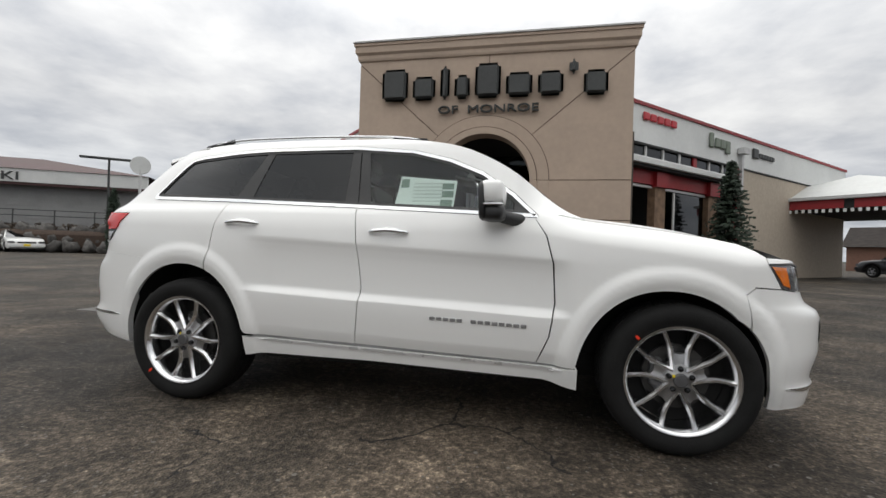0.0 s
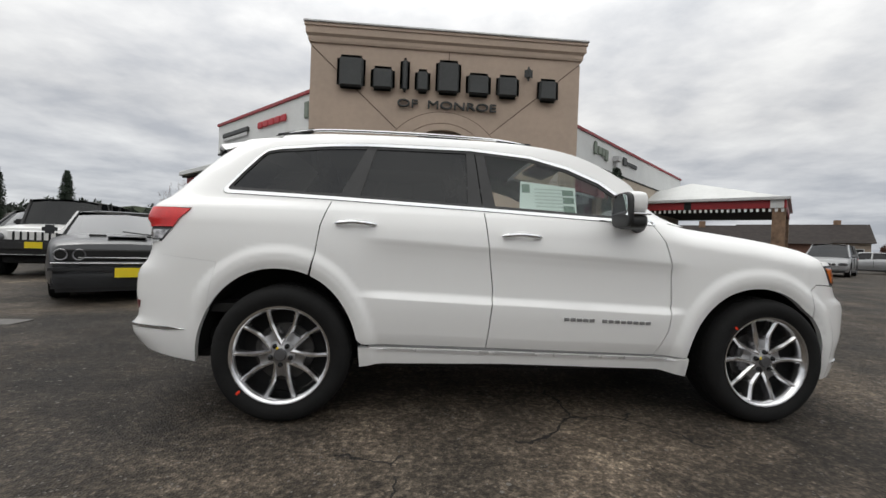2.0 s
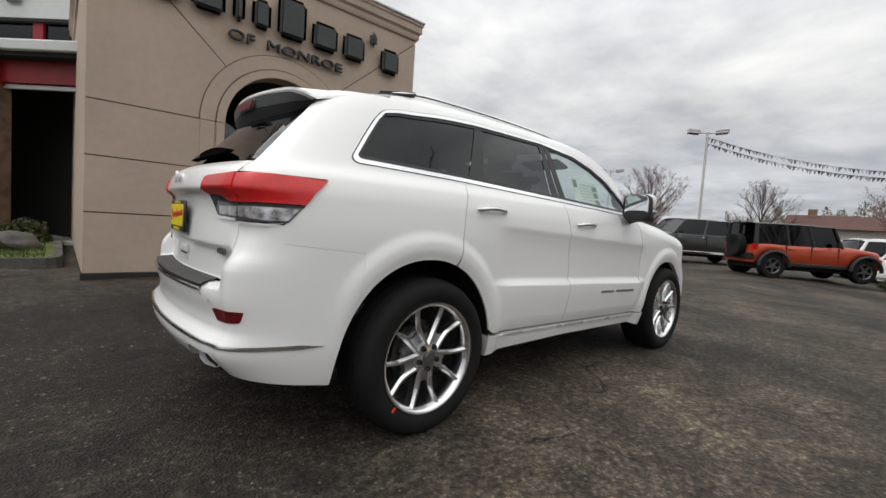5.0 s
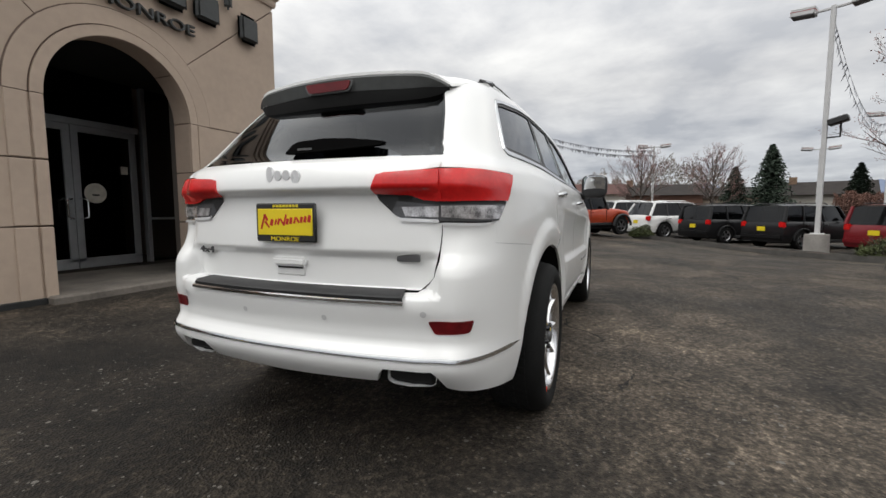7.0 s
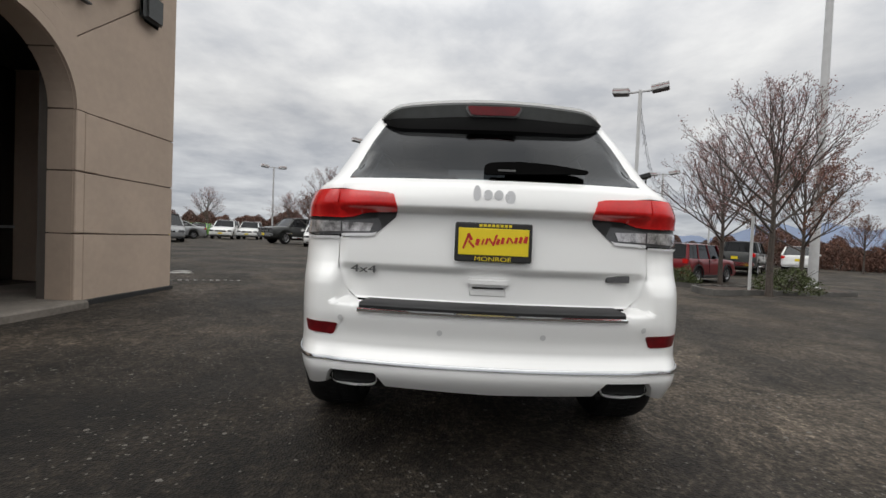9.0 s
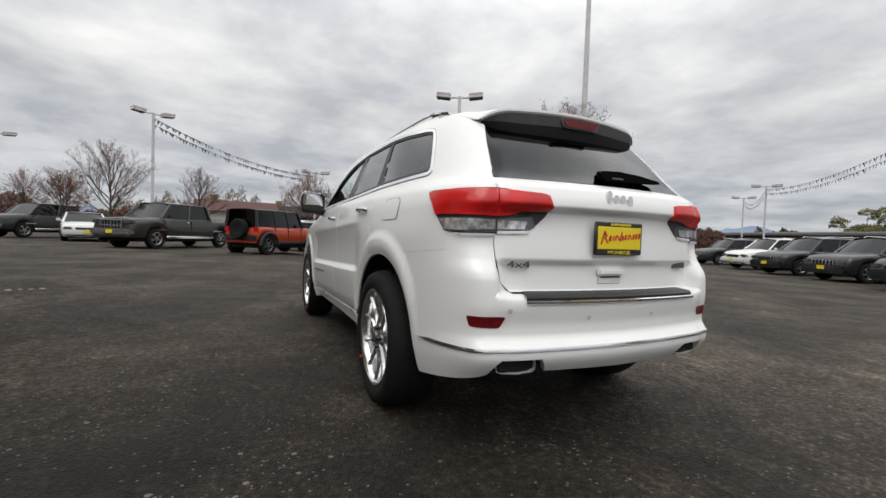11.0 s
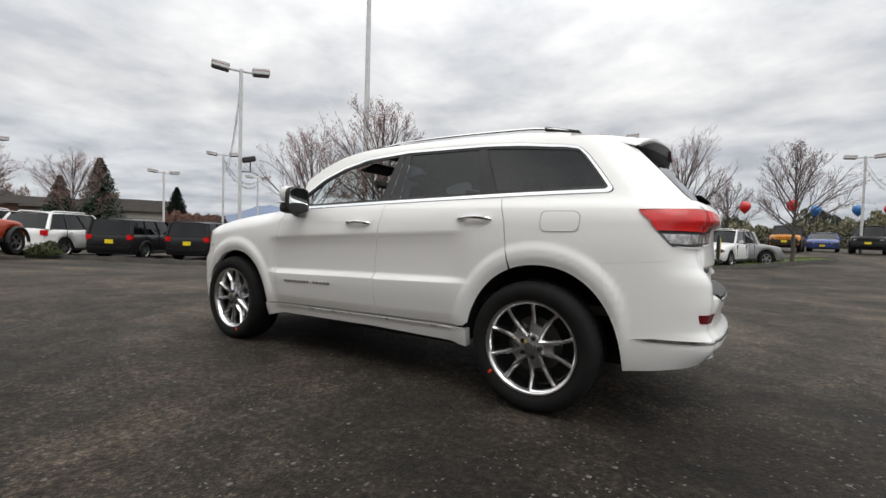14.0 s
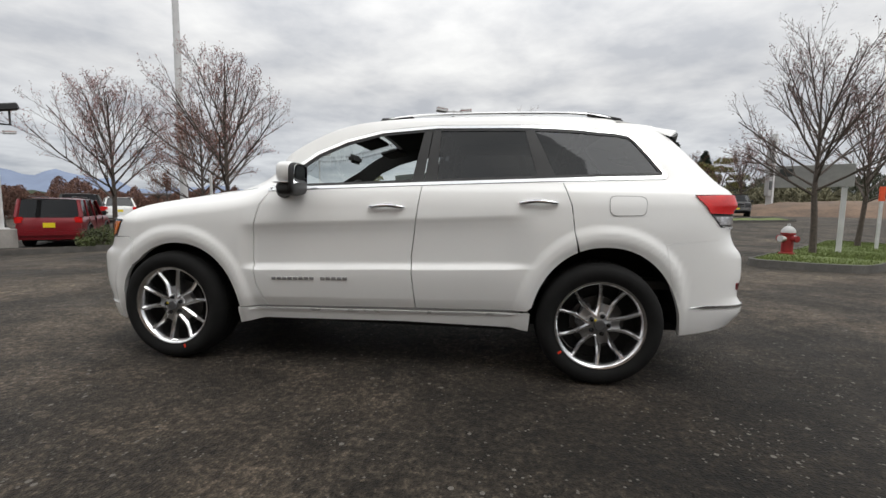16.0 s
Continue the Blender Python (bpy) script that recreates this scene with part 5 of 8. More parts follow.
# upper field in three pieces split by slanting joints
ul = arch_pts(AR, 28)
da, db = 21, 7
jl, jr = ul[da], ul[db]
gapv = 0.012
part("render_panel", wall_patch([(AX + AR, AZ + 0.008)] + [p for p in ul[1:db]] + [(jr[0] + 0.006, jr[1] - gapv), (TX1, 4.50), (TX1, AZ + 0.008)], FY, 0.30), RENDER, tower, smooth=False)
part("render_panel", wall_patch([(TX0, AZ + 0.008), (TX0, 4.50), (jl[0] - 0.006, jl[1] - gapv)] + ul[da + 1:-1] + [(AX - AR, AZ + 0.008)], FY, 0.30), RENDER, tower, smooth=False)
part("render_panel", wall_patch([jr] + ul[db + 1:da] + [jl, (TX0, 4.524), (TX0, 4.58), (-0.132, 4.58), (-0.132, 4.36), (-0.118, 4.36), (-0.118, 4.58), (TX1, 4.58), (TX1, 4.524)], FY, 0.30), RENDER, tower, smooth=False)
part("backing", wall_patch([(TX0 + 0.01, 0.0)] + [(AX - AR - 0.02, 0.0)] + [(x, z) for x, z in arch_pts(AR + 0.02)[::-1]] + [(AX + AR + 0.02, 0.0), (TX1 - 0.01, 0.0), (TX1 - 0.01, 4.6), (TX0 + 0.01, 4.6)], FY + 0.022, 0.26), RENDER_D, tower, smooth=False)
# arch rings: two raised bands running down to the ground
for r0, r1, pr in ((AR + 0.004, 0.955, 0.034), (0.972, 1.165, 0.018)):
    ring = arch_pts(r1) + arch_pts(r0)[::-1]
    bm = wall_patch(arch_pts(r1) + arch_pts(r0)[::-1], FY - pr, pr + 0.01)
    bmesh.ops.bevel(bm, geom=[e for e in bm.edges if e.calc_length() > 0 and len(e.link_faces) == 2 and e.calc_face_angle(0) > 1.2 and all(abs(v.co.y - (FY - pr)) < 0.001 for v in e.verts)], offset=0.012, segments=2, affect="EDGES")
    part("arch_ring", bm, RENDER, tower, smooth=False)
    for s in (-1, 1):
        for z0, z1 in zip(levels, levels[1:]):
            xa, xb = sorted((AX + s * r0, AX + s * r1))
            part("arch_pilaster", boxm(((xa + xb) / 2, FY - pr / 2 + 0.004, (z0 + z1) / 2), (xb - xa, pr + 0.008, z1 - z0 - 0.016), 0.008), RENDER, tower, smooth=False)
# dark strips beside the bands: the grooves' shade put into the colour
for r0, r1 in ((0.9555, 0.9715), (1.1655, 1.180)):
    part("arch_joint", wall_patch(arch_pts(r1) + arch_pts(r0)[::-1], FY - 0.004, 0.01), RENDER_D, tower, smooth=False)
# side walls, base channel, cornice
for x in (TX0, TX1):
    part("side_wall", boxm((x + (0.15 if x < 0 else -0.15), FY + 0.302 + 3.6, 2.34), (0.30, 7.2, 4.5)), RENDER, tower, smooth=False)
bmc = bmesh.new()
prof = [(0.0, 4.56), (-0.03, 4.56), (-0.045, 4.60), (-0.045, 4.66), (-0.085, 4.70), (-0.085, 4.82), (-0.105, 4.825), (-0.105, 4.875), (0.5, 4.875)]
rows = []
for dx, (x, y) in enumerate(((TX0, FY + 7.0), (TX0, FY), (TX1, FY), (TX1, FY + 7.0))):
    sx = -1 if x < 0 else 1
    rows.append([bmc.verts.new((x - sx * d, (y + d) if y == FY else y, z)) for d, z in prof])
for r0, r1 in zip(rows, rows[1:]):
    for k in range(len(prof) - 1):
        bmc.faces.new((r0[k], r0[k + 1], r1[k + 1], r1[k]))
bmc.faces.new([rows[0][-1], rows[1][-1], rows[2][-1], rows[3][-1]])
part("cornice", bmc, RENDER, tower, smooth=False)
part("cap_flashing", boxm(((TX0 + TX1) / 2, FY - 0.06, 4.893), (TX1 - TX0 + 0.24, 0.14, 0.035), 0.006), STEEL, tower, smooth=False)
for x0, x1 in ((TX0 - 0.02, AX - AR - 0.02), (AX + AR + 0.02, TX1 + 0.02)):
    part("base_channel", boxm(((x0 + x1) / 2, FY + 0.03, 0.055), (x1 - x0, 0.14, 0.13), 0.01), DARK, tower, smooth=False)
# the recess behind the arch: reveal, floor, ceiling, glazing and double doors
# dark brown walls and a near-black ceiling: the recess's shade is in the colours
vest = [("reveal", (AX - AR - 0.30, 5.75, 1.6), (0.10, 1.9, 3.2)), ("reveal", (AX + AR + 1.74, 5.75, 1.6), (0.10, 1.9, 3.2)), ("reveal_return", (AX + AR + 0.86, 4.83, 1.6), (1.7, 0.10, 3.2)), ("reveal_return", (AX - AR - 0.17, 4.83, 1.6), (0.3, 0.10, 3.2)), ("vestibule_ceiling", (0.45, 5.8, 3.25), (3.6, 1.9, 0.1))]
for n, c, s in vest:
    part(n, boxm(c, s), mat("vestibule_shade_brown", (0.10, 0.085, 0.075), 0.85, var=0.1) if n != "vestibule_ceiling" else DARK, tower, smooth=False)
tagged(part("entrance_slab", boxm((AX - 0.02, 4.59, 0.07), (1.86, 0.58, 0.13), 0.02), mat("worn_slab", (0.17, 0.15, 0.13), 0.9, var=0.3, scale=2.5, bump=0.3, bscale=90), smooth=False), "worn brown-grey concrete entrance slab", "floor", kind="structure")
tagged(part("vestibule_floor", boxm((0.55, 5.845, 0.068), (3.5, 1.92, 0.13), 0.004), mat("worn_slab", (0.17, 0.15, 0.13), 0.9, var=0.3, scale=2.5, bump=0.3, bscale=90), smooth=False), "worn brown-grey concrete vestibule floor", "floor", kind="structure")
DY = 6.62
door_set = thing("entrance_doors", "aluminium framed glass double doors, closed", "door", kind="structure")
Z0, Z1 = 0.14, 2.44


def glazed(name, x0, x1, z0, z1, fr, parent, y=DY, foot=None):
    f = part(name, boxm(((x0 + x1) / 2, y, z1 - fr / 2), (x1 - x0, 0.06, fr), 0.004), ALU, parent, smooth=False)
    part("door_rail", boxm(((x0 + x1) / 2, y, z0 + (foot or fr) / 2), (x1 - x0, 0.06, foot or fr), 0.004), ALU, f, smooth=False)
    for x in (x0 + fr / 2, x1 - fr / 2):
        part("door_stile", boxm((x, y, (z0 + z1) / 2), (fr, 0.06, z1 - z0 - 2 * fr), 0.004), ALU, f, smooth=False)
    p = part("door_pane", boxm(((x0 + x1) / 2, y, (z0 + z1) / 2), (x1 - x0 - 2 * fr, 0.008, z1 - z0 - 2 * fr)), DGLASS, f, smooth=False)
    return f


for x0, x1 in ((-0.70, 0.275), (0.285, 1.245)):
    d = glazed("door_leaf", x0, x1, Z0 + 0.01, Z1 - 0.06, 0.10, door_set, foot=0.16)
    hx = x1 - 0.07 if x0 < 0 else x0 + 0.07
    part("pull_handle", tubem([(hx, DY - 0.03, 0.93), (hx, DY - 0.11, 0.94), (hx + (0.06 if x0 > 0 else -0.06), DY - 0.11, 0.96), (hx + (0.06 if x0 > 0 else -0.06), DY - 0.11, 1.22), (hx, DY - 0.11, 1.24), (hx, DY - 0.03, 1.25)], 0.014, 8), CHROME, d)
part("door_head", boxm((0.27, DY, Z1 - 0.01), (2.06, 0.10, 0.10), 0.005), ALU, door_set, smooth=False)
for x in (1.40, 2.30, -0.76):
    part("mullion", boxm((x, DY, 1.66), (0.07, 0.10, 3.05), 0.005), ALU, door_set, smooth=False)
part("transom", boxm((1.85, DY, 0.92), (0.83, 0.05, 0.04), 0.004), ALU, door_set, smooth=False)
part("side_pane", boxm((1.85, DY, 1.66), (0.83, 0.008, 3.05)), DGLASS, door_set, smooth=False)
part("top_pane", boxm((0.26, DY, 2.83), (1.98, 0.008, 0.70)), DGLASS, door_set, smooth=False)
# backdrop behind the panes, the unlit lobby painted as a dark colour
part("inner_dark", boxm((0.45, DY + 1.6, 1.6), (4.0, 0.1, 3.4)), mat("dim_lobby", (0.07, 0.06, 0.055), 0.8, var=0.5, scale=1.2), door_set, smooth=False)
bm = bmesh.new()
bmesh.ops.create_cone(bm, cap_ends=True, segments=28, radius1=0.16, radius2=0.16, depth=0.006, matrix=Matrix.Translation((0.585, DY - 0.012, 1.34)) @ Matrix.Rotation(radians(90), 4, "X"))
part("round_sign", bm, mat("cream_sign", (0.62, 0.58, 0.50), 0.6, var=0.15, scale=12), door_set, "round pale notice stuck on the glass", smooth=False)
part("sign_bar", boxm((0.585, DY - 0.017, 1.31), (0.10, 0.004, 0.025)), DARK, door_set, smooth=False)
part("notice", boxm((1.03, DY - 0.034, 1.735), (0.11, 0.006, 0.13)), mat("cream_sign", (0.6, 0.6, 0.6), 0.6), door_set, smooth=False)

# sign: brand letters as plain blocks, place name lettered
sign = thing("tower_sign", "charcoal raised sign letters on the tower", "sign")
x = -2.12
sp = [(0.50, 0.60, 0), (0.43, 0.44, 0), (0.17, 0.62, 0), (0.28, 0.44, 0), (0.46, 0.63, 0), (0.46, 0.44, 0), (0.43, 0.44, 0), (0.15, 0.26, 0.36), (0.40, 0.44, -0.02)]
tot = sum(s[0] for s in sp)
gap = (4.03 - tot) / (len(sp) - 1)
for w, h, dz in sp:
    bm = boxm((x + w / 2, FY - 0.085, 3.745 + dz + h / 2), (w, 0.13, h), min(0.09, w * 0.4), seg=3)
    part("letter_block", bm, CHAR, sign, smooth=False)
    x += w + gap
words("OF", 0.235, 0.06, CHAR, Matrix.Translation((-0.857, FY - 0.05, 3.505)) @ Matrix.Diagonal((1.27, 1, 0.82, 1)) @ Matrix.Rotation(radians(90), 4, "X"), sign, "place_lettering")
words("MONROE", 0.235, 0.06, CHAR, Matrix.Translation((0.135, FY - 0.05, 3.505)) @ Matrix.Diagonal((1.27, 1, 0.82, 1)) @ Matrix.Rotation(radians(90), 4, "X"), sign, "place_lettering")

# ---- showroom wings: two tall walls that run back at an angle from the tower ----
WHITEP = mat("white_panel", (0.62, 0.63, 0.62), 0.55, var=0.06, scale=0.8)
REDP = mat("red_fascia", (0.26, 0.012, 0.016), 0.5, var=0.12, scale=1.5)
BRICKC = mat("split_stone", (0.20, 0.13, 0.085), 0.9, var=0.35, scale=5, bump=0.4, bscale=40)
TANW = mat("tan_wall", (0.42, 0.36, 0.29), 0.85, var=0.08)
FRAMEW = mat("window_frame_paint", (0.55, 0.55, 0.54), 0.5, var=0.05)
SGLASS = glass_mat("shop_glass", (0.34, 0.36, 0.37), clear=0.32)


def wing(name, p0, d, length, low, label):
    """Frame of reference: s along the wall from the tower, n outward to the lot, z up."""
    dx, dy = d
    nx, ny = (dy, -dx) if dy * 0 - dx * -1 > 0 else (-dy, dx)
    if nx * -p0[0] + ny * -p0[1] < 0:
        nx, ny = -nx, -ny
    m = Matrix(((dx, nx, 0, p0[0]), (dy, ny, 0, p0[1]), (0, 0, 1, 0), (0, 0, 0, 1)))
    t = thing(name, label, "building", kind="structure")
    mirror = dx * ny - dy * nx < 0

    def b(n, s0, s1, n0, n1, z0, z1, material, parent=None, bevel=0.0, lab=""):
        bm = boxm(((s0 + s1) / 2, (n0 + n1) / 2, (z0 + z1) / 2), (s1 - s0, n1 - n0, z1 - z0), bevel)
        bmesh.ops.transform(bm, matrix=m, verts=bm.verts)
        if mirror:
            bmesh.ops.reverse_faces(bm, faces=bm.faces)
        return part(n, bm, material, parent or t, lab, smooth=False)

    b("upper_wall", -4, length, -0.35, 0.0, 5.0, 6.30, WHITEP)
    b("red_coping", -4, length + 0.05, -0.40, 0.06, 6.30, 6.42, REDP)
    # back wall and soffits get their shade from the near-black colour
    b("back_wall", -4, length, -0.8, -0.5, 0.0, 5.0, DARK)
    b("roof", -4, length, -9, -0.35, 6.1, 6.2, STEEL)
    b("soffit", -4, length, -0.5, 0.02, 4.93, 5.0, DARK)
    # clerestory
    win_end = low["win_end"]
    n = int(round((win_end + 1.2) / 1.13))
    for k in range(n):
        s0 = -1.2 + k * (win_end + 1.2) / n
        s1 = s0 + (win_end + 1.2) / n
        red = k % 4 == 1
        w = b("clerestory_window", s0 - (0.12 if red else 0.035), s0 + (0.12 if red else 0.035), -0.16, -0.04, 4.16, 4.93, REDP if red else FRAMEW)
        b("pane", s0 + 0.04, s1 - 0.04, -0.11, -0.10, 4.2, 4.93, SGLASS, w)
    b("clerestory_sill", -3, win_end, -0.2, 0.0, 4.10, 4.17, FRAMEW)
    b("end_post", win_end - 0.1, win_end + 0.15, -0.2, 0.03, 0.1, 4.93, REDP)
    if win_end < length - 1:
        b("tan_wall", win_end + 0.15, length, -0.45, -0.02, 0.0, 5.0, TANW)
    # the lower storey stands forward under a small roof
    le, nf = low["end"], 0.95
    b("lean_roof", -3, le + 0.3, -0.1, nf + 0.42, 3.93, 4.03, STEEL)
    b("gutter", -3, le + 0.3, nf + 0.35, nf + 0.50, 3.80, 4.00, WHITEP, bevel=0.02)
    b("red_fascia", -3, le + 0.2, nf - 0.05, nf + 0.12, 3.28, 3.72, REDP)
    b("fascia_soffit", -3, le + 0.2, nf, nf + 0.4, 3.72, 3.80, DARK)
    b("storefront_head", -3, le, nf - 0.02, nf + 0.06, 3.18, 3.26, FRAMEW)
    for s in low["piers"]:
        b("stone_pier", s - 0.28, s + 0.28, nf - 0.1, nf + 0.16, 0.1, 3.28, BRICKC)
        b("pier_cap", s - 0.33, s + 0.33, nf - 0.1, nf + 0.25, 3.22, 3.70, REDP)
    cells = low["panes"]
    for s0, s1 in zip(cells, cells[1:]):
        w = b("shop_window", s0 - 0.04, s0 + 0.04, nf - 0.04, nf + 0.04, 0.12, 3.2, FRAMEW)
        b("pane", s0 + 0.04, s1 - 0.04, nf - 0.01, nf, 0.95, 3.18, SGLASS, w)
        b("pane", s0 + 0.04, s1 - 0.04, nf - 0.01, nf, 0.15, 0.87, SGLASS, w)
        b("mid_rail", s0 + 0.04, s1 - 0.04, nf - 0.03, nf + 0.03, 0.87, 0.95, FRAMEW, w)
        b("low_mullion", (s0 + s1) / 2 - 0.03, (s0 + s1) / 2 + 0.03, nf - 0.03, nf + 0.03, 0.15, 0.87, FRAMEW, w)
    b("sill_beam", -3, le, nf - 0.05, nf + 0.06, 0.05, 0.15, FRAMEW)
    b("shop_floor", -3, le, -0.5, nf - 0.05, 0.05, 0.10, CONC)
    return t, b


WL, bL = wing("showroom_west", (-3.3, 11.25), (-0.698, 0.716), 9.55, {"win_end": 8.9, "end": 9.9, "piers": (-0.2, 4.9, 9.6), "panes": (0.1, 2.25, 4.6, 5.2, 7.2, 9.3)}, "white and red showroom wing with clerestory windows")
WR, bR = wing("showroom_east", (4.0, 12.45), (0.734, 0.679), 20.1, {"win_end": 7.3, "end": 3.5, "piers": (0.0, 3.2), "panes": (0.3, 1.0, 2.9)}, "white and red showroom wing with clerestory windows")
GREENB = mat("grey_green_badge", (0.16, 0.19, 0.15), 0.5, var=0.15)
# makers' signs as plain shapes
bL("sign_oval", 6.4, 8.8, 0.02, 0.10, 5.45, 5.62, mat("sign_silver", (0.5, 0.5, 0.5), 0.4, var=0.1), bevel=0.03, lab="silver wing-shaped maker's sign")
bL("sign_oval_bar", 6.3, 8.85, 0.02, 0.12, 5.62, 5.84, CHAR, bevel=0.04)
for k in range(5):
    bL("sign_block", 3.15 + k * 0.47, 3.15 + k * 0.47 + 0.40, 0.02, 0.10, 5.56, 5.84, mat("red_letter", (0.42, 0.02, 0.03), 0.5, var=0.1), bevel=0.05)
    bR("sign_block", 0.55 + k * 0.42, 0.55 + k * 0.42 + 0.36, 0.02, 0.10, 5.80, 6.08, MATS["red_letter"], bevel=0.05)
for k, (w, h, dz) in enumerate(((0.28, 0.62, -0.06), (0.36, 0.40, 0), (0.36, 0.40, 0), (0.36, 0.55, -0.15))):
    bL("sign_block", 1.86 - k * 0.42 - w, 1.86 - k * 0.42, 0.02, 0.10, 5.46 + dz, 5.46 + dz + h, GREENB, bevel=0.08)
    bR("sign_block", 4.95 + k * 0.42, 4.95 + k * 0.42 + w, 0.02, 0.10, 5.55 + dz, 5.55 + dz + h, GREENB, bevel=0.08)
bR("sign_shield", 8.6, 9.1, 0.02, 0.10, 5.55, 6.0, CHAR, bevel=0.1)
for k in range(6):
    bR("sign_block", 9.2 + k * 0.26, 9.2 + k * 0.26 + 0.22, 0.02, 0.08, 5.62, 5.85, CHAR, bevel=0.03)
bR("downpipe_head", 7.3, 7.75, 0.02, 0.30, 5.55, 5.8, STEEL)
bR("downpipe", 7.45, 7.6, 0.02, 0.15, 3.9, 5.6, STEEL)

# ---- service canopy on the east ----
SHEETR = mat("white_sheet_roof", (0.55, 0.56, 0.55), 0.6, var=0.08, scale=0.7)
can = thing("service_canopy", "white hipped drive-through canopy with a red fascia", "canopy", kind="structure")
CZ = 4.05
cm = Matrix.Translation((11.7, 22.6, 0)) @ Matrix.Rotation(math.atan2(16.4 - 22.6, 18.0 - 11.7), 4, "Z")
CL, CD = 8.84, 9.0
bm = bmesh.new()
v = [bm.verts.new(p) for p in ((0, 0, CZ), (CL, 0, CZ), (CL, CD, CZ), (0, CD, CZ), (CL * 0.45, CD * 0.40, CZ + 1.45), (CL * 0.55, CD * 0.6, CZ + 1.45))]
for f in ((0, 1, 4), (1, 2, 5, 4), (2, 3, 5), (3, 0, 4, 5), (3, 2, 1, 0)):
    bm.faces.new([v[k] for k in f])
part("canopy_roof", bm, SHEETR, can, smooth=False).matrix_basis = cm
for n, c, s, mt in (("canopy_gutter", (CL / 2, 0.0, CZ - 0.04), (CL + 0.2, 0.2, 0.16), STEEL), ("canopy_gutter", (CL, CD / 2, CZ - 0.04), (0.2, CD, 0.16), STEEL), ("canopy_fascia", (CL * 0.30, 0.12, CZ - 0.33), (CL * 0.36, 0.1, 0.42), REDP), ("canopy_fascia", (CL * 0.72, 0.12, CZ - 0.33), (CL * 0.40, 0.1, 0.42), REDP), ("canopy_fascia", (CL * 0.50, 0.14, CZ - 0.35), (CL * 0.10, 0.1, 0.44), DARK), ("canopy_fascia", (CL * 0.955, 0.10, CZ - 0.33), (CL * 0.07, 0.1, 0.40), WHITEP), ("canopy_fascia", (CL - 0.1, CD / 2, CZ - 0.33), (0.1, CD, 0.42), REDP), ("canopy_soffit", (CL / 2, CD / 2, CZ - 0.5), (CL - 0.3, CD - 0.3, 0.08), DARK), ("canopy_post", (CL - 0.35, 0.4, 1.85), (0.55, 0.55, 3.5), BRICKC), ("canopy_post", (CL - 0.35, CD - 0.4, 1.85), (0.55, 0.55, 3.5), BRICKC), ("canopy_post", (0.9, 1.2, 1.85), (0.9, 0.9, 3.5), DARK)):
    part(n, boxm(c, s, 0.01), mt, can, smooth=False).matrix_basis = cm
for k in range(34):
    part("pennant", boxm((0.2 + k * (CL - 0.4) / 33, 0.05, CZ - 0.64), (0.12, 0.01, 0.16), 0, None), mat("pale_pennant", (0.6, 0.6, 0.6), 0.5, var=0.2), can, smooth=False).matrix_basis = cm

# ---- parked vehicles ----
LOWGLASS = glass_mat("parked_car_glass", (0.30, 0.33, 0.35), clear=0.10)
TRUCK_CHROME = mat("weathered_chrome", (0.36, 0.36, 0.37), 0.22, metal=0.75, var=0.15, scale=5)
PARKED_RIM = mat("dull_alloy", (0.34, 0.34, 0.35), 0.4, metal=0.9, var=0.1)


def car_paint(name, col, metal=0.0):
    return mat("paint_" + name, col, 0.30, metal=metal, var=0.06, coat=0.4 if max(col) > 0.02 else 0.1, spec=0.5 if max(col) > 0.02 else 0.3, scale=3)


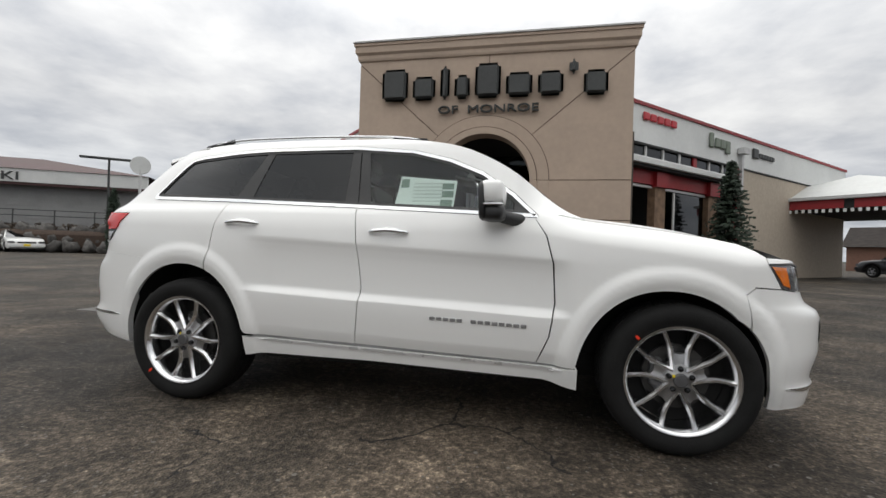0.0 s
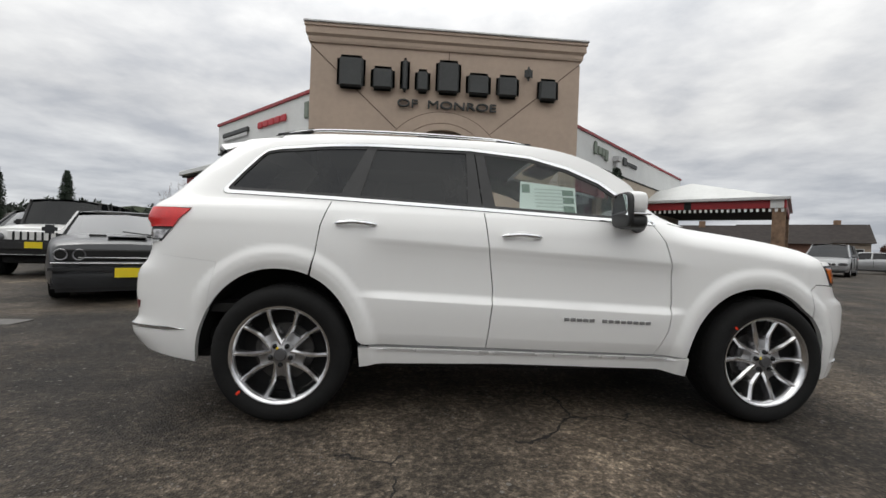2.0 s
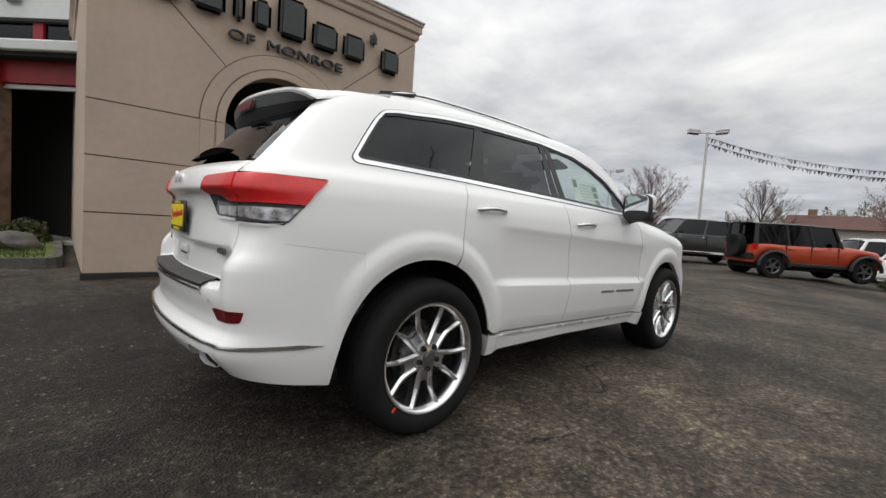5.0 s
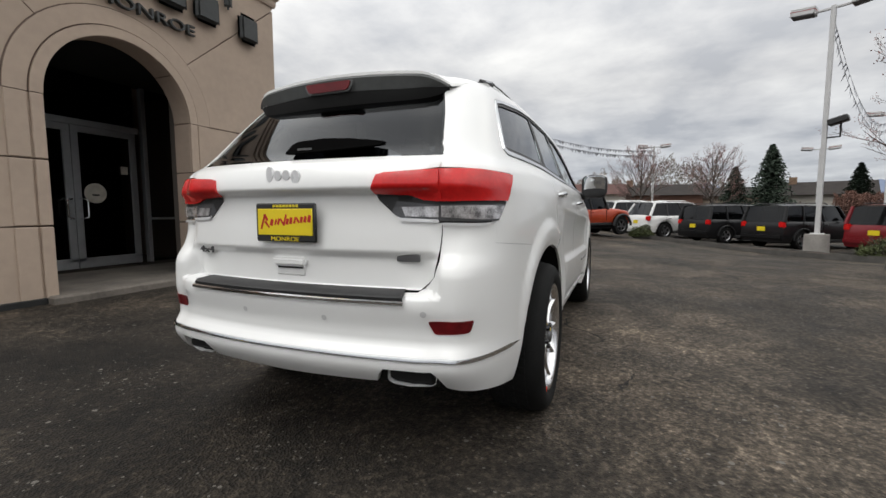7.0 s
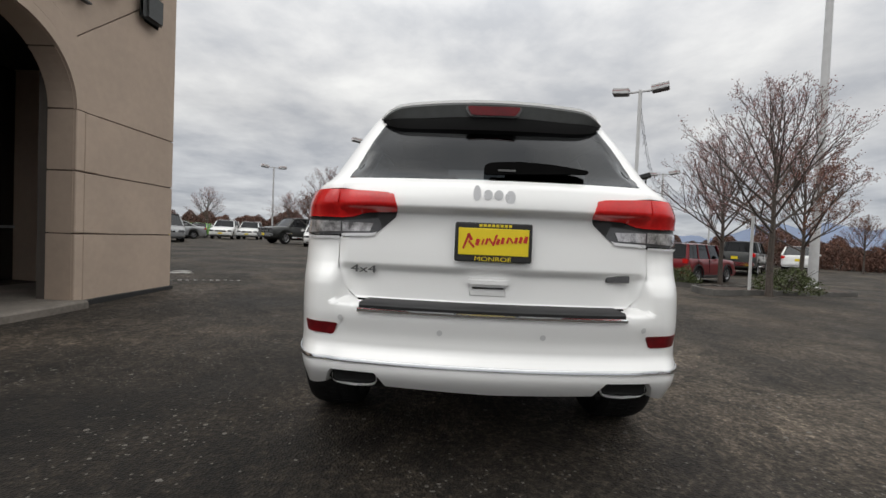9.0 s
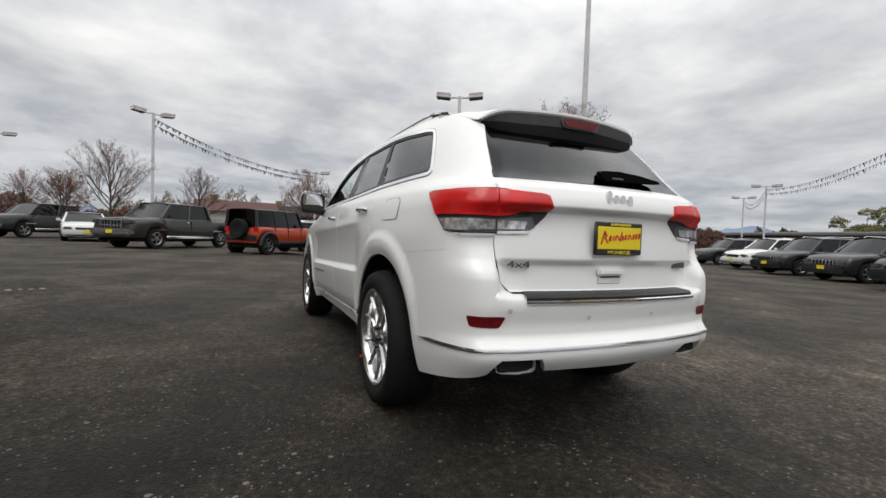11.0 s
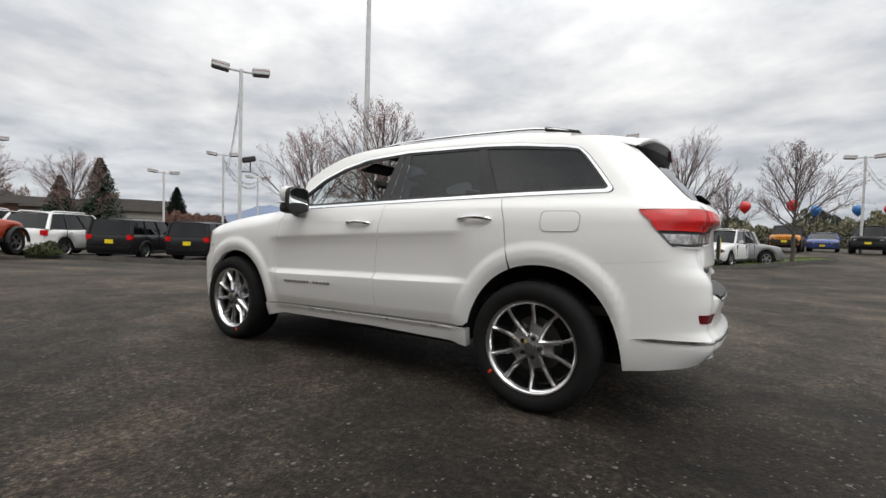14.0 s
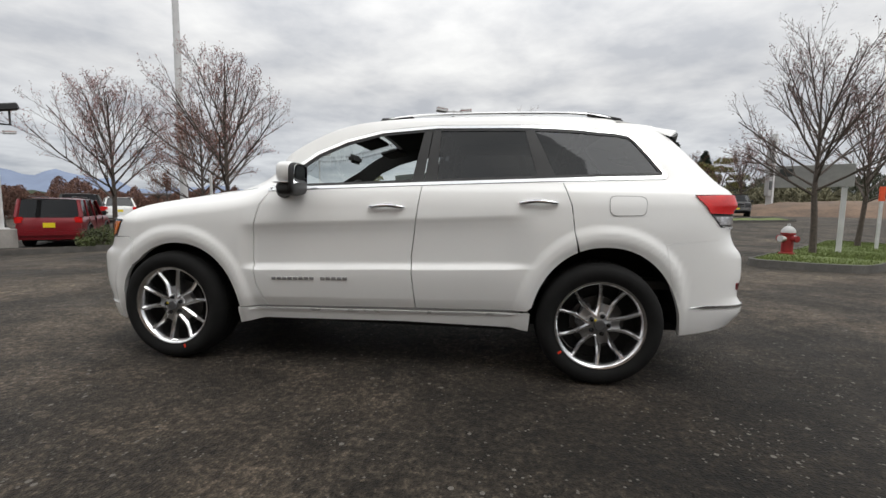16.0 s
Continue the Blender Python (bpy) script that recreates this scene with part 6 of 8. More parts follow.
KINDS = {
    # length, width, wheelbase, wheel radius, bumper x shift, profile of the lower body's top, cabin: belt, roof, windscreen foot/top, rear top/foot
    "suv": dict(L=4.65, W=1.90, WB=2.80, R=0.37, cl=0.25, top=[(-2.32, 0.98), (-2.25, 1.10), (0.75, 1.12), (1.2, 1.08), (2.0, 0.98), (2.25, 0.80), (2.32, 0.62)], belt=1.10, roof=1.74, ws=(0.95, 0.25), rr=(-1.85, -2.22), box=0.0),
    "boxy": dict(L=4.40, W=1.80, WB=2.63, R=0.35, cl=0.22, top=[(-2.2, 0.90), (-2.12, 1.06), (0.7, 1.06), (1.1, 1.03), (1.95, 0.97), (2.12, 0.85), (2.2, 0.60)], belt=1.05, roof=1.66, ws=(0.85, 0.42), rr=(-2.0, -2.15), box=1.0),
    "wrangler": dict(L=4.40, W=1.66, WB=2.95, R=0.41, cl=0.42, top=[(-2.05, 0.95), (-2.0, 1.14), (0.70, 1.15), (0.85, 1.16), (1.95, 1.06), (2.02, 0.98), (2.05, 0.70)], belt=1.14, roof=1.84, ws=(0.78, 0.50), rr=(-2.0, -2.02), box=1.0),
    "pickup": dict(L=5.90, W=2.0, WB=3.65, R=0.42, cl=0.40, top=[(-2.95, 1.0), (-2.90, 1.30), (-0.85, 1.29), (1.25, 1.27), (1.55, 1.27), (2.60, 1.20), (2.86, 1.14), (2.93, 1.06), (2.95, 0.72)], belt=1.26, roof=1.95, ws=(1.62, 0.98), rr=(-1.05, -1.18), box=0.4),
    "sedan": dict(L=4.85, W=1.86, WB=2.9, R=0.34, cl=0.18, top=[(-2.42, 0.80), (-2.36, 1.0), (-1.7, 1.05), (0.9, 0.95), (1.4, 0.92), (2.2, 0.80), (2.38, 0.62), (2.42, 0.48)], belt=0.96, roof=1.46, ws=(1.15, 0.25), rr=(-0.95, -1.75), box=0.0),
    "coupe": dict(L=5.02, W=1.92, WB=2.95, R=0.36, cl=0.17, top=[(-2.50, 0.85), (-2.42, 1.02), (-1.6, 1.03), (0.55, 0.99), (1.0, 0.98), (2.2, 0.90), (2.46, 0.82), (2.51, 0.55)], belt=0.98, roof=1.45, ws=(0.85, -0.05), rr=(-1.05, -1.85), box=0.0),
    "minivan": dict(L=5.1, W=1.95, WB=3.05, R=0.34, cl=0.2, top=[(-2.55, 0.9), (-2.48, 1.05), (1.0, 1.05), (1.5, 1.0), (2.25, 0.85), (2.48, 0.70), (2.55, 0.5)], belt=1.04, roof=1.75, ws=(1.55, 0.55), rr=(-2.2, -2.42), box=0.3),
}


def vehicle(kind, paint, label, category="car", flare=None, plate=True, seed=0):
    """A parked vehicle at the origin, nose to +x, with body, glass, wheels, lamps and trim."""
    K = KINDS[kind]
    t = thing("parked_" + {"suv": "suv", "boxy": "suv", "wrangler": "off_roader", "pickup": "pickup", "sedan": "sedan", "coupe": "coupe", "minivan": "minivan"}[kind], label, category, group="parked vehicles")
    L, W, WB, R = K["L"], K["W"] / 2, K["WB"], K["R"]
    topf = curve([p[0] for p in K["top"]], [p[1] for p in K["top"]])
    x0, x1 = K["top"][0][0], K["top"][-1][0]
    wx = (WB / 2, -WB / 2) if kind != "coupe" else (WB / 2 + 0.05, -WB / 2 + 0.05)
    bm = bmesh.new()
    rows = []
    n = 56
    round_end = 0.12 if K["box"] < 0.5 else 0.06
    for i in range(n + 1):
        x = x0 + (x1 - x0) * i / n
        e = min(x - x0, x1 - x)
        w = W * (1 - round_end * (1 - min(1, e / 0.5)) ** 2.0)
        zt = topf(x)
        zb = K["cl"] + 0.06
        for c in wx:
            rr = R + 0.07
            if abs(x - c) < rr:
                zb = max(zb, R + math.sqrt(rr * rr - (x - c) ** 2))
        zb = min(zb, zt - 0.06)
        h = zt - zb
        pts = [(w * 0.93, zb), (w * 0.985, zb + h * 0.18), (w, zb + h * 0.42), (w * 0.985, zb + h * 0.72), (w * 0.955, zt - min(0.06, h * 0.15)), (w * 0.90, zt - 0.012), (w * 0.55, zt + 0.02), (0.0, zt + 0.032)]
        rows.append([bm.verts.new((x, y, z)) for y, z in pts] + [bm.verts.new((x, -y, z)) for y, z in pts[-2::-1]])
    for r0, r1 in zip(rows, rows[1:]):
        for k in range(len(r0) - 1):
            bm.faces.new((r0[k], r0[k + 1], r1[k + 1], r1[k]))
    bm.faces.new(rows[0])
    bm.faces.new(rows[-1][::-1])
    body = part("body", bm, paint, t)
    part("underbody", boxm((0, 0, K["cl"] + 0.14), (L * 0.93, W * 1.72, 0.22), 0.04), GAP, t)
    part("wheel_liner", boxm((0, 0, R + 0.12), (L * 0.86, W * 1.55, 0.50), 0.05), GAP, t)
    # glasshouse
    zb, zr = K["belt"], K["roof"]
    f0, f1 = K["ws"]
    r1_, r0_ = K["rr"]
    tum = 0.80 if K["box"] < 0.5 else 0.90
    bm = bmesh.new()
    lv = []
    for q in (0, 0.33, 0.66, 1.0):
        z = zb - 0.04 + (zr - 0.05 - zb + 0.04) * q
        xf, xb, w = f0 + (f1 - f0) * q, r0_ + (r1_ - r0_) * q, W * 0.93 * (1 + (tum - 1) * q)
        bow = 0.10 if K["box"] < 0.5 else 0.04
        ring = []
        for y in (-1, -0.6, 0, 0.6, 1):
            ring.append(bm.verts.new((xf + bow * (1 - y * y), y * w * 0.96, z)))
        for s in (0.25, 0.5, 0.75):
            ring.append(bm.verts.new((xf + (xb - xf) * s, w, z)))
        for y in (1, 0.6, 0, -0.6, -1):
            ring.append(bm.verts.new((xb - bow * 0.6 * (1 - y * y), y * w * 0.96, z)))
        for s in (0.75, 0.5, 0.25):
            ring.append(bm.verts.new((xf + (xb - xf) * s, -w, z)))
        lv.append(ring)
    m = len(lv[0])
    for a, b in zip(lv, lv[1:]):
        for k in range(m):
            bm.faces.new((a[k], a[(k + 1) % m], b[(k + 1) % m], b[k]))
    glass = part("glass", bm, LOWGLASS, t)
    # roof and pillars
    bm = bmesh.new()
    rr0 = []
    for i in range(9):
        x = r1_ - 0.05 + (f1 + 0.08 - r1_ + 0.05) * i / 8
        bowz = 0.05 * (1 - (2 * i / 8 - 1) ** 2)
        rr0.append([bm.verts.new((x, y * W * 0.93 * tum, zr - 0.06 + bowz * 0.6 + 0.05 * (1 - abs(y) ** 4))) for y in (-1.02, -0.97, -0.6, 0, 0.6, 0.97, 1.02)])
    for a, b in zip(rr0, rr0[1:]):
        for k in range(6):
            bm.faces.new((a[k], a[k + 1], b[k + 1], b[k]))
    part("roof", bm, BLACKP if kind == "wrangler" else paint, t)
    posts = [(f0, f1, 0.0, paint), (r0_, r1_, 1.0, paint)]
    span = f0 - r0_
    mids = {"pickup": (0.52,), "coupe": (0.55,), "sedan": (0.48,), "boxy": (0.38, 0.70), "wrangler": (0.33, 0.62), "suv": (0.40, 0.70), "minivan": (0.36, 0.66)}[kind]
    for q in mids:
        posts.append((f0 - span * q, f1 + (r1_ - f1) * q, 0.5, BLACKP if kind in ("suv", "minivan") else paint))
    for xb_, xt_, e, pm in posts:
        for s in (-1, 1):
            wid = 0.045 if e != 1.0 else 0.07
            part("pillar", tubem([(xb_, s * W * 0.925, zb - 0.03), (xt_, s * W * 0.93 * tum, zr - 0.055)], [wid, wid * 0.8], 6), BLACKP if kind == "wrangler" else pm, t)
    # door seams, handles, mirrors, trim
    for s in (-1, 1):
        for q in (0.02,) + mids:
            xx = f0 - span * q - 0.1
            part("door_seam", boxm((xx, s * (W * 0.988), (zb + K["cl"]) / 2 + 0.1), (0.012, 0.03, (zb - K["cl"]) * 0.62)), GAP, t, smooth=False)
        for q in mids[:2]:
            part("door_handle", boxm((f0 - span * q + 0.05, s * (W * 0.99 + 0.012), zb - 0.14), (0.18, 0.03, 0.035), 0.01), CHROME if kind in ("suv", "pickup") else paint, t)
        part("door_mirror", boxm((f0 - 0.28, s * (W + 0.09), zb + 0.08), (0.12, 0.20, 0.15), 0.04, seg=2), BLACKP if kind in ("wrangler", "pickup", "boxy") else paint, t)
        part("sill", boxm((0, s * W * 0.955, K["cl"] + 0.07), (WB - 2 * R - 0.15, 0.08, 0.12), 0.02), BLACKP if kind != "pickup" else CHROME, t)
        for c in wx:
            if flare:
                pts = []
                for a in range(0, 181, 15):
                    pts.append((c + (R + 0.085) * math.cos(radians(a)), s * (W * 0.985 + (0.10 if kind == "wrangler" else 0.01)), R + (R + 0.085) * math.sin(radians(a)) * 0.98))
                part("wheel_flare", tubem(pts, 0.055 if kind == "wrangler" else 0.028, 6), flare, t)
    # wheels
    for c in wx:
        for s in (-1, 1):
            w = new("wheel")
            w.parent = t
            yo = s * (W * 0.97 if kind != "wrangler" else W * 1.05)
            bm = bmesh.new()
            spin(bm, [(R * 0.60, 0.0), (R * 0.78, 0.02), (R * 0.95, 0.01), (R, -0.03), (R, -0.20), (R * 0.9, -0.23), (R * 0.6, -0.22)], (0, 0, 0), "y", 28)
            part("tyre", bm, RUBBER, w)
            bm = bmesh.new()
            spin(bm, [(R * 0.53, -0.03), (R * 0.60, 0.004), (R * 0.62, 0.0)], (0, 0, 0), "y", 28)
            for k in range(5):
                a = 2 * math.pi * k / 5 + 0.3
                box(bm, (0, 0, 0), (R * 0.52, 0.03, R * 0.13), 0, Matrix.Rotation(a, 4, "Y") @ Matrix.Translation((R * 0.30, -0.02, 0)))
            spin(bm, [(0.0, 0.0), (R * 0.2, -0.005), (R * 0.22, -0.05)], (0, 0, 0), "y", 14)
            part("rim", bm, PARKED_RIM if kind not in ("wrangler",) else ALLOY_D, w, smooth=False)
            bm = bmesh.new()
            spin(bm, [(0.0, -0.09), (R * 0.62, -0.09)], (0, 0, 0), "y", 20)
            part("drum", bm, GAP, w)
            w.matrix_basis = Matrix.Translation((c, yo, R)) @ Matrix.Rotation(0 if s > 0 else math.pi, 4, "Z")
    # front
    zf = topf(x1 - 0.12)
    gx = x1 - 0.02
    fz = K["cl"] + 0.12
    if kind == "coupe":
        part("grille", boxm((x1 - 0.035, 0, 0.70), (0.10, W * 1.72, 0.17), 0.02), GAP, t, "black slot grille with four round lamps")
        for s in (-1, 1):
            for y in (0.56, 0.76):
                bm = bmesh.new()
                spin(bm, [(0.0, -0.01), (0.055, -0.01), (0.062, 0.015), (0.078, 0.02), (0.085, 0.0)], (x1 + 0.0, s * y, 0.705), "x", 20)
                part("headlight", bm, CLEARLENS, t)
        part("grille_bar", boxm((x1 + 0.012, 0, 0.665), (0.03, W * 1.2, 0.02), 0.004), CHROME, t)
        # bumper in black: the shade on the lower front put into its colour
        part("front_bumper", boxm((x1 - 0.06, 0, 0.50), (0.22, W * 1.86, 0.14), 0.05, seg=2), BLACKP, t)
        part("bumper_edge", boxm((x1 + 0.045, 0, 0.585), (0.02, W * 1.8, 0.022), 0.006), ALLOY, t)
        part("air_dam", boxm((x1 - 0.12, 0, 0.30), (0.24, W * 1.80, 0.26), 0.05, seg=2), BLACKP, t)
        for s in (-1, 1):
            part("bonnet_scoop", boxm((1.45, s * 0.38, topf(1.45) + 0.025), (0.42, 0.22, 0.035), 0.012), BLACKP, t)
            part("bonnet_stripe", boxm((1.75, s * 0.0, topf(1.75) + 0.034), (0.9, 0.50, 0.006), 0.002), car_paint("light_hood", (0.30, 0.31, 0.31), 0.4), t)
        part("wiper", tubem([(0.95, 0.5, 1.0), (0.8, -0.05, 1.06)], 0.012, 6), BLACKP, t)
    else:
        tall = {"wrangler": 0.30, "pickup": 0.38}.get(kind, 0.17)
        gm = part("grille", boxm((gx - 0.02, 0, zf - 0.05 - tall / 2), (0.08, W * (0.95 if kind != "wrangler" else 1.2), tall), 0.02), GAP if kind != "wrangler" else paint, t)
        for k in range(7):
            part("grille_bar", boxm((gx + 0.024, (k - 3) * W * 0.15, zf - 0.05 - tall / 2), (0.02, W * 0.045, tall * 0.85), 0.004), {"wrangler": GAP, "pickup": ALLOY_D}.get(kind, CHROME), gm, smooth=False)
        if kind == "pickup":
            for name, c, d in (("grille_cross", (gx + 0.036, 0, zf - 0.05 - tall / 2), (0.02, W * 1.0, 0.05)), ("grille_cross", (gx + 0.036, 0, zf - 0.05 - tall / 2), (0.018, 0.06, tall)), ("grille_frame", (gx + 0.03, 0, zf - 0.035), (0.04, W * 1.06, 0.05)), ("grille_frame", (gx + 0.03, 0, zf - 0.07 - tall), (0.04, W * 1.0, 0.05)), ("grille_frame", (gx + 0.03, W * 0.51, zf - 0.05 - tall / 2), (0.04, 0.05, tall)), ("grille_frame", (gx + 0.03, -W * 0.51, zf - 0.05 - tall / 2), (0.04, 0.05, tall))):
                part(name, boxm(c, d, 0.01), TRUCK_CHROME, gm, smooth=False)
        for s in (-1, 1):
            if kind == "wrangler":
                bm = bmesh.new()
                spin(bm, [(0.0, 0.02), (0.07, 0.015), (0.09, 0.0)], (gx + 0.02, s * W * 0.74, zf - 0.2), "x", 16)
                part("headlight", bm, CLEARLENS, t)
            else:
                part("headlight", boxm((gx - 0.10, s * W * 0.76, zf - 0.10), (0.26, W * 0.36, 0.15), 0.04, seg=2), CLEARLENS, t)
        part("front_bumper", boxm((x1 - 0.05, 0, fz + 0.14), (0.26, W * 1.9, 0.26), 0.06, seg=2), {"pickup": TRUCK_CHROME, "wrangler": BLACKP}.get(kind, paint), t)
        part("air_dam", boxm((x1 - 0.10, 0, fz), (0.22, W * 1.75, 0.14), 0.03), BLACKP, t)
    # rear
    zq = topf(x0 + 0.1)
    for s in (-1, 1):
        part("tail_light", boxm((x0 + 0.05, s * W * 0.84, zq - 0.14), (0.14, W * 0.24, 0.22 if kind != "sedan" else 0.14), 0.03, seg=2), REDLENS, t)
    part("rear_bumper", boxm((x0 + 0.05, 0, fz + 0.14), (0.24, W * 1.88, 0.22), 0.05, seg=2), {"pickup": CHROME, "wrangler": BLACKP, "boxy": paint}.get(kind, paint), t)
    if plate:
        part("plate", boxm((x0 - 0.012, 0, zq - 0.30), (0.015, 0.31, 0.16)), YEL, t, smooth=False)
        part("plate", boxm((x1 + (0.075 if kind != "coupe" else 0.06), 0.0, fz + 0.16), (0.015, 0.31, 0.14)), YEL, t, smooth=False)
    if kind == "wrangler":
        bm = bmesh.new()
        spin(bm, [(0.16, 0.10), (0.20, 0.12), (0.37, 0.12), (0.40, 0.06), (0.40, -0.10)], (x0 - 0.12, 0.0, 1.02), "x", 28)
        spin(bm, [(0.0, 0.08), (0.16, 0.10)], (x0 - 0.12, 0.0, 1.02), "x", 28)
        for v in bm.verts:
            v.co.x = 2 * (x0 - 0.12) - v.co.x
        part("spare_wheel", bm, RUBBER, t)
    if kind == "pickup":
        part("bed_well", boxm((-1.92, 0, 1.20), (1.85, W * 1.62, 0.24)), GAP, t)
        part("side_strip", boxm((0.0, W * 0.985, 0.78), (3.6, 0.02, 0.05)), CHROME, t)
        part("side_strip", boxm((0.0, -W * 0.985, 0.78), (3.6, 0.02, 0.05)), CHROME, t)
    if kind in ("suv", "boxy"):
        for s in (-1, 1):
            part("roof_rail", tubem([(r1_ + 0.15, s * W * 0.62, zr + 0.0), (r1_ + 0.25, s * W * 0.62, zr + 0.055), (f1 - 0.35, s * W * 0.62, zr + 0.055), (f1 - 0.25, s * W * 0.62, zr + 0.0)], 0.018, 6), CHROME if kind == "suv" else BLACKP, t)
    return t


def put(t, x, y, hx, hy, z=None):
    """Stands a vehicle with its middle at x, y and its nose along (hx, hy)."""
    t.matrix_basis = Matrix.Translation((x, y, ground_z(x, y) if z is None else z)) @ Matrix.Rotation(math.atan2(hy, hx), 4, "Z")
    return t


def rear_at(t, x, y, hx, hy, wb):
    """The same from the middle between its rear wheels."""
    k = math.hypot(hx, hy)
    return put(t, x + hx / k * wb / 2, y + hy / k * wb / 2, hx, hy)


HX, HY = 0.58, -0.81
GREYM = car_paint("dark_grey", (0.045, 0.047, 0.045), 0.35)
WHITEC = car_paint("white", (0.74, 0.74, 0.73))
BLACKC = car_paint("black", (0.012, 0.012, 0.013))
CHARC = car_paint("charcoal", (0.028, 0.029, 0.033), 0.35)
ORANGE = car_paint("copper_orange", (0.42, 0.055, 0.018), 0.2)
REDC = car_paint("deep_red", (0.20, 0.010, 0.016), 0.25)
SILVER = car_paint("silver", (0.32, 0.325, 0.33), 0.5)

ram = put(vehicle("pickup", GREYM, "dark grey crew cab pickup with chrome bumpers, parked", "truck"), 18.86, 4.5, -0.80, 0.60)
put(copy_thing(ram, ram.matrix_basis), 28.6, 12.0, -0.80, 0.60)
put(vehicle("sedan", WHITEC, "white sedan parked behind the pickups"), 24.4, 9.2, -0.95, -0.30)
rear_at(vehicle("wrangler", ORANGE, "copper orange off-roader with a black soft top", flare=BLACKP), 15.3, 1.33, 0.72, -0.69, 2.95)
wsuv = rear_at(vehicle("suv", WHITEC, "white sport utility vehicle parked tail out"), 19.7, -2.73, HX, HY, 2.80)
rear_at(copy_thing(wsuv, wsuv.matrix_basis), 22.2, -1.0, HX, HY, 2.80)
bsuv = rear_at(vehicle("boxy", BLACKC, "black boxy sport utility vehicle parked tail out", flare=BLACKP), 18.27, -4.94, HX, HY, 2.63)
rear_at(copy_thing(bsuv, bsuv.matrix_basis), 16.44, -6.96, HX, HY, 2.63)
rear_at(vehicle("boxy", REDC, "dark red boxy sport utility vehicle parked tail out", flare=BLACKP), 14.55, -9.45, HX, HY, 2.63)
put(copy_thing(ram, ram.matrix_basis), 22.5, -17.5, 0.75, -0.66)
rear_at(copy_thing(wsuv, wsuv.matrix_basis), 26.5, -24.0, 0.75, -0.66, 2.8)
# the row facing the lot on the south
gc = vehicle("suv", CHARC, "charcoal sport utility vehicle parked nose out", flare=None)
RX, RY = 0.36, 0.93
put(gc, 1.15, -18.5, RX, RY)
for x, y in ((4.1, -20.9), (7.0, -22.6), (14.4, -28.6)):
    put(copy_thing(gc, gc.matrix_basis), x, y, RX, RY)
put(copy_thing(wsuv, wsuv.matrix_basis), 10.3, -25.6, RX, RY)
put(copy_thing(wsuv, wsuv.matrix_basis), -3.0, -21.8, RX, RY)
put(copy_thing(gc, gc.matrix_basis), 24.0, -44.0, 0.3, 0.95)
put(vehicle("suv", SILVER, "silver sport utility vehicle parked side on"), -3.2, -22.6, -0.86, -0.52)
put(vehicle("wrangler", car_paint("yellow", (0.60, 0.22, 0.01)), "yellow off-roader parked far across the lot", flare=BLACKP), -7.2, -35.0, 0.2, 0.98)
put(vehicle("pickup", car_paint("maroon", (0.16, 0.010, 0.014)), "maroon crew cab pickup parked far across the lot", "truck", flare=SILVER), -15.2, -36.4, 0.95, 0.3)
put(vehicle("wrangler", BLACKC, "black off-roader parked nose out far across the lot", flare=BLACKP), -11.5, -35.4, 0.25, 0.97)
put(vehicle("pickup", BLACKC, "black pickup parked far across the lot", "truck"), -21.8, -38.4, 0.4, 0.9)
put(vehicle("sedan", car_paint("blue", (0.02, 0.05, 0.22)), "blue car parked far across the lot"), -10.0, -39.7, 0.2, 0.98)
# by the showroom
put(vehicle("coupe", car_paint("gunmetal", (0.055, 0.057, 0.060), 0.5), "gunmetal coupe with bonnet scoops, parked nose out"), -6.3, 5.55, 0.54, -0.84)
put(vehicle("wrangler", WHITEC, "white off-roader with a black roof, parked nose out", flare=BLACKP), -9.6, 8.8, 0.30, -0.95)
put(copy_thing(gc, gc.matrix_basis), -14.0, 13.4, 0.05, -1.0)
put(vehicle("sedan", WHITEC, "white sedan parked by the rock wall"), -33.0, 19.3, 0.9, -0.43)
put(vehicle("minivan", SILVER, "silver minivan parked by the canopy"), 22.9, 18.7, -0.80, -0.60)
put(vehicle("sedan", SILVER, "silver sedan parked side on behind the minivan"), 30.4, 23.4, -0.75, 0.66)
put(vehicle("sedan", car_paint("lime", (0.14, 0.42, 0.03)), "lime green car parked in the far row"), 38.6, 25.9, -0.95, -0.3)
put(copy_thing(wsuv, wsuv.matrix_basis), 35.4, 21.5, -0.95, -0.3)
put(copy_thing(wsuv, wsuv.matrix_basis), 38.4, 20.6, -0.95, -0.3)
put(copy_thing(gc, gc.matrix_basis), 22.5, 26.5, -0.4, 0.9)

# ---- islands, kerbs, planting ----
KERB = mat("worn_kerb", (0.085, 0.080, 0.073), 0.9, var=0.3, scale=3, bump=0.3, bscale=50)
SOIL = mat("bark_mulch", (0.055, 0.036, 0.026), 0.95, var=0.4, scale=14, bump=0.6, bscale=60)
GRASSM = mat("lawn_green", (0.095, 0.125, 0.030), 0.9, var=0.35, scale=6, random_by=0.0)
BARK = mat("grey_brown_bark", (0.075, 0.060, 0.050), 0.9, var=0.35, scale=14, bump=0.5, bscale=60)
TWIG = mat("reddish_twig", (0.125, 0.080, 0.070), 0.9, var=0.3, scale=4)
BUD = mat("pink_bud", (0.30, 0.17, 0.16), 0.8, var=0.35, scale=3)
RUST = mat("rusty_leaf", (0.17, 0.060, 0.025), 0.8, var=0.35, scale=3)
LEAFG = mat("shrub_green", (0.060, 0.075, 0.022), 0.7, var=0.4, scale=3)
FIR = mat("fir_green", (0.018, 0.032, 0.018), 0.8, var=0.4, scale=3)


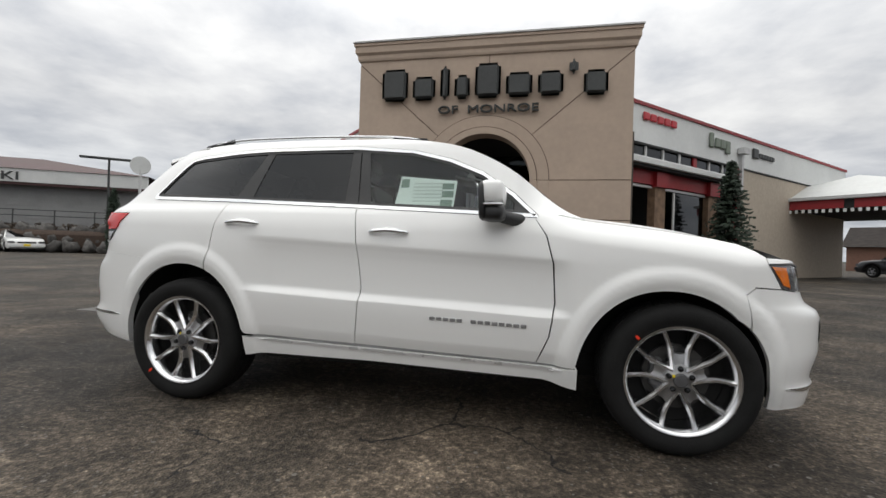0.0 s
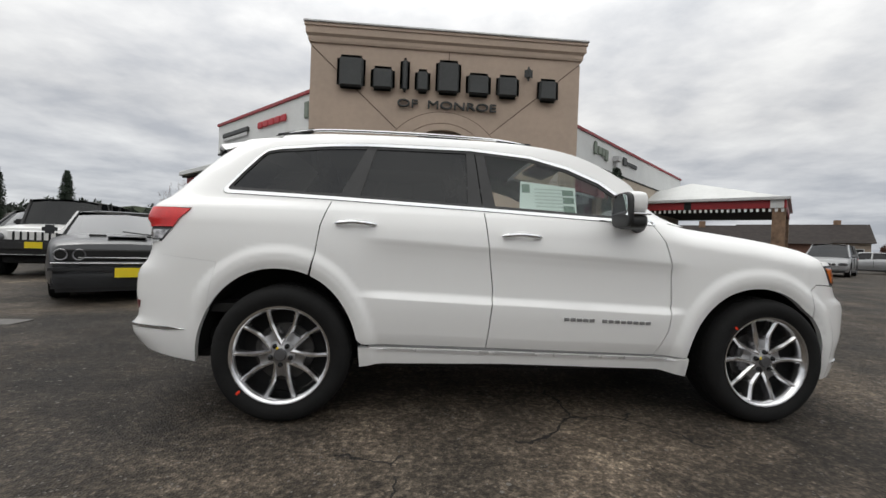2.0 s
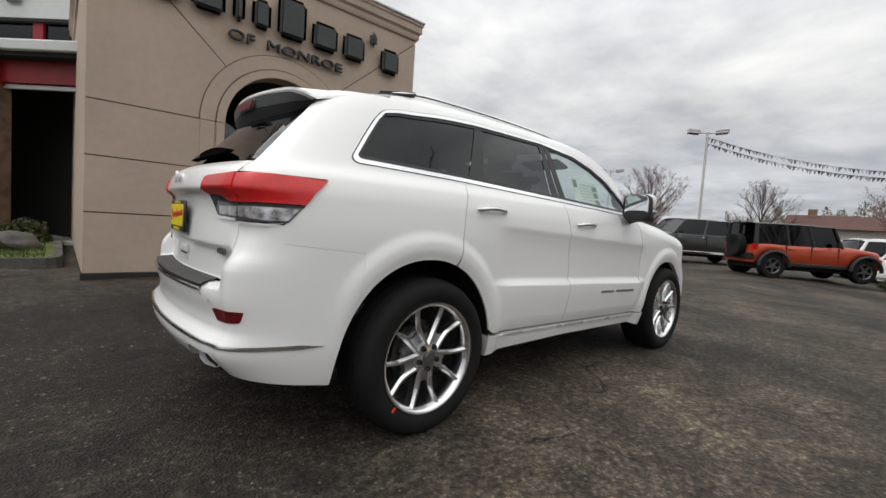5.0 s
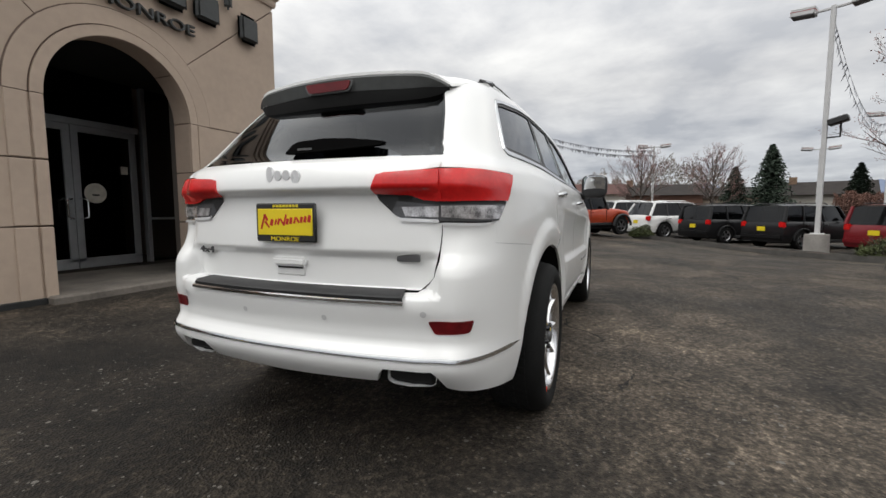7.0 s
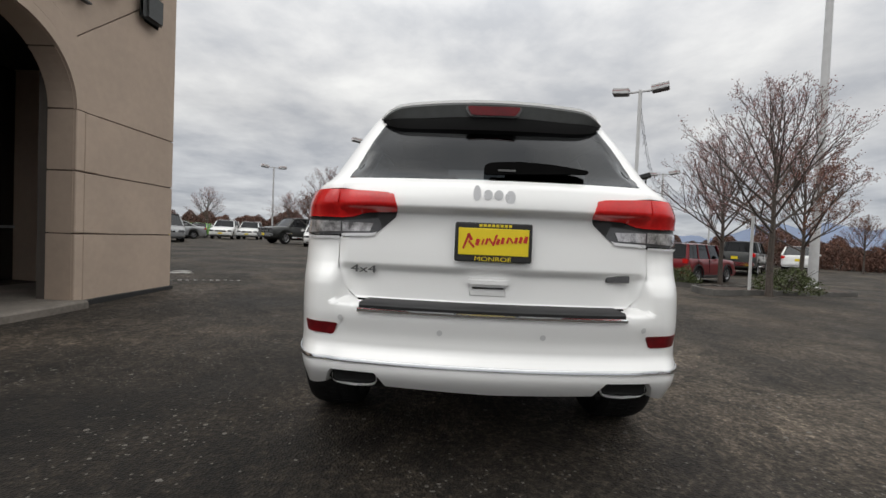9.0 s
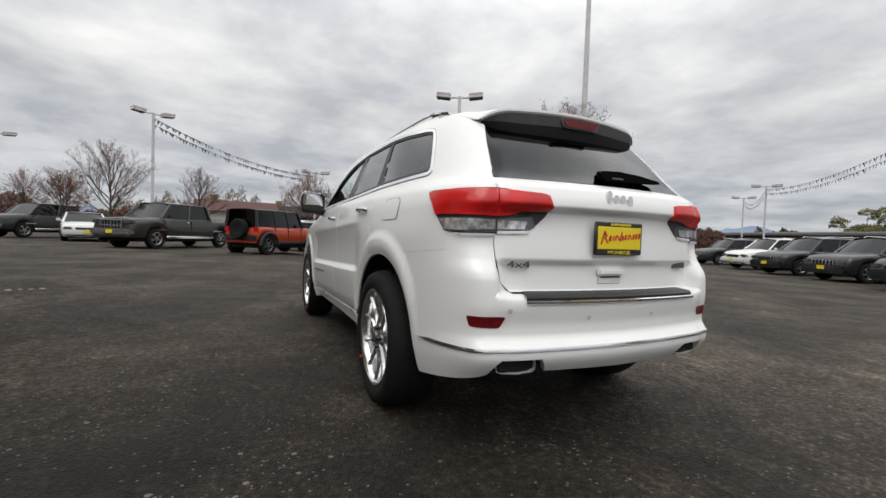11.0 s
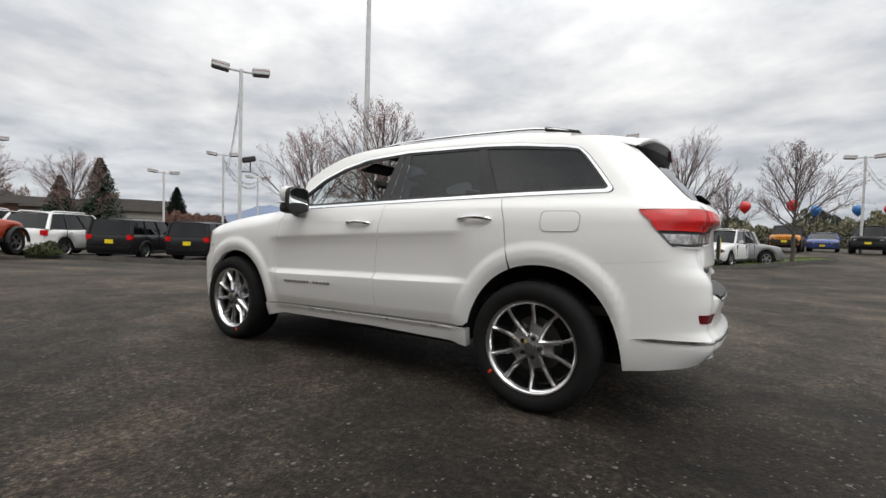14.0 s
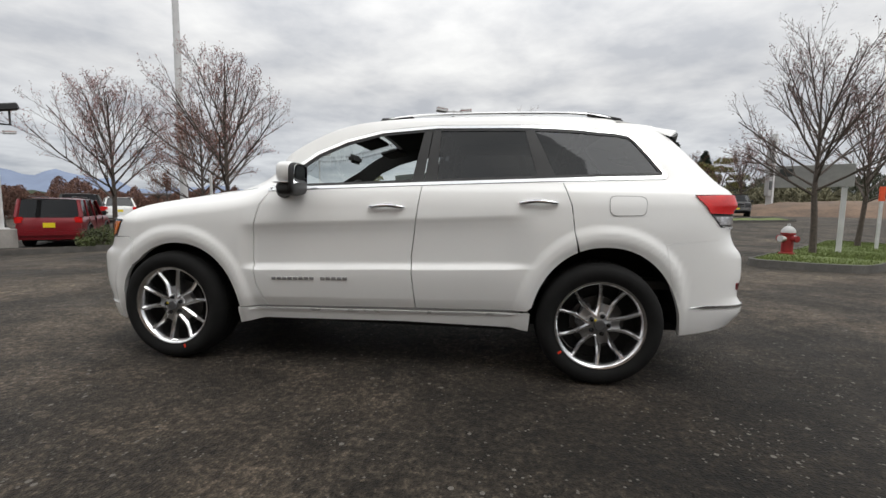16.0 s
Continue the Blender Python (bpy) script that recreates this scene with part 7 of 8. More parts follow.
def island(name, outline, fill, label):
    """A raised bed: a kerb ring in stones and a filled top."""
    t = thing(name, label, "kerb", kind="structure")
    c = Vector((sum(p[0] for p in outline) / len(outline), sum(p[1] for p in outline) / len(outline)))
    rnd = soften(outline, 0.7, 5)
    ring = dense(rnd, 0.9)
    inner = [tuple(c + (Vector(p) - c) * (1 - 0.16 / max(0.5, (Vector(p) - c).length))) for p in ring]
    for k in range(len(ring)):
        a, b, d, e = ring[k], ring[(k + 1) % len(ring)], inner[(k + 1) % len(ring)], inner[k]
        mid = [tuple(Vector(p).lerp((Vector(a) + Vector(b) + Vector(d) + Vector(e)) / 4, 0.012)) for p in (a, b, d, e)]
        bm = bmesh.new()
        g = ground_z(*a)
        lo = [bm.verts.new((*p, g - 0.05)) for p in mid]
        hi = [bm.verts.new((p[0] + (c.x - p[0]) * 0.006, p[1] + (c.y - p[1]) * 0.006, g + 0.15)) for p in mid]
        bm.faces.new(hi)
        for j in range(4):
            bm.faces.new((lo[j], lo[(j + 1) % 4], hi[(j + 1) % 4], hi[j]))
        part("kerb_stone", bm, KERB, t, smooth=False)
    gm = sum(ground_z(*p) for p in ring) / len(ring)
    bm = patch(inner, lambda u, v: Vector((u, v, ground_z(u, v) + 0.125 + 0.05 * noise.noise(Vector((u * 0.8, v * 0.8, 0))))), 0.5)
    part("bed", bm, fill, t)
    return t


def grass(name, outline, n, seed, h=0.07, label="short green lawn grass"):
    """Many single blades over a bed."""
    rng = random.Random(seed)
    xs, ys = [p[0] for p in outline], [p[1] for p in outline]
    verts, faces = [], []
    while len(faces) < n:
        x, y = rng.uniform(min(xs), max(xs)), rng.uniform(min(ys), max(ys))
        if not inside(x, y, outline):
            continue
        z = ground_z(x, y) + 0.11
        a, w, l = rng.uniform(0, 6.28), 0.008, rng.uniform(0.5, 1.2) * h
        k = len(verts)
        verts += [(x - w * math.cos(a), y - w * math.sin(a), z), (x + w * math.cos(a), y + w * math.sin(a), z), (x + l * 0.4 * math.sin(a), y - l * 0.4 * math.cos(a), z + l)]
        faces.append((k, k + 1, k + 2))
    me = bpy.data.meshes.new(name)
    me.from_pydata(verts, [], faces)
    me.materials.append(GRASSM)
    return tagged(new(name, me), label, "grass", kind="stuff")


def shrink(o, f):
    c = (sum(p[0] for p in o) / len(o), sum(p[1] for p in o) / len(o))
    return [(c[0] + (x - c[0]) * f, c[1] + (y - c[1]) * f) for x, y in o]


ISL_E = [(5.8, -5.7), (7.4, -6.0), (12.8, -13.8), (11.2, -14.2)]
island("island_east", ISL_E, SOIL, "narrow kerbed island with mulch")
STRIP = [(17.4, -2.4), (18.0, -1.6), (13.4, -6.5), (10.2, -8.9), (9.5, -8.1), (12.8, -5.9)]
island("strip_east", STRIP, SOIL, "kerbed planting strip before the parked row")
ISL_W = [(-5.9, -6.2), (-7.6, -5.2), (-16.5, -13.2), (-14.2, -16.0)]
island("island_west", ISL_W, GRASSM, "kerbed lawn island with a hydrant and trees")
grass("lawn_west", shrink(ISL_W, 0.95), 16000, 3)
island("island_south", [(-1.2, -17.0), (0.2, -16.4), (-7.2, -27.0), (-8.4, -26.0)], GRASSM, "kerbed lawn island")
grass("lawn_south", shrink([(-1.2, -17.0), (0.2, -16.4), (-7.2, -27.0), (-8.4, -26.0)], 0.94), 6000, 4)
island("island_far", [(-11.0, -27.0), (-10.2, -25.6), (-21, -28.5), (-21, -31)], GRASSM, "far kerbed lawn island")
island("bed_west", [(-2.75, 5.3), (-2.75, 10.2), (-10.4, 17.6), (-11.5, 16.2), (-5.4, 7.8)], GRASSM, "kerbed lawn bed along the showroom")
grass("lawn_bed", shrink([(-2.75, 5.3), (-2.75, 10.2), (-10.4, 17.6), (-11.5, 16.2), (-5.4, 7.8)], 0.94), 14000, 5)


def leaf_cloud(bm_v, bm_f, rng, c, r, n, size, flat=1.0):
    """Small leaves scattered in and on an uneven mound."""
    for _ in range(n):
        d = Vector((rng.gauss(0, 1), rng.gauss(0, 1), rng.gauss(0, 1))).normalized()
        lump = 0.75 + 0.35 * noise.noise(d * 1.7 + Vector(c))
        p = Vector(c) + Vector((d.x * r[0], d.y * r[1], abs(d.z) * r[2] if flat else d.z * r[2])) * lump * rng.uniform(0.55, 1.0) ** 0.4
        a = Vector((rng.gauss(0, 1), rng.gauss(0, 1), rng.gauss(0, 1))).normalized() * size * rng.uniform(0.6, 1.3)
        b = a.cross(Vector((rng.gauss(0, 1), rng.gauss(0, 1), rng.gauss(0, 1)))).normalized() * size * 0.5
        k = len(bm_v)
        bm_v += [tuple(p - a), tuple(p + b), tuple(p + a), tuple(p - b)]
        bm_f.append((k, k + 1, k + 2, k + 3))


def leaves(name, items, material, seed, parent=None):
    rng = random.Random(seed)
    v, f = [], []
    for c, r, n, size in items:
        leaf_cloud(v, f, rng, c, r, n, size)
    me = bpy.data.meshes.new(name)
    me.from_pydata(v, [], f)
    me.materials.append(material)
    ob = new(name, me)
    if parent:
        ob.parent = parent
    return ob


def shrub(x, y, r, h, material, seed, label, n=2600, z=None):
    t = thing("shrub", label, "shrub", group="shrubs", m=Matrix.Translation((x, y, ground_z(x, y) + 0.08 if z is None else z)))
    rng = random.Random(seed)
    bm = bmesh.new()
    for _ in range(16):
        a, q = rng.uniform(0, 6.28), rng.uniform(0.3, 0.8)
        tube(bm, [(0, 0, 0), (math.cos(a) * r * q * 0.5, math.sin(a) * r * q * 0.5, h * 0.45), (math.cos(a) * r * q, math.sin(a) * r * q, h * 0.8)], [0.015, 0.01, 0.004], 4)
    part("stem", bm, BARK, t)
    leaves("leaf_mass", [((0, 0, 0.02), (r, r, h), n, 0.035 if r < 1.2 else 0.05)], material, seed, t)
    return t


shrub(8.3, -9.3, 1.0, 0.85, LEAFG, 11, "olive green rounded shrub on the island")
shrub(11.3, -7.9, 0.75, 0.75, LEAFG, 12, "olive green rounded shrub in the strip")
shrub(17.4, -2.2, 0.6, 0.6, LEAFG, 13, "olive green shrub in the strip")
shrub(-4.3, 9.7, 0.85, 0.85, LEAFG, 14, "olive green clipped shrub before the windows")
shrub(34.5, 24.9, 1.25, 1.7, LEAFG, 16, "dark green shrub beyond the minivan")
shrub(-3.3, 8.8, 0.6, 0.55, LEAFG, 15, "low olive green shrub before the windows")
bm = bmesh.new()
bmesh.ops.create_icosphere(bm, subdivisions=3, radius=1)
for v in bm.verts:
    v.co *= 0.85 + 0.3 * noise.noise(v.co * 1.3)
    v.co = Vector((v.co.x * 0.42, v.co.y * 0.34, v.co.z * 0.22))
b = part("boulder", bm, mat("grey_boulder", (0.12, 0.11, 0.10), 0.9, var=0.35, scale=5, bump=0.5, bscale=30))
b.matrix_basis = Matrix.Translation((-3.35, 7.6, ground_z(-3.35, 7.6) + 0.22))
tagged(b, "grey boulder in the lawn bed", "rock")


# ---- bare trees ----
def bare_tree(height, trunk_h, spread, seed, label, lean=0.0, bud=BUD, buds=900, limbs=17):
    """A young leafless tree: a leader with straight limbs that rise all round it, fork into fine twigs and make a rounded crown."""
    rng = random.Random(seed)
    t = thing("bare_tree", label, "tree", group="bare trees")
    bm = bmesh.new()
    r0 = 0.011 * height + 0.022
    top = Vector((lean, 0, trunk_h))
    tube(bm, [(0, 0, -0.1), (0, 0, 0.08), (lean * 0.4, 0.02, trunk_h * 0.5), tuple(top)], [r0 * 1.5, r0 * 1.1, r0 * 0.92, r0 * 0.8], 9)
    part("trunk", bm, BARK, t)
    segs = []

    def grow_limb(p, d, length, r, depth):
        q, n = p, 3
        pts, rad = [tuple(p)], [r]
        for k in range(n):
            d = (d + Vector((rng.gauss(0, 0.055), rng.gauss(0, 0.055), 0.045))).normalized()
            q = q + d * length / n
            pts.append(tuple(q))
            rad.append(r * (1 - 0.62 * (k + 1) / n))
        segs.append((pts, rad, depth))
        if depth >= 3:
            return
        kids = (7, 4, 3)[depth]
        for k in range(kids):
            f = (0.28, 0.30, 0.35)[depth] + 0.68 * k / kids
            i0 = min(int(f * n), n - 1)
            base = Vector(pts[i0]).lerp(Vector(pts[i0 + 1]), f * n - i0)
            side = Vector((rng.gauss(0, 1), rng.gauss(0, 1), rng.gauss(0, 0.6)))
            side = (side - d * side.dot(d)).normalized()
            nd = (d + side * rng.uniform(0.42, 0.75) + Vector((0, 0, 0.10))).normalized()
            grow_limb(base, nd, length * rng.uniform(0.36, 0.56) * (1.12 - 0.35 * f), max(0.0038, rad[i0] * 0.52), depth + 1)

    crown = height - trunk_h
    for j in range(limbs):
        f = j / (limbs - 1)
        a = 2.4 * j + rng.uniform(-0.35, 0.35)
        z = trunk_h * 0.93 + crown * 0.50 * f
        tilt = radians(60 - 38 * f + rng.uniform(-6, 6))
        d = Vector((math.cos(a) * math.sin(tilt), math.sin(a) * math.sin(tilt), math.cos(tilt)))
        reach = crown * (0.56 + 0.12 * math.sin(math.pi * min(1.0, f * 1.2 + 0.15))) * spread * rng.uniform(0.85, 1.1)
        grow_limb(Vector((lean * min(1.0, z / trunk_h), 0, z)), d, reach, r0 * (0.46 - 0.16 * f), 0)
    segs.append(([tuple(top), (lean, 0.02, trunk_h + crown * 0.3), (lean + 0.03, 0, trunk_h + crown * 0.58)], [r0 * 0.8, r0 * 0.55, r0 * 0.3], 0))
    grow_limb(Vector((lean + 0.03, 0, trunk_h + crown * 0.56)), Vector((0.03, 0, 1)), crown * 0.42, r0 * 0.3, 0)
    bm = bmesh.new()
    bt = bmesh.new()
    tips = []
    for pts, rad, depth in segs:
        tube(bm if depth < 2 else bt, pts, rad, 5 if depth < 2 else 3, cap=False)
        if depth >= 3:
            tips += pts[1:]
    part("limb_frame", bm, BARK, t)
    tagged(part("twig_mass", bt, TWIG, t, recalc=False), kind="stuff")
    if buds:
        v, f = [], []
        for _ in range(buds):
            p = Vector(rng.choice(tips)) + Vector((rng.gauss(0, 0.05), rng.gauss(0, 0.05), rng.gauss(0, 0.05)))
            a = Vector((rng.gauss(0, 1), rng.gauss(0, 1), rng.gauss(0, 1))).normalized() * 0.030
            b2 = a.orthogonal() * 0.6
            k = len(v)
            v += [tuple(p - a), tuple(p + b2), tuple(p + a)]
            f.append((k, k + 1, k + 2))
        me = bpy.data.meshes.new("bud_mass")
        me.from_pydata(v, [], f)
        me.materials.append(bud)
        o = new("bud_mass", me)
        o.parent = t
        tagged(o, kind="stuff")
    return t


def plant(t, x, y, s=1.0, turn=0.0):
    t.matrix_basis = Matrix.Translation((x, y, ground_z(x, y) + 0.06)) @ Matrix.Rotation(radians(turn), 4, "Z") @ Matrix.Diagonal((s, s, s, 1))
    return t


TREE_A = plant(bare_tree(5.5, 1.6, 1.0, 21, "young leafless tree with pinkish buds in the strip", buds=5000), 13.4, -10.6, 1.06)
TREE_B = plant(bare_tree(5.4, 1.6, 0.95, 22, "young leafless tree with pinkish buds on the island", buds=4500), 7.0, -7.9, 0.97)
TREE_C = plant(bare_tree(5.0, 1.5, 0.9, 23, "young tree with rusty brown clinging leaves", bud=RUST, buds=8000), 10.4, -11.4, 0.96)
TREE_D = plant(bare_tree(5.4, 1.75, 1.1, 24, "leafless tree with wide branches by the hydrant", lean=0.10, buds=2500), -9.05, -8.9, 0.97)


def again(t, x, y, s, turn):
    o = copy_thing(t, t.matrix_basis)
    return plant(o, x, y, s, turn)


for src, x, y, s, tn in ((TREE_D, -12.9, -12.7, 0.95, 120), (TREE_D, -1.3, -18.5, 1.0, 200), (TREE_A, -5.9, -23.0, 1.0, 60), (TREE_C, -13.7, -28.2, 0.88, 10),
                         (TREE_A, 20.5, 7.2, 1.05, 90), (TREE_C, 28, 11.0, 1.0, 200), (TREE_A, 34, 15.0, 1.0, 10), (TREE_B, 37, 14.0, 1.1, 80), (TREE_A, 31, 4.5, 1.15, 150), (TREE_B, 27.5, -2.5, 1.25, 30), (TREE_A, 30, -7.0, 1.3, 250),
                         (TREE_D, -15.0, 26.0, 0.8, 0), (TREE_C, 26, -28, 1.0, 40), (TREE_B, 40, 26, 1.2, 0), (TREE_A, -26, -46, 1.3, 77), (TREE_B, -4, -46, 1.2, 47), (TREE_A, 6, -52, 1.3, 177)):
    again(src, x, y, s * (0.76 if x > 19 else 1.0), tn)


# ---- evergreens ----
def fir(h, r, seed, label, col=FIR, narrow=False):
    rng = random.Random(seed)
    t = thing("evergreen_tree", label, "tree", group="evergreens")
    part("trunk", tubem([(0, 0, -0.1), (0, 0, h * 0.5), (0, 0, h * 0.97)], [0.02 * h, 0.012 * h, 0.003 * h], 7), BARK, t)
    v, f = [], []
    tiers = int(h * 7)
    for k in range(tiers):
        q = k / tiers
        z = h * (0.06 + 0.94 * q)
        rr = (r * (1 - q) ** 0.8 + 0.04) if not narrow else r * math.sin(math.pi * min(1, 0.25 + 0.75 * q)) ** 0.6
        for j in range(26 if not narrow else 34):
            a = rng.uniform(0, 6.28)
            l = rr * rng.uniform(0.6, 1.1)
            for i in range(7):
                s = (i + 0.7) / 7 * l
                dz = -0.18 * s if not narrow else 0.5 * s * rng.uniform(0.2, 1)
                p = Vector((math.cos(a) * s, math.sin(a) * s, z + dz + rng.gauss(0, 0.03)))
                w = 0.085 * (0.6 + r * 0.35)
                d = Vector((rng.gauss(0, 1), rng.gauss(0, 1), rng.gauss(0, 0.4))).normalized() * w
                e = d.orthogonal().normalized() * w * 0.6
                n = len(v)
                v += [tuple(p - d), tuple(p + e), tuple(p + d), tuple(p - e)]
                f.append((n, n + 1, n + 2, n + 3))
    me = bpy.data.meshes.new("needles")
    me.from_pydata(v, [], f)
    me.materials.append(col)
    o = new("needles", me)
    o.parent = t
    return t


F1 = plant(fir(5.4, 1.9, 31, "dark green young fir"), 49.3, -15.3, 1.5)
F2 = plant(fir(3.9, 1.0, 32, "dark green young spruce before the showroom"), 7.2, 12.6, 1.05)
F3 = plant(fir(4.6, 0.48, 33, "dark green columnar cypress above the rock wall", narrow=True), -21.8, 20.3, 0.95)
for src, x, y, s, tn in ((F1, 50.0, -12.4, 1.12, 40), (F1, 46.8, -21.3, 1.05, 90), (F3, -19.7, 22.1, 0.95, 50), (F3, -24.5, 18.5, 0.9, 150), (F1, -30, -75, 2.2, 20), (F1, -36, -78, 2.0, 80), (F1, -25, -72, 1.7, 120)):
    again(src, x, y, s, tn)

# ---- lamp standards and strings of pennants ----
POLE = mat("white_pole_paint", (0.55, 0.55, 0.55), 0.5, var=0.08, scale=3)
LENSM = mat("lamp_lens", (0.10, 0.10, 0.11), 0.3, var=0.2)
REDLINE = mat("red_pinstripe", (0.30, 0.03, 0.03), 0.5)


def lamp(x, y, h, turn, base=0.0, flood=0.0, sc=1.0, label="white twin-headed lot lamp standard", up=0.0):
    g = ground_z(x, y)
    t = thing("street_lamp", label, "lamp", group="lot lamps", m=Matrix.Translation((x, y, g)) @ Matrix.Rotation(radians(turn), 4, "Z"))
    if base:
        part("pedestal", tubem([(0, 0, 0), (0, 0, base)], [0.34, 0.33], 20), CONC, t)
        part("foot_plate", boxm((0, 0, base + 0.02), (0.34, 0.34, 0.04), 0.01), POLE, t)
    bm = boxm((0, 0, (h + base) / 2), (0.13 * sc, 0.13 * sc, h - base), 0.015)
    part("pole", bm, POLE, t, smooth=False)
    part("arm", boxm((0, 0, h - 0.08), (0.07, 0.95 * sc, 0.07), 0.01), POLE, t, smooth=False)
    for s in (-1, 1):
        hd = part("lamp_head", boxm((0, 0, 0), (0.44 * sc, 0.64 * sc, 0.24 * sc), 0.02, Matrix.Translation((0, s * 0.74 * sc, h + 0.0)) @ Matrix.Rotation(radians(s * 6), 4, "X")), POLE, t, smooth=False)
        part("lamp_lens", boxm((0, 0, -0.125 * sc), (0.38 * sc, 0.57 * sc, 0.02), 0.0, Matrix.Translation((0, s * 0.74 * sc, h + 0.0)) @ Matrix.Rotation(radians(s * 6), 4, "X")), LENSM, hd, smooth=False)
        part("head_stripe", boxm((0, 0, 0.02), (0.445 * sc, 0.645 * sc, 0.02), 0.0, Matrix.Translation((0, s * 0.74 * sc, h + 0.0)) @ Matrix.Rotation(radians(s * 6), 4, "X")), REDLINE, hd, smooth=False)
    if flood:
        fl = part("floodlight", boxm((0, 0, 0), (0.34, 0.5, 0.20), 0.03, Matrix.Translation((-0.05, -0.32, flood)) @ Matrix.Rotation(radians(-15), 4, "X")), BLACKP, t, "black floodlight on a bracket")
        part("flood_bracket", tubem([(0, -0.05, flood - 0.5), (0, -0.38, flood - 0.5), (0, -0.38, flood - 0.1)], 0.03, 6), BLACKP, fl)
    return t


LAMPS = {"A": (13.9, -7.25, 7.55, 40), "B": (2.15, -22.8, 7.1, 20), "L": (25.4, 6.4, 7.3, -10), "M": (31, -3.4, 5.7, 0), "D": (27.5, -14.8, 6.6, 20), "E": (34.4, -14.1, 5.6, 30), "F": (33.5, -21.8, 6.1, 30), "G": (17.4, -38.0, 6.4, 30), "H": (23.8, -46.0, 6.4, 30), "I": (33.2, 16.2, 6.5, 0), "J": (-10.9, -34.5, 6.3, 60), "K": (-16.8, -49.5, 6.5, 60)}
LAMPS = {k: (x, y, h - sstep(6.0, 13.0, x) * EAST_FALL(y), tn) for k, (x, y, h, tn) in LAMPS.items()}
for k, (x, y, h, tn) in LAMPS.items():
    tn = math.degrees(math.atan2(y - 1.0, x + 3.5)) + {"A": -4, "B": 8, "L": 20, "D": -15}.get(k, 10)
    lamp(x, y, h, tn, base=0.65 if k == "A" else 0.0, flood=4.25 if k == "A" else 0.0, label="white twin-headed lot lamp on a concrete pedestal" if k == "A" else "white twin-headed lot lamp standard")
# a tall single-arm road lamp far off, and the flagpole
for x, y in ((3.5, -52), (10, -60)):
    g = ground_z(x, y)
    t = thing("street_lamp", "thin grey road lamp with one curved arm", "lamp", group="road lamps", m=Matrix.Translation((x, y, g)))
    part("pole", tubem([(0, 0, 0), (0, 0, 8.0), (0.4, 0, 8.6), (2.2, 0, 8.8)], [0.10, 0.07, 0.05, 0.04], 8), POLE, t)
    part("lamp_head", boxm((2.4, 0, 8.78), (0.7, 0.25, 0.12), 0.03), POLE, t)
fp = thing("flagpole", "tall tapered off-white flagpole without a flag", "flagpole", m=Matrix.Translation((13.6, -14.4, ground_z(13.6, -14.4))))
part("shaft", tubem([(0, 0, 0.1), (0, 0, 6), (0, 0, 22)], [0.17, 0.15, 0.08], 16), POLE, fp)
part("flash_collar", tubem([(0, 0, -0.02), (0, 0, 0.14)], [0.36, 0.22], 16), POLE, fp)
PEN = mat("silver_pennant", (0.30, 0.31, 0.34), 0.35, metal=0.4, var=0.5, scale=2)


def bunting(a, b, sag, n, seed, rows=1, drop=0.0):
    """A sagging string with little pennants."""
    rng = random.Random(seed)
    t = thing("pennant_string", "sagging string of small foil pennants between lamps", "bunting", group="pennant strings", m=Matrix.Translation(a))
    A, B = Vector((0, 0, 0)), Vector(b) - Vector(a)
    at = lambda q: A.lerp(B, q) - Vector((0, 0, sag * 4 * q * (1 - q)))
    part("cord", tubem([tuple(at(k / 24)) for k in range(25)], 0.008, 4), PEN, t)
    d = B.normalized()
    v, f = [], []
    for k in range(n):
        p = at((k + 0.5) / n)
        w, h = 0.10, 0.26 * rng.uniform(0.8, 1.1)
        sw = Vector((rng.gauss(0, 0.06), rng.gauss(0, 0.06), 0))
        i = len(v)
        v += [tuple(p - d * w), tuple(p + d * w), tuple(p + sw - Vector((0, 0, h)))]
        f.append((i, i + 1, i + 2))
    me = bpy.data.meshes.new("pennant_row")
    me.from_pydata(v, [], f)
    me.materials.append(PEN)
    o = new("pennant_row", me)
    o.parent = t
    tagged(o, kind="stuff")


top = lambda k, dz=0.0: (LAMPS[k][0], LAMPS[k][1], LAMPS[k][2] + ground_z(LAMPS[k][0], LAMPS[k][1]) - 0.3 + dz)
for j, (a, b, sag, n) in enumerate((("A", "D", 1.5, 60), ("L", "M", 0.6, 60), ("B", "G", 0.75, 70), ("D", "F", 0.9, 40), ("G", "H", 0.8, 40), ("J", "K", 0.9, 50))):
    bunting(top(a), top(b), sag, n, 50 + j)
    bunting(top(a, -0.35), top(b, -0.35), sag, n, 70 + j)

# ---- hydrant, posts, signs on the west island ----
HY = thing("fire_hydrant", "red fire hydrant with a white bonnet on a kerbed island", "hydrant", m=Matrix.Translation((-8.0, -8.2, ground_z(-8.0, -8.2) + 0.12)))
HRED = mat("hydrant_red", (0.24, 0.012, 0.014), 0.5, var=0.2, scale=10)
HWH = mat("hydrant_white", (0.50, 0.50, 0.50), 0.5, var=0.15, scale=10)
bm = bmesh.new()
spin(bm, [(0.0, 0.0), (0.17, 0.0), (0.17, 0.05), (0.125, 0.06), (0.12, 0.50), (0.155, 0.51), (0.155, 0.55), (0.0, 0.55)], (0, 0, 0), "z", 24)
part("barrel", bm, HRED, HY)
bm = bmesh.new()
spin(bm, [(0.15, 0.55), (0.15, 0.59), (0.12, 0.66), (0.06, 0.71), (0.03, 0.72), (0.03, 0.77), (0.0, 0.77)], (0, 0, 0), "z", 24)
part("bonnet", bm, HWH, HY)
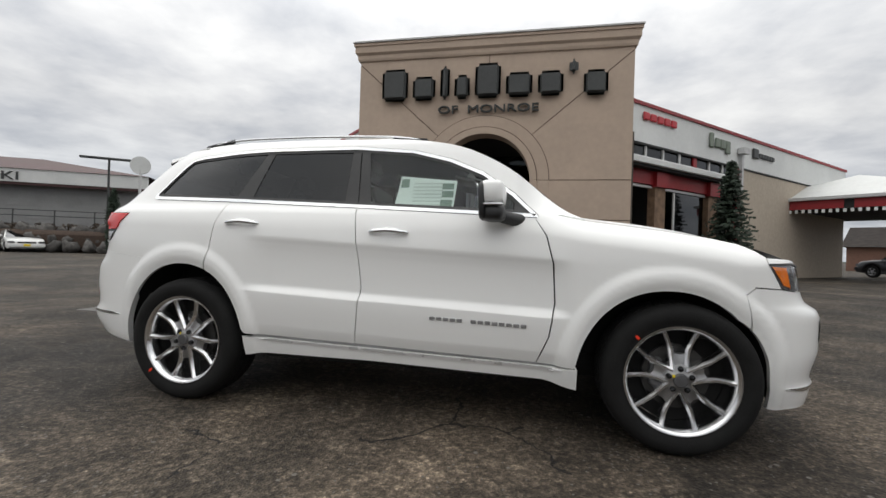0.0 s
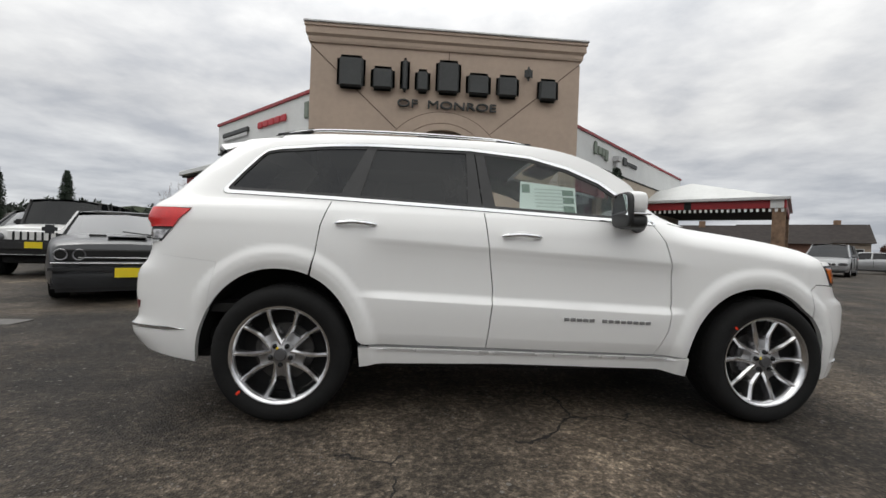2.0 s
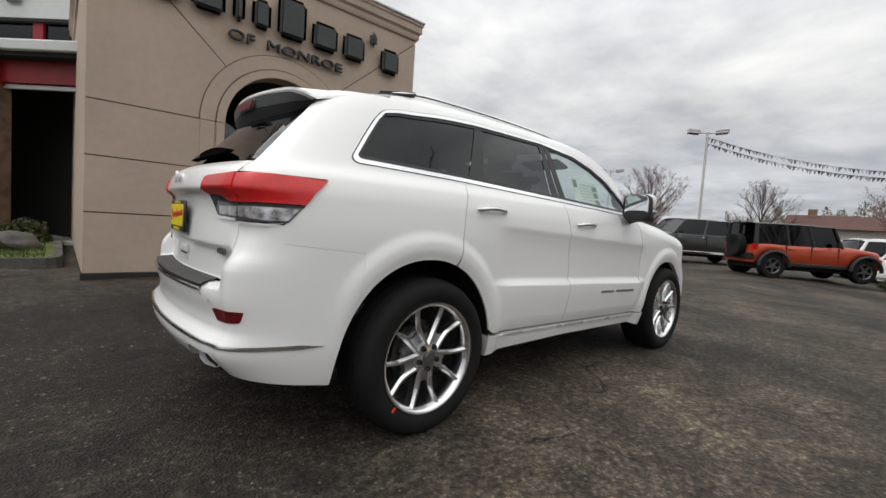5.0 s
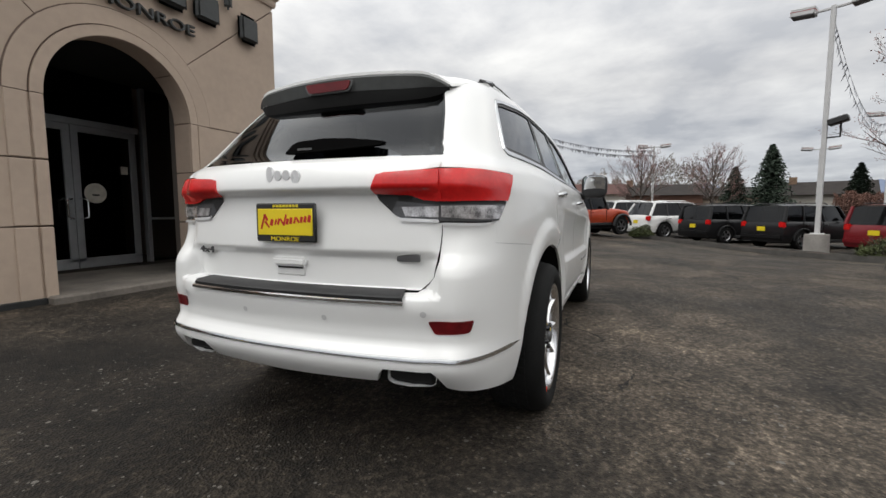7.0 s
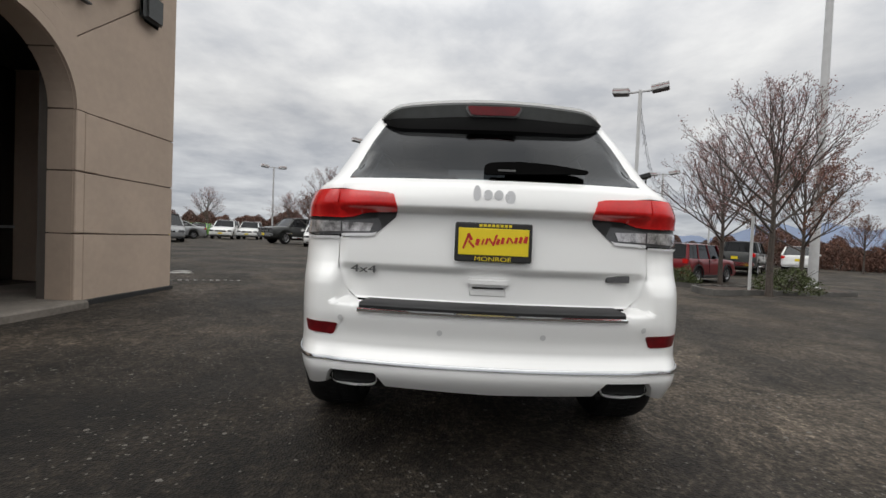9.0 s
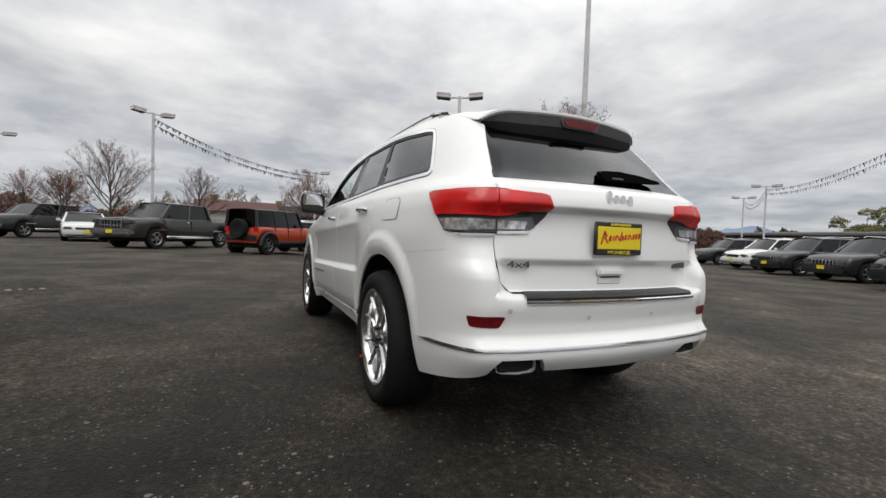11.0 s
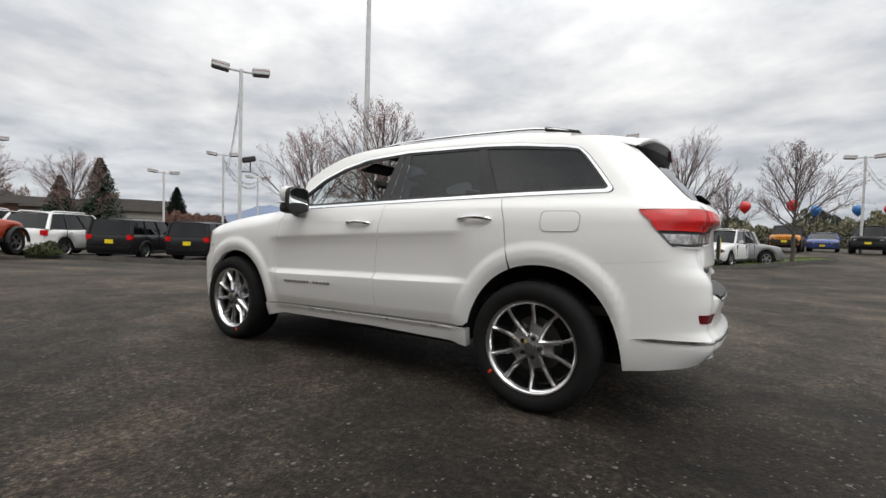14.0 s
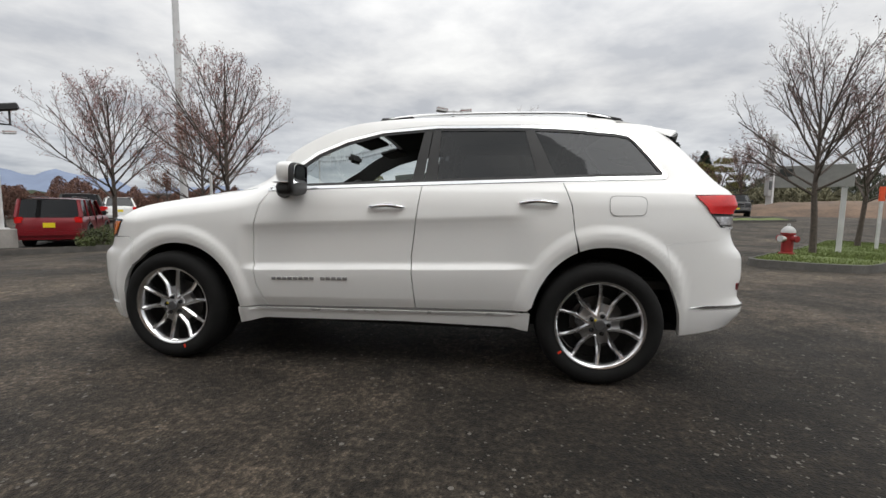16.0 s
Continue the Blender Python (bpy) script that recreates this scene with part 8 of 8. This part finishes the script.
for a in (0, 90, 180, 270):
    bm = bmesh.new()
    spin(bm, [(0.065, 0.08), (0.065, 0.20), (0.08, 0.20), (0.08, 0.245), (0.03, 0.25), (0.0, 0.25)], (0, 0, 0.40), "x", 14)
    bmesh.ops.rotate(bm, verts=bm.verts, matrix=Matrix.Rotation(radians(a + 20), 3, "Z"))
    part("outlet", bm, HRED if a % 180 else HWH, HY)
ps = thing("road_sign", "grey back of a road sign on a pale post", "sign", m=Matrix.Translation((-10.3, -9.2, ground_z(-10.3, -9.2) + 0.1)) @ Matrix.Rotation(radians(-35), 4, "Z"))
part("post", boxm((0.35, 0, 1.1), (0.12, 0.09, 2.3), 0.01), POLE, ps, smooth=False)
part("panel", boxm((1.02, 0.06, 2.1), (1.7, 0.04, 0.62), 0.01), mat("sign_back", (0.30, 0.30, 0.29), 0.5, var=0.1), ps, smooth=False)
part("panel_mark", boxm((1.62, 0.085, 2.22), (0.30, 0.012, 0.22), 0.02), CHAR, ps, smooth=False)
mk = thing("marker_post", "white marker post with an orange top", "post", m=Matrix.Translation((-12.4, -11.3, ground_z(-12.4, -11.3) + 0.1)))
part("post", boxm((0, 0, 0.75), (0.10, 0.04, 1.5), 0.01), HWH, mk, smooth=False)
part("orange_top", boxm((0, 0, 1.72), (0.16, 0.05, 0.44), 0.01), mat("orange_band", (0.70, 0.08, 0.02), 0.5), mk, smooth=False)
py = thing("pylon_sign", "tall grey pylon sign with dark maker panels by the road", "sign", m=Matrix.Translation((-31.5, -51.0, ground_z(-31.5, -51) + 0.3)) @ Matrix.Rotation(radians(50), 4, "Z"))
part("pylon", boxm((-0.6, 0, 4.2), (0.9, 0.6, 9.6), 0.03), POLE, py, smooth=False)
part("pylon_back", boxm((0.5, 0, 5.2), (1.6, 0.4, 6.6), 0.03), mat("pylon_grey", (0.34, 0.34, 0.34), 0.5, var=0.1), py, smooth=False)
for k in range(4):
    part("pylon_panel", boxm((0.55, 0.24, 7.6 - k * 1.5), (1.3, 0.06, 1.0), 0.05), CHAR, py, smooth=False)
po = thing("sign_post", "thin white post on the east island", "post", m=Matrix.Translation((7.3, -7.6, ground_z(7.3, -7.6) + 0.1)))
part("post", boxm((0, 0, 0.95), (0.06, 0.05, 2.0), 0.005), POLE, po, smooth=False)
# worn remains of paint on the asphalt east of the tower
MARKP = mat("worn_line_paint", (0.34, 0.33, 0.31), 0.85, var=0.5, scale=14)
rng = random.Random(64)
for k in range(10):
    q = (k + 0.5) / 10
    x, y = 3.10 + 0.62 * q + rng.gauss(0, 0.015), 5.02 - 0.98 * q
    w = rng.uniform(0.025, 0.05)
    bm = bmesh.new()
    v = [bm.verts.new((x + w * rng.uniform(0.7, 1.2) * math.cos(a), y + 0.9 * w * rng.uniform(0.7, 1.2) * math.sin(a), ground_z(x, y) + 0.006)) for a in [j * 0.8976 for j in range(7)]]
    bmesh.ops.extrude_face_region(bm, geom=[bm.faces.new(v)])
    bmesh.ops.translate(bm, verts=v, vec=(0, 0, -0.008))
    bmesh.ops.recalc_face_normals(bm, faces=bm.faces)
    tagged(part("paint_mark", bm, MARKP, smooth=False), "worn pale dash of paint on the asphalt", "road marking", kind="structure")
for x0, y0, r in ((4.15, 5.45, 0.20), (4.42, 5.62, 0.13)):
    bm = bmesh.new()
    v = [bm.verts.new((x0 + r * rng.uniform(0.5, 1.2) * math.cos(a), y0 + 1.3 * r * rng.uniform(0.5, 1.2) * math.sin(a), ground_z(x0, y0) + 0.007)) for a in [j * 0.3307 for j in range(19)]]
    bmesh.ops.extrude_face_region(bm, geom=[bm.faces.new(v)])
    bmesh.ops.translate(bm, verts=v, vec=(0, 0, -0.010))
    bmesh.ops.recalc_face_normals(bm, faces=bm.faces)
    tagged(part("paint_mark", bm, MARKP, smooth=False), "ragged pale patch of worn paint on the asphalt", "road marking", kind="structure")
dr = tagged(part("drain_cover", boxm((-5.25, 1.75, ground_z(-5.25, 1.75) + 0.004), (0.5, 0.32, 0.012), 0.004), mat("pale_iron", (0.10, 0.095, 0.09), 0.8, var=0.3, scale=12)), "pale worn drain cover in the asphalt", "drain cover", kind="structure")

# ---- balloons on lines over the far row ----
def balloon(x, y, z, colour, word):
    t = thing("balloon", word + " party balloon tethered over the far row", "balloon", group="balloons", m=Matrix.Translation((x, y, z)))
    bm = bmesh.new()
    spin(bm, [(0.001, 0.50), (0.20, 0.46), (0.36, 0.32), (0.42, 0.10), (0.37, -0.14), (0.22, -0.36), (0.06, -0.50), (0.05, -0.54)], (0, 0, 0), "z", 18)
    part("bag", bm, mat("balloon_" + word, colour, 0.25, var=0.05, coat=0.4), t)
    part("tether", tubem([(0, 0, -0.52), (0.05, 0.02, -2.0), (0.1, 0.05, ground_z(x, y) - z + 0.02)], 0.012, 4), PEN, t)


for x, y, colour, word in ((-10.8, -47.8, (0.03, 0.16, 0.42), "blue"), (-13.5, -47.2, (0.03, 0.16, 0.42), "blue"), (-15.4, -46.8, (0.55, 0.02, 0.02), "red"), (-17.0, -46.3, (0.55, 0.02, 0.02), "red"), (-5.0, -40.0, (0.55, 0.02, 0.02), "red"), (-8.2, -41.0, (0.55, 0.02, 0.02), "red")):
    balloon(x, y, ground_z(x, y) + 3.6, colour, word)

# ---- a bare earth bank beside the road to the south-west ----
bm = bmesh.new()
rows = []
for k in range(41):
    a = radians(-146 + 30 * k / 40)
    e = math.sin(math.pi * k / 40) ** 0.5
    rows.append([bm.verts.new((r * math.cos(a), r * math.sin(a), ground_z(r * math.cos(a), r * math.sin(a)) - 0.05 + h * e * (1 + 0.25 * noise.noise(Vector((k * 0.4, r * 0.2, 0)))))) for r, h in ((50, 0.0), (52, 0.7), (55, 1.3), (60, 1.7), (68, 2.0), (80, 2.2))])
for r0, r1 in zip(rows, rows[1:]):
    for k in range(5):
        bm.faces.new((r0[k], r0[k + 1], r1[k + 1], r1[k]))
tagged(part("ground_bank", bm, mat("bare_earth", (0.125, 0.082, 0.056), 0.95, var=0.4, scale=0.5, bump=0.4, bscale=6)), "low bank of bare brown earth beside the road", "bank", kind="structure")

# ---- the restaurant across the lot with its rock wall ----
TER = thing("restaurant", "low grey restaurant with a maroon roof and white sign band", "building", kind="structure", m=Matrix.Translation((-30.5, 21.5, 0.0)) @ Matrix.Rotation(math.atan2(25.5 - 18.0, -27.0 + 41.0), 4, "Z"))
MAROON = mat("maroon_roof", (0.055, 0.022, 0.022), 0.7, var=0.15)
SIDING = mat("grey_siding", (0.26, 0.26, 0.26), 0.8, var=0.1, scale=1)
part("wall", boxm((-9, 6, 2.6), (24, 8, 5.0)), SIDING, TER, smooth=False)
for k in range(9):
    part("siding_board", boxm((-9, 1.985, 1.5 + k * 0.32), (24, 0.03, 0.29), 0.006), SIDING, TER, smooth=False)
part("sign_band", boxm((-9, 1.2, 5.35), (25, 0.2, 0.95)), WHITEP, TER, smooth=False)
part("eave_board", boxm((-9, 1.3, 4.78), (25, 0.3, 0.2)), MAROON, TER, smooth=False)
bm = bmesh.new()
v = [bm.verts.new(p) for p in ((-21.6, 1.0, 5.82), (3.6, 1.0, 5.82), (3.6, 11, 5.82), (-21.6, 11, 5.82), (-15.5, 6, 7.3), (-5.5, 6, 7.3))]
for f in ((0, 1, 5, 4), (1, 2, 5), (2, 3, 4, 5), (3, 0, 4)):
    bm.faces.new([v[k] for k in f])
part("roof", bm, MAROON, TER, smooth=False)
words("TERIYAKI", 1.0, 0.08, CHAR, Matrix.Translation((-6.9, 1.06, 5.0)) @ Matrix.Diagonal((1.25, 1, 0.85, 1)) @ Matrix.Rotation(radians(90), 4, "X"), TER, "sign_lettering")
part("railing", boxm((-6, 0.6, 2.9), (18, 0.05, 0.05)), CHAR, TER, smooth=False)
part("railing", boxm((-6, 0.6, 2.5), (18, 0.05, 0.05)), CHAR, TER, smooth=False)
for k in range(8):
    part("railing_post", boxm((-14 + k * 2.4, 0.6, 2.2), (0.06, 0.06, 1.5)), CHAR, TER, smooth=False)
bank = thing("rock_wall", "bank of dark stacked boulders with low shrubs above", "rock wall", kind="structure", m=TER.matrix_basis.copy())
part("bank", boxm((-4, -0.2, 0.75), (36, 2.6, 1.5), 0.3), SOIL, bank)
ROCKM = mat("dark_boulder", (0.085, 0.080, 0.075), 0.9, var=0.5, scale=2.5, bump=0.5, bscale=20, random_by=0.35)
rock_me = []
for k in range(4):
    bm = bmesh.new()
    bmesh.ops.create_icosphere(bm, subdivisions=2, radius=1)
    for v in bm.verts:
        v.co *= 0.8 + 0.45 * noise.noise(v.co * 1.4 + Vector((k * 7, 0, 0)))
    me = bpy.data.meshes.new("boulder")
    bm.to_mesh(me)
    bm.free()
    me.materials.append(ROCKM)
    rock_me.append(me)
rng = random.Random(8)
for k in range(150):
    o = new("boulder", rock_me[k % 4])
    o.parent = bank
    row = k % 3
    s = rng.uniform(0.32, 0.62)
    o.matrix_basis = Matrix.Translation((-22 + 36 * (k // 3) / 50 + rng.uniform(-0.3, 0.3), -1.65 + row * 0.42, 0.35 + row * 0.55 + rng.uniform(-0.1, 0.1))) @ Euler((rng.uniform(0, 6), rng.uniform(0, 6), rng.uniform(0, 6))).to_matrix().to_4x4() @ Matrix.Diagonal((s * 1.25, s, s * 0.9, 1))
    o.data.shade_smooth()
tagged(leaves("bank_shrubs", [((-20 + k * 1.6, 0.3, 1.4), (1.0, 0.7, 0.8), 260, 0.10) for k in range(22)], mat("dull_shrub", (0.07, 0.05, 0.035), 0.8, var=0.5, scale=1), 77, bank), kind="stuff")
sg = thing("round_sign_post", "white round sign on a pale post beside a lamp", "sign", m=Matrix.Translation((-25.5, 21.2, 1.2)))
part("post", tubem([(0, 0, 0), (0, 0, 4.6)], 0.09, 8), POLE, sg)
bm = bmesh.new()
bmesh.ops.create_cone(bm, cap_ends=True, segments=24, radius1=0.6, radius2=0.6, depth=0.15, matrix=Matrix.Translation((0, 0, 4.9)) @ Matrix.Rotation(radians(90), 4, "X") @ Matrix.Rotation(radians(40), 4, "Y"))
part("disc", bm, WHITEP, sg)
dl = thing("street_lamp", "dark twin-armed lamp beside the restaurant", "lamp", group="road lamps", m=Matrix.Translation((-27.4, 20.6, 1.2)) @ Matrix.Rotation(radians(35), 4, "Z"))
part("pole", tubem([(0, 0, 0), (0, 0, 5.2)], 0.07, 8), CHAR, dl)
part("arm", boxm((0, 0, 5.25), (3.2, 0.25, 0.15), 0.03), CHAR, dl)

# ---- far houses ----
def house(x, y, turn, w, d, h, ridge, wall, roofm, label, windows=3):
    t = thing("house", label, "house", group="far houses", m=Matrix.Translation((x, y, ground_z(x, y))) @ Matrix.Rotation(radians(turn), 4, "Z"))
    part("wall", boxm((0, 0, h / 2), (w, d, h)), wall, t, smooth=False)
    bm = bmesh.new()
    v = [bm.verts.new(p) for p in ((-w / 2 - 0.4, -d / 2 - 0.5, h - 0.1), (w / 2 + 0.4, -d / 2 - 0.5, h - 0.1), (w / 2 + 0.4, d / 2 + 0.5, h - 0.1), (-w / 2 - 0.4, d / 2 + 0.5, h - 0.1), (-w / 2 - 0.4, 0, h + ridge), (w / 2 + 0.4, 0, h + ridge))]
    for f in ((0, 1, 5, 4), (2, 3, 4, 5), (1, 2, 5), (3, 0, 4), (3, 2, 1, 0)):
        bm.faces.new([v[k] for k in f])
    part("roof", bm, roofm, t, smooth=False)
    # a cross gable to the front
    gx = -w * 0.22
    part("gable_wall", boxm((gx, -d / 2 - 0.6, h / 2), (w * 0.28, 1.2, h)), wall, t, smooth=False)
    bm = bmesh.new()
    gw = w * 0.17
    v = [bm.verts.new(p) for p in ((gx - gw, -d / 2 - 1.5, h - 0.1), (gx + gw, -d / 2 - 1.5, h - 0.1), (gx, -d / 2 - 1.5, h + ridge * 0.8), (gx - gw, 0, h - 0.1), (gx + gw, 0, h - 0.1), (gx, 0, h + ridge * 0.8))]
    for f in ((0, 1, 2), (0, 2, 5, 3), (1, 4, 5, 2)):
        bm.faces.new([v[k] for k in f])
    part("gable_roof", bm, roofm, t, smooth=False)
    for k in range(windows):
        xw = -w * 0.40 + k * w * 0.8 / max(1, windows - 1)
        yy = -d / 2 - (1.24 if abs(xw - gx) < w * 0.14 else 0.04)
        wn_ = part("window", boxm((xw, yy, h * 0.55), (1.5, 0.06, 1.2), 0.01), WHITEP, t, smooth=False)
        part("pane", boxm((xw, yy - 0.035, h * 0.55), (1.3, 0.02, 1.0)), SGLASS, wn_, smooth=False)
    part("chimney", boxm((w * 0.3, 0.3, h + ridge), (0.7, 0.7, 1.1)), BRICKC, t, smooth=False)
    return t


HTAN = mat("tan_siding", (0.34, 0.28, 0.22), 0.85, var=0.1)
HPALE = mat("pale_siding", (0.46, 0.43, 0.38), 0.85, var=0.1)
MROOF = mat("red_brown_shingle", (0.085, 0.038, 0.032), 0.9, var=0.25, scale=2)
HBRICK = mat("brown_siding", (0.16, 0.085, 0.06), 0.85, var=0.15)
SHING = mat("dark_shingle", (0.034, 0.029, 0.027), 0.95, var=0.3, scale=2, spec=0.2)
house(60.5, -14.0, 76, 22, 8, 3.3, 1.1, HTAN, SHING, "long tan single-storey house with dark shingles beyond the lot", 5)
house(55.5, -21.5, 70, 8, 7, 3.1, 1.4, HPALE, SHING, "pale gabled house with dark shingles beyond the lot", 3)
house(54.5, -5.0, 92, 9, 8, 3.2, 1.3, HBRICK, SHING, "brown gabled house with dark shingles beyond the lot", 3)
house(53.0, 2.5, 96, 8, 7, 3.0, 1.3, HPALE, MROOF, "pale house with a red-brown roof beyond the lot", 3)
house(51.5, 50.0, -42, 13, 9, 3.0, 2.4, HTAN, SHING, "tan house with a gable beyond the far row")
house(42, 48, 140, 15, 9, 2.6, 2.2, HBRICK, SHING, "brown house with a gable beyond the canopy")
# far overpass, built simply as a long wall, a slab on top and posts
viaduct = thing("long_shed", "long low grey overpass on piers far beyond the row", "building", kind="structure", m=Matrix.Translation((26, -58, -0.4)) @ Matrix.Rotation(radians(-18), 4, "Z"))
part("wall", boxm((4, 0, 1.4), (62, 8, 2.8)), mat("overpass_brown", (0.10, 0.085, 0.075), 0.9, var=0.2), viaduct, smooth=False)
part("roof", boxm((4, 0, 2.95), (66, 9.5, 0.4), 0.1), mat("overpass_grey", (0.16, 0.15, 0.15), 0.8, var=0.2), viaduct, smooth=False)
for k in range(9):
    part("bay_post", boxm((-25 + k * 7, 4.05, 1.6), (0.5, 0.3, 3.2)), mat("overpass_grey", (0.16, 0.15, 0.15)), viaduct, smooth=False)

# ---- budding trees by the road ----
def leafy_tree(x, y, h, r, material, seed, label):
    t = thing("budding_tree", label, "tree", group="budding trees", m=Matrix.Translation((x, y, ground_z(x, y))))
    rng = random.Random(seed)
    part("trunk", tubem([(0, 0, -0.1), (0.05, 0, h * 0.3), (0, 0.05, h * 0.7)], [0.03 * h, 0.022 * h, 0.008 * h], 8), BARK, t)
    bm = bmesh.new()
    items = []
    for k in range(16):
        a, f = 2.4 * k, rng.uniform(0.3, 1.0)
        q = (math.cos(a) * r * f * 0.8, math.sin(a) * r * f * 0.8, h * rng.uniform(0.38, 0.92))
        tube(bm, [(0, 0, h * 0.25), (q[0] * 0.5, q[1] * 0.5, h * 0.25 + (q[2] - h * 0.25) * 0.55), q], [0.012 * h, 0.008 * h, 0.003 * h], 5, cap=False)
        items.append((q, (r * 0.36, r * 0.36, r * 0.30), 420, 0.10))
    part("limb_frame", bm, BARK, t)
    tagged(leaves("leaf_mass", items, material, seed, t), kind="stuff")


OLIVE = mat("olive_spring_leaf", (0.15, 0.14, 0.045), 0.8, var=0.4, scale=0.6)
leafy_tree(-26.0, -51.0, 6.4, 2.9, OLIVE, 91, "budding olive-green tree beside the road")
leafy_tree(-23.0, -54.0, 5.6, 2.6, mat("russet_spring_leaf", (0.14, 0.085, 0.045), 0.8, var=0.4, scale=0.6), 92, "budding russet tree beside the road")
leafy_tree(20.0, -62.0, 6.0, 3.2, OLIVE, 93, "budding olive-green tree beyond the overpass")

# ---- brush, woods and hills in the distance ----
BRUSH = mat("red_brown_brush", (0.115, 0.058, 0.042), 0.95, var=0.5, scale=0.25)
WOOD = mat("grey_green_wood", (0.055, 0.060, 0.038), 0.95, var=0.5, scale=0.12)
PALEW = mat("pale_spring_wood", (0.15, 0.14, 0.085), 0.95, var=0.45, scale=0.15)


def thicket(name, arc, r, h, n, size, material, seed, label):
    """A belt of brush along an arc (degrees, 0 = east, anticlockwise): twiggy upright slivers with gaps."""
    rng = random.Random(seed)
    v, f = [], []
    for _ in range(n):
        a = radians(rng.uniform(*arc))
        rr = r * rng.uniform(0.96, 1.12)
        hh = h * (0.65 + 0.5 * noise.noise(Vector((a * 14, 3.1 * seed, 0))) + 0.25 * noise.noise(Vector((a * 60, seed, 1))))
        z = ground_z(rr * math.cos(a), rr * math.sin(a)) + max(0.1, hh) * rng.uniform(0.0, 1.0) ** 0.8
        p = Vector((rr * math.cos(a), rr * math.sin(a), z))
        d = Vector((rng.gauss(0, 0.5), rng.gauss(0, 0.5), rng.uniform(0.4, 1.0))).normalized() * size * rng.uniform(0.5, 1.4)
        e = Vector((rng.gauss(0, 1), rng.gauss(0, 1), rng.gauss(0, 0.3))).normalized() * size * 0.35
        k = len(v)
        v += [tuple(p - d), tuple(p + e), tuple(p + d), tuple(p - e)]
        f.append((k, k + 1, k + 2, k + 3))
    me = bpy.data.meshes.new(name)
    me.from_pydata(v, [], f)
    me.materials.append(material)
    return tagged(new(name, me), label, "woods", kind="stuff")


thicket("brush_east", (-64, -23), 45, 3.7, 70000, 0.13, BRUSH, 1, "belt of leafless red-brown brush beyond the lot")
thicket("brush_mid", (-24, 20), 58, 3.4, 30000, 0.22, BRUSH, 9, "low leafless red-brown brush before the houses")
thicket("brush_north_east", (18, 38), 75, 4.6, 16000, 0.3, BRUSH, 2, "leafless red-brown brush beyond the far row")
thicket("woods_south", (-130, -62), 120, 9.0, 34000, 0.55, WOOD, 3, "mixed grey-green woods beyond the road")
thicket("woods_spring", (-128, -88), 95, 7.5, 22000, 0.45, PALEW, 4, "pale budding trees beyond the road")
thicket("woods_west", (110, 200), 110, 9, 30000, 0.6, mat("dark_wood", (0.03, 0.04, 0.028), 0.95, var=0.5, scale=0.12), 5, "dark wooded rise behind the restaurant")
thicket("poplars", (-13, 14), 95, 13, 16000, 0.30, mat("pale_bare_wood", (0.20, 0.17, 0.14), 0.95, var=0.4, scale=0.2), 6, "tall pale leafless poplars behind the houses")


def hills(name, arc, r, h, material, seed, label, freq=6.0):
    bm = bmesh.new()
    n = 140
    lo, hi = [], []
    for k in range(n + 1):
        a = radians(arc[0] + (arc[1] - arc[0]) * k / n)
        e = min(1.0, 5.0 * min(k, n - k) / n + 0.05)
        hh = h * e * (0.55 + 0.5 * noise.noise(Vector((a * freq, seed, 0))) + 0.22 * noise.noise(Vector((a * freq * 4, seed, 2))))
        lo.append(bm.verts.new((r * math.cos(a), r * math.sin(a), -5)))
        hi.append(bm.verts.new((r * 1.15 * math.cos(a), r * 1.15 * math.sin(a), max(1.0, hh))))
    for k in range(n):
        bm.faces.new((lo[k], lo[k + 1], hi[k + 1], hi[k]))
    return tagged(part(name, bm, material), label, "hills", kind="structure")


# the pale blue is aerial haze mixed into the mountains' colour
BLUEH = mat("hazy_blue_hill", (0.20, 0.24, 0.33), 1.0, var=0.12, scale=0.002, spec=0.0)
GREENH = mat("distant_wooded_hill", (0.060, 0.070, 0.050), 1.0, var=0.4, scale=0.02, spec=0.0)
hills("backdrop_mountains", (-75, 35), 2200, 160, BLUEH, 3.3, "distant mountains with pale blue haze in their colour", 9.0)
hills("backdrop_hill_east", (-60, 60), 700, 22, GREENH, 1.7, "low wooded hills", 7.0)
hills("backdrop_hill_south", (-140, -60), 420, 26, GREENH, 5.7, "low brown and green hill beyond the road", 5.0)
hills("backdrop_hill_west", (70, 230), 380, 30, GREENH, 8.7, "dark wooded hill behind the restaurant", 5.0)
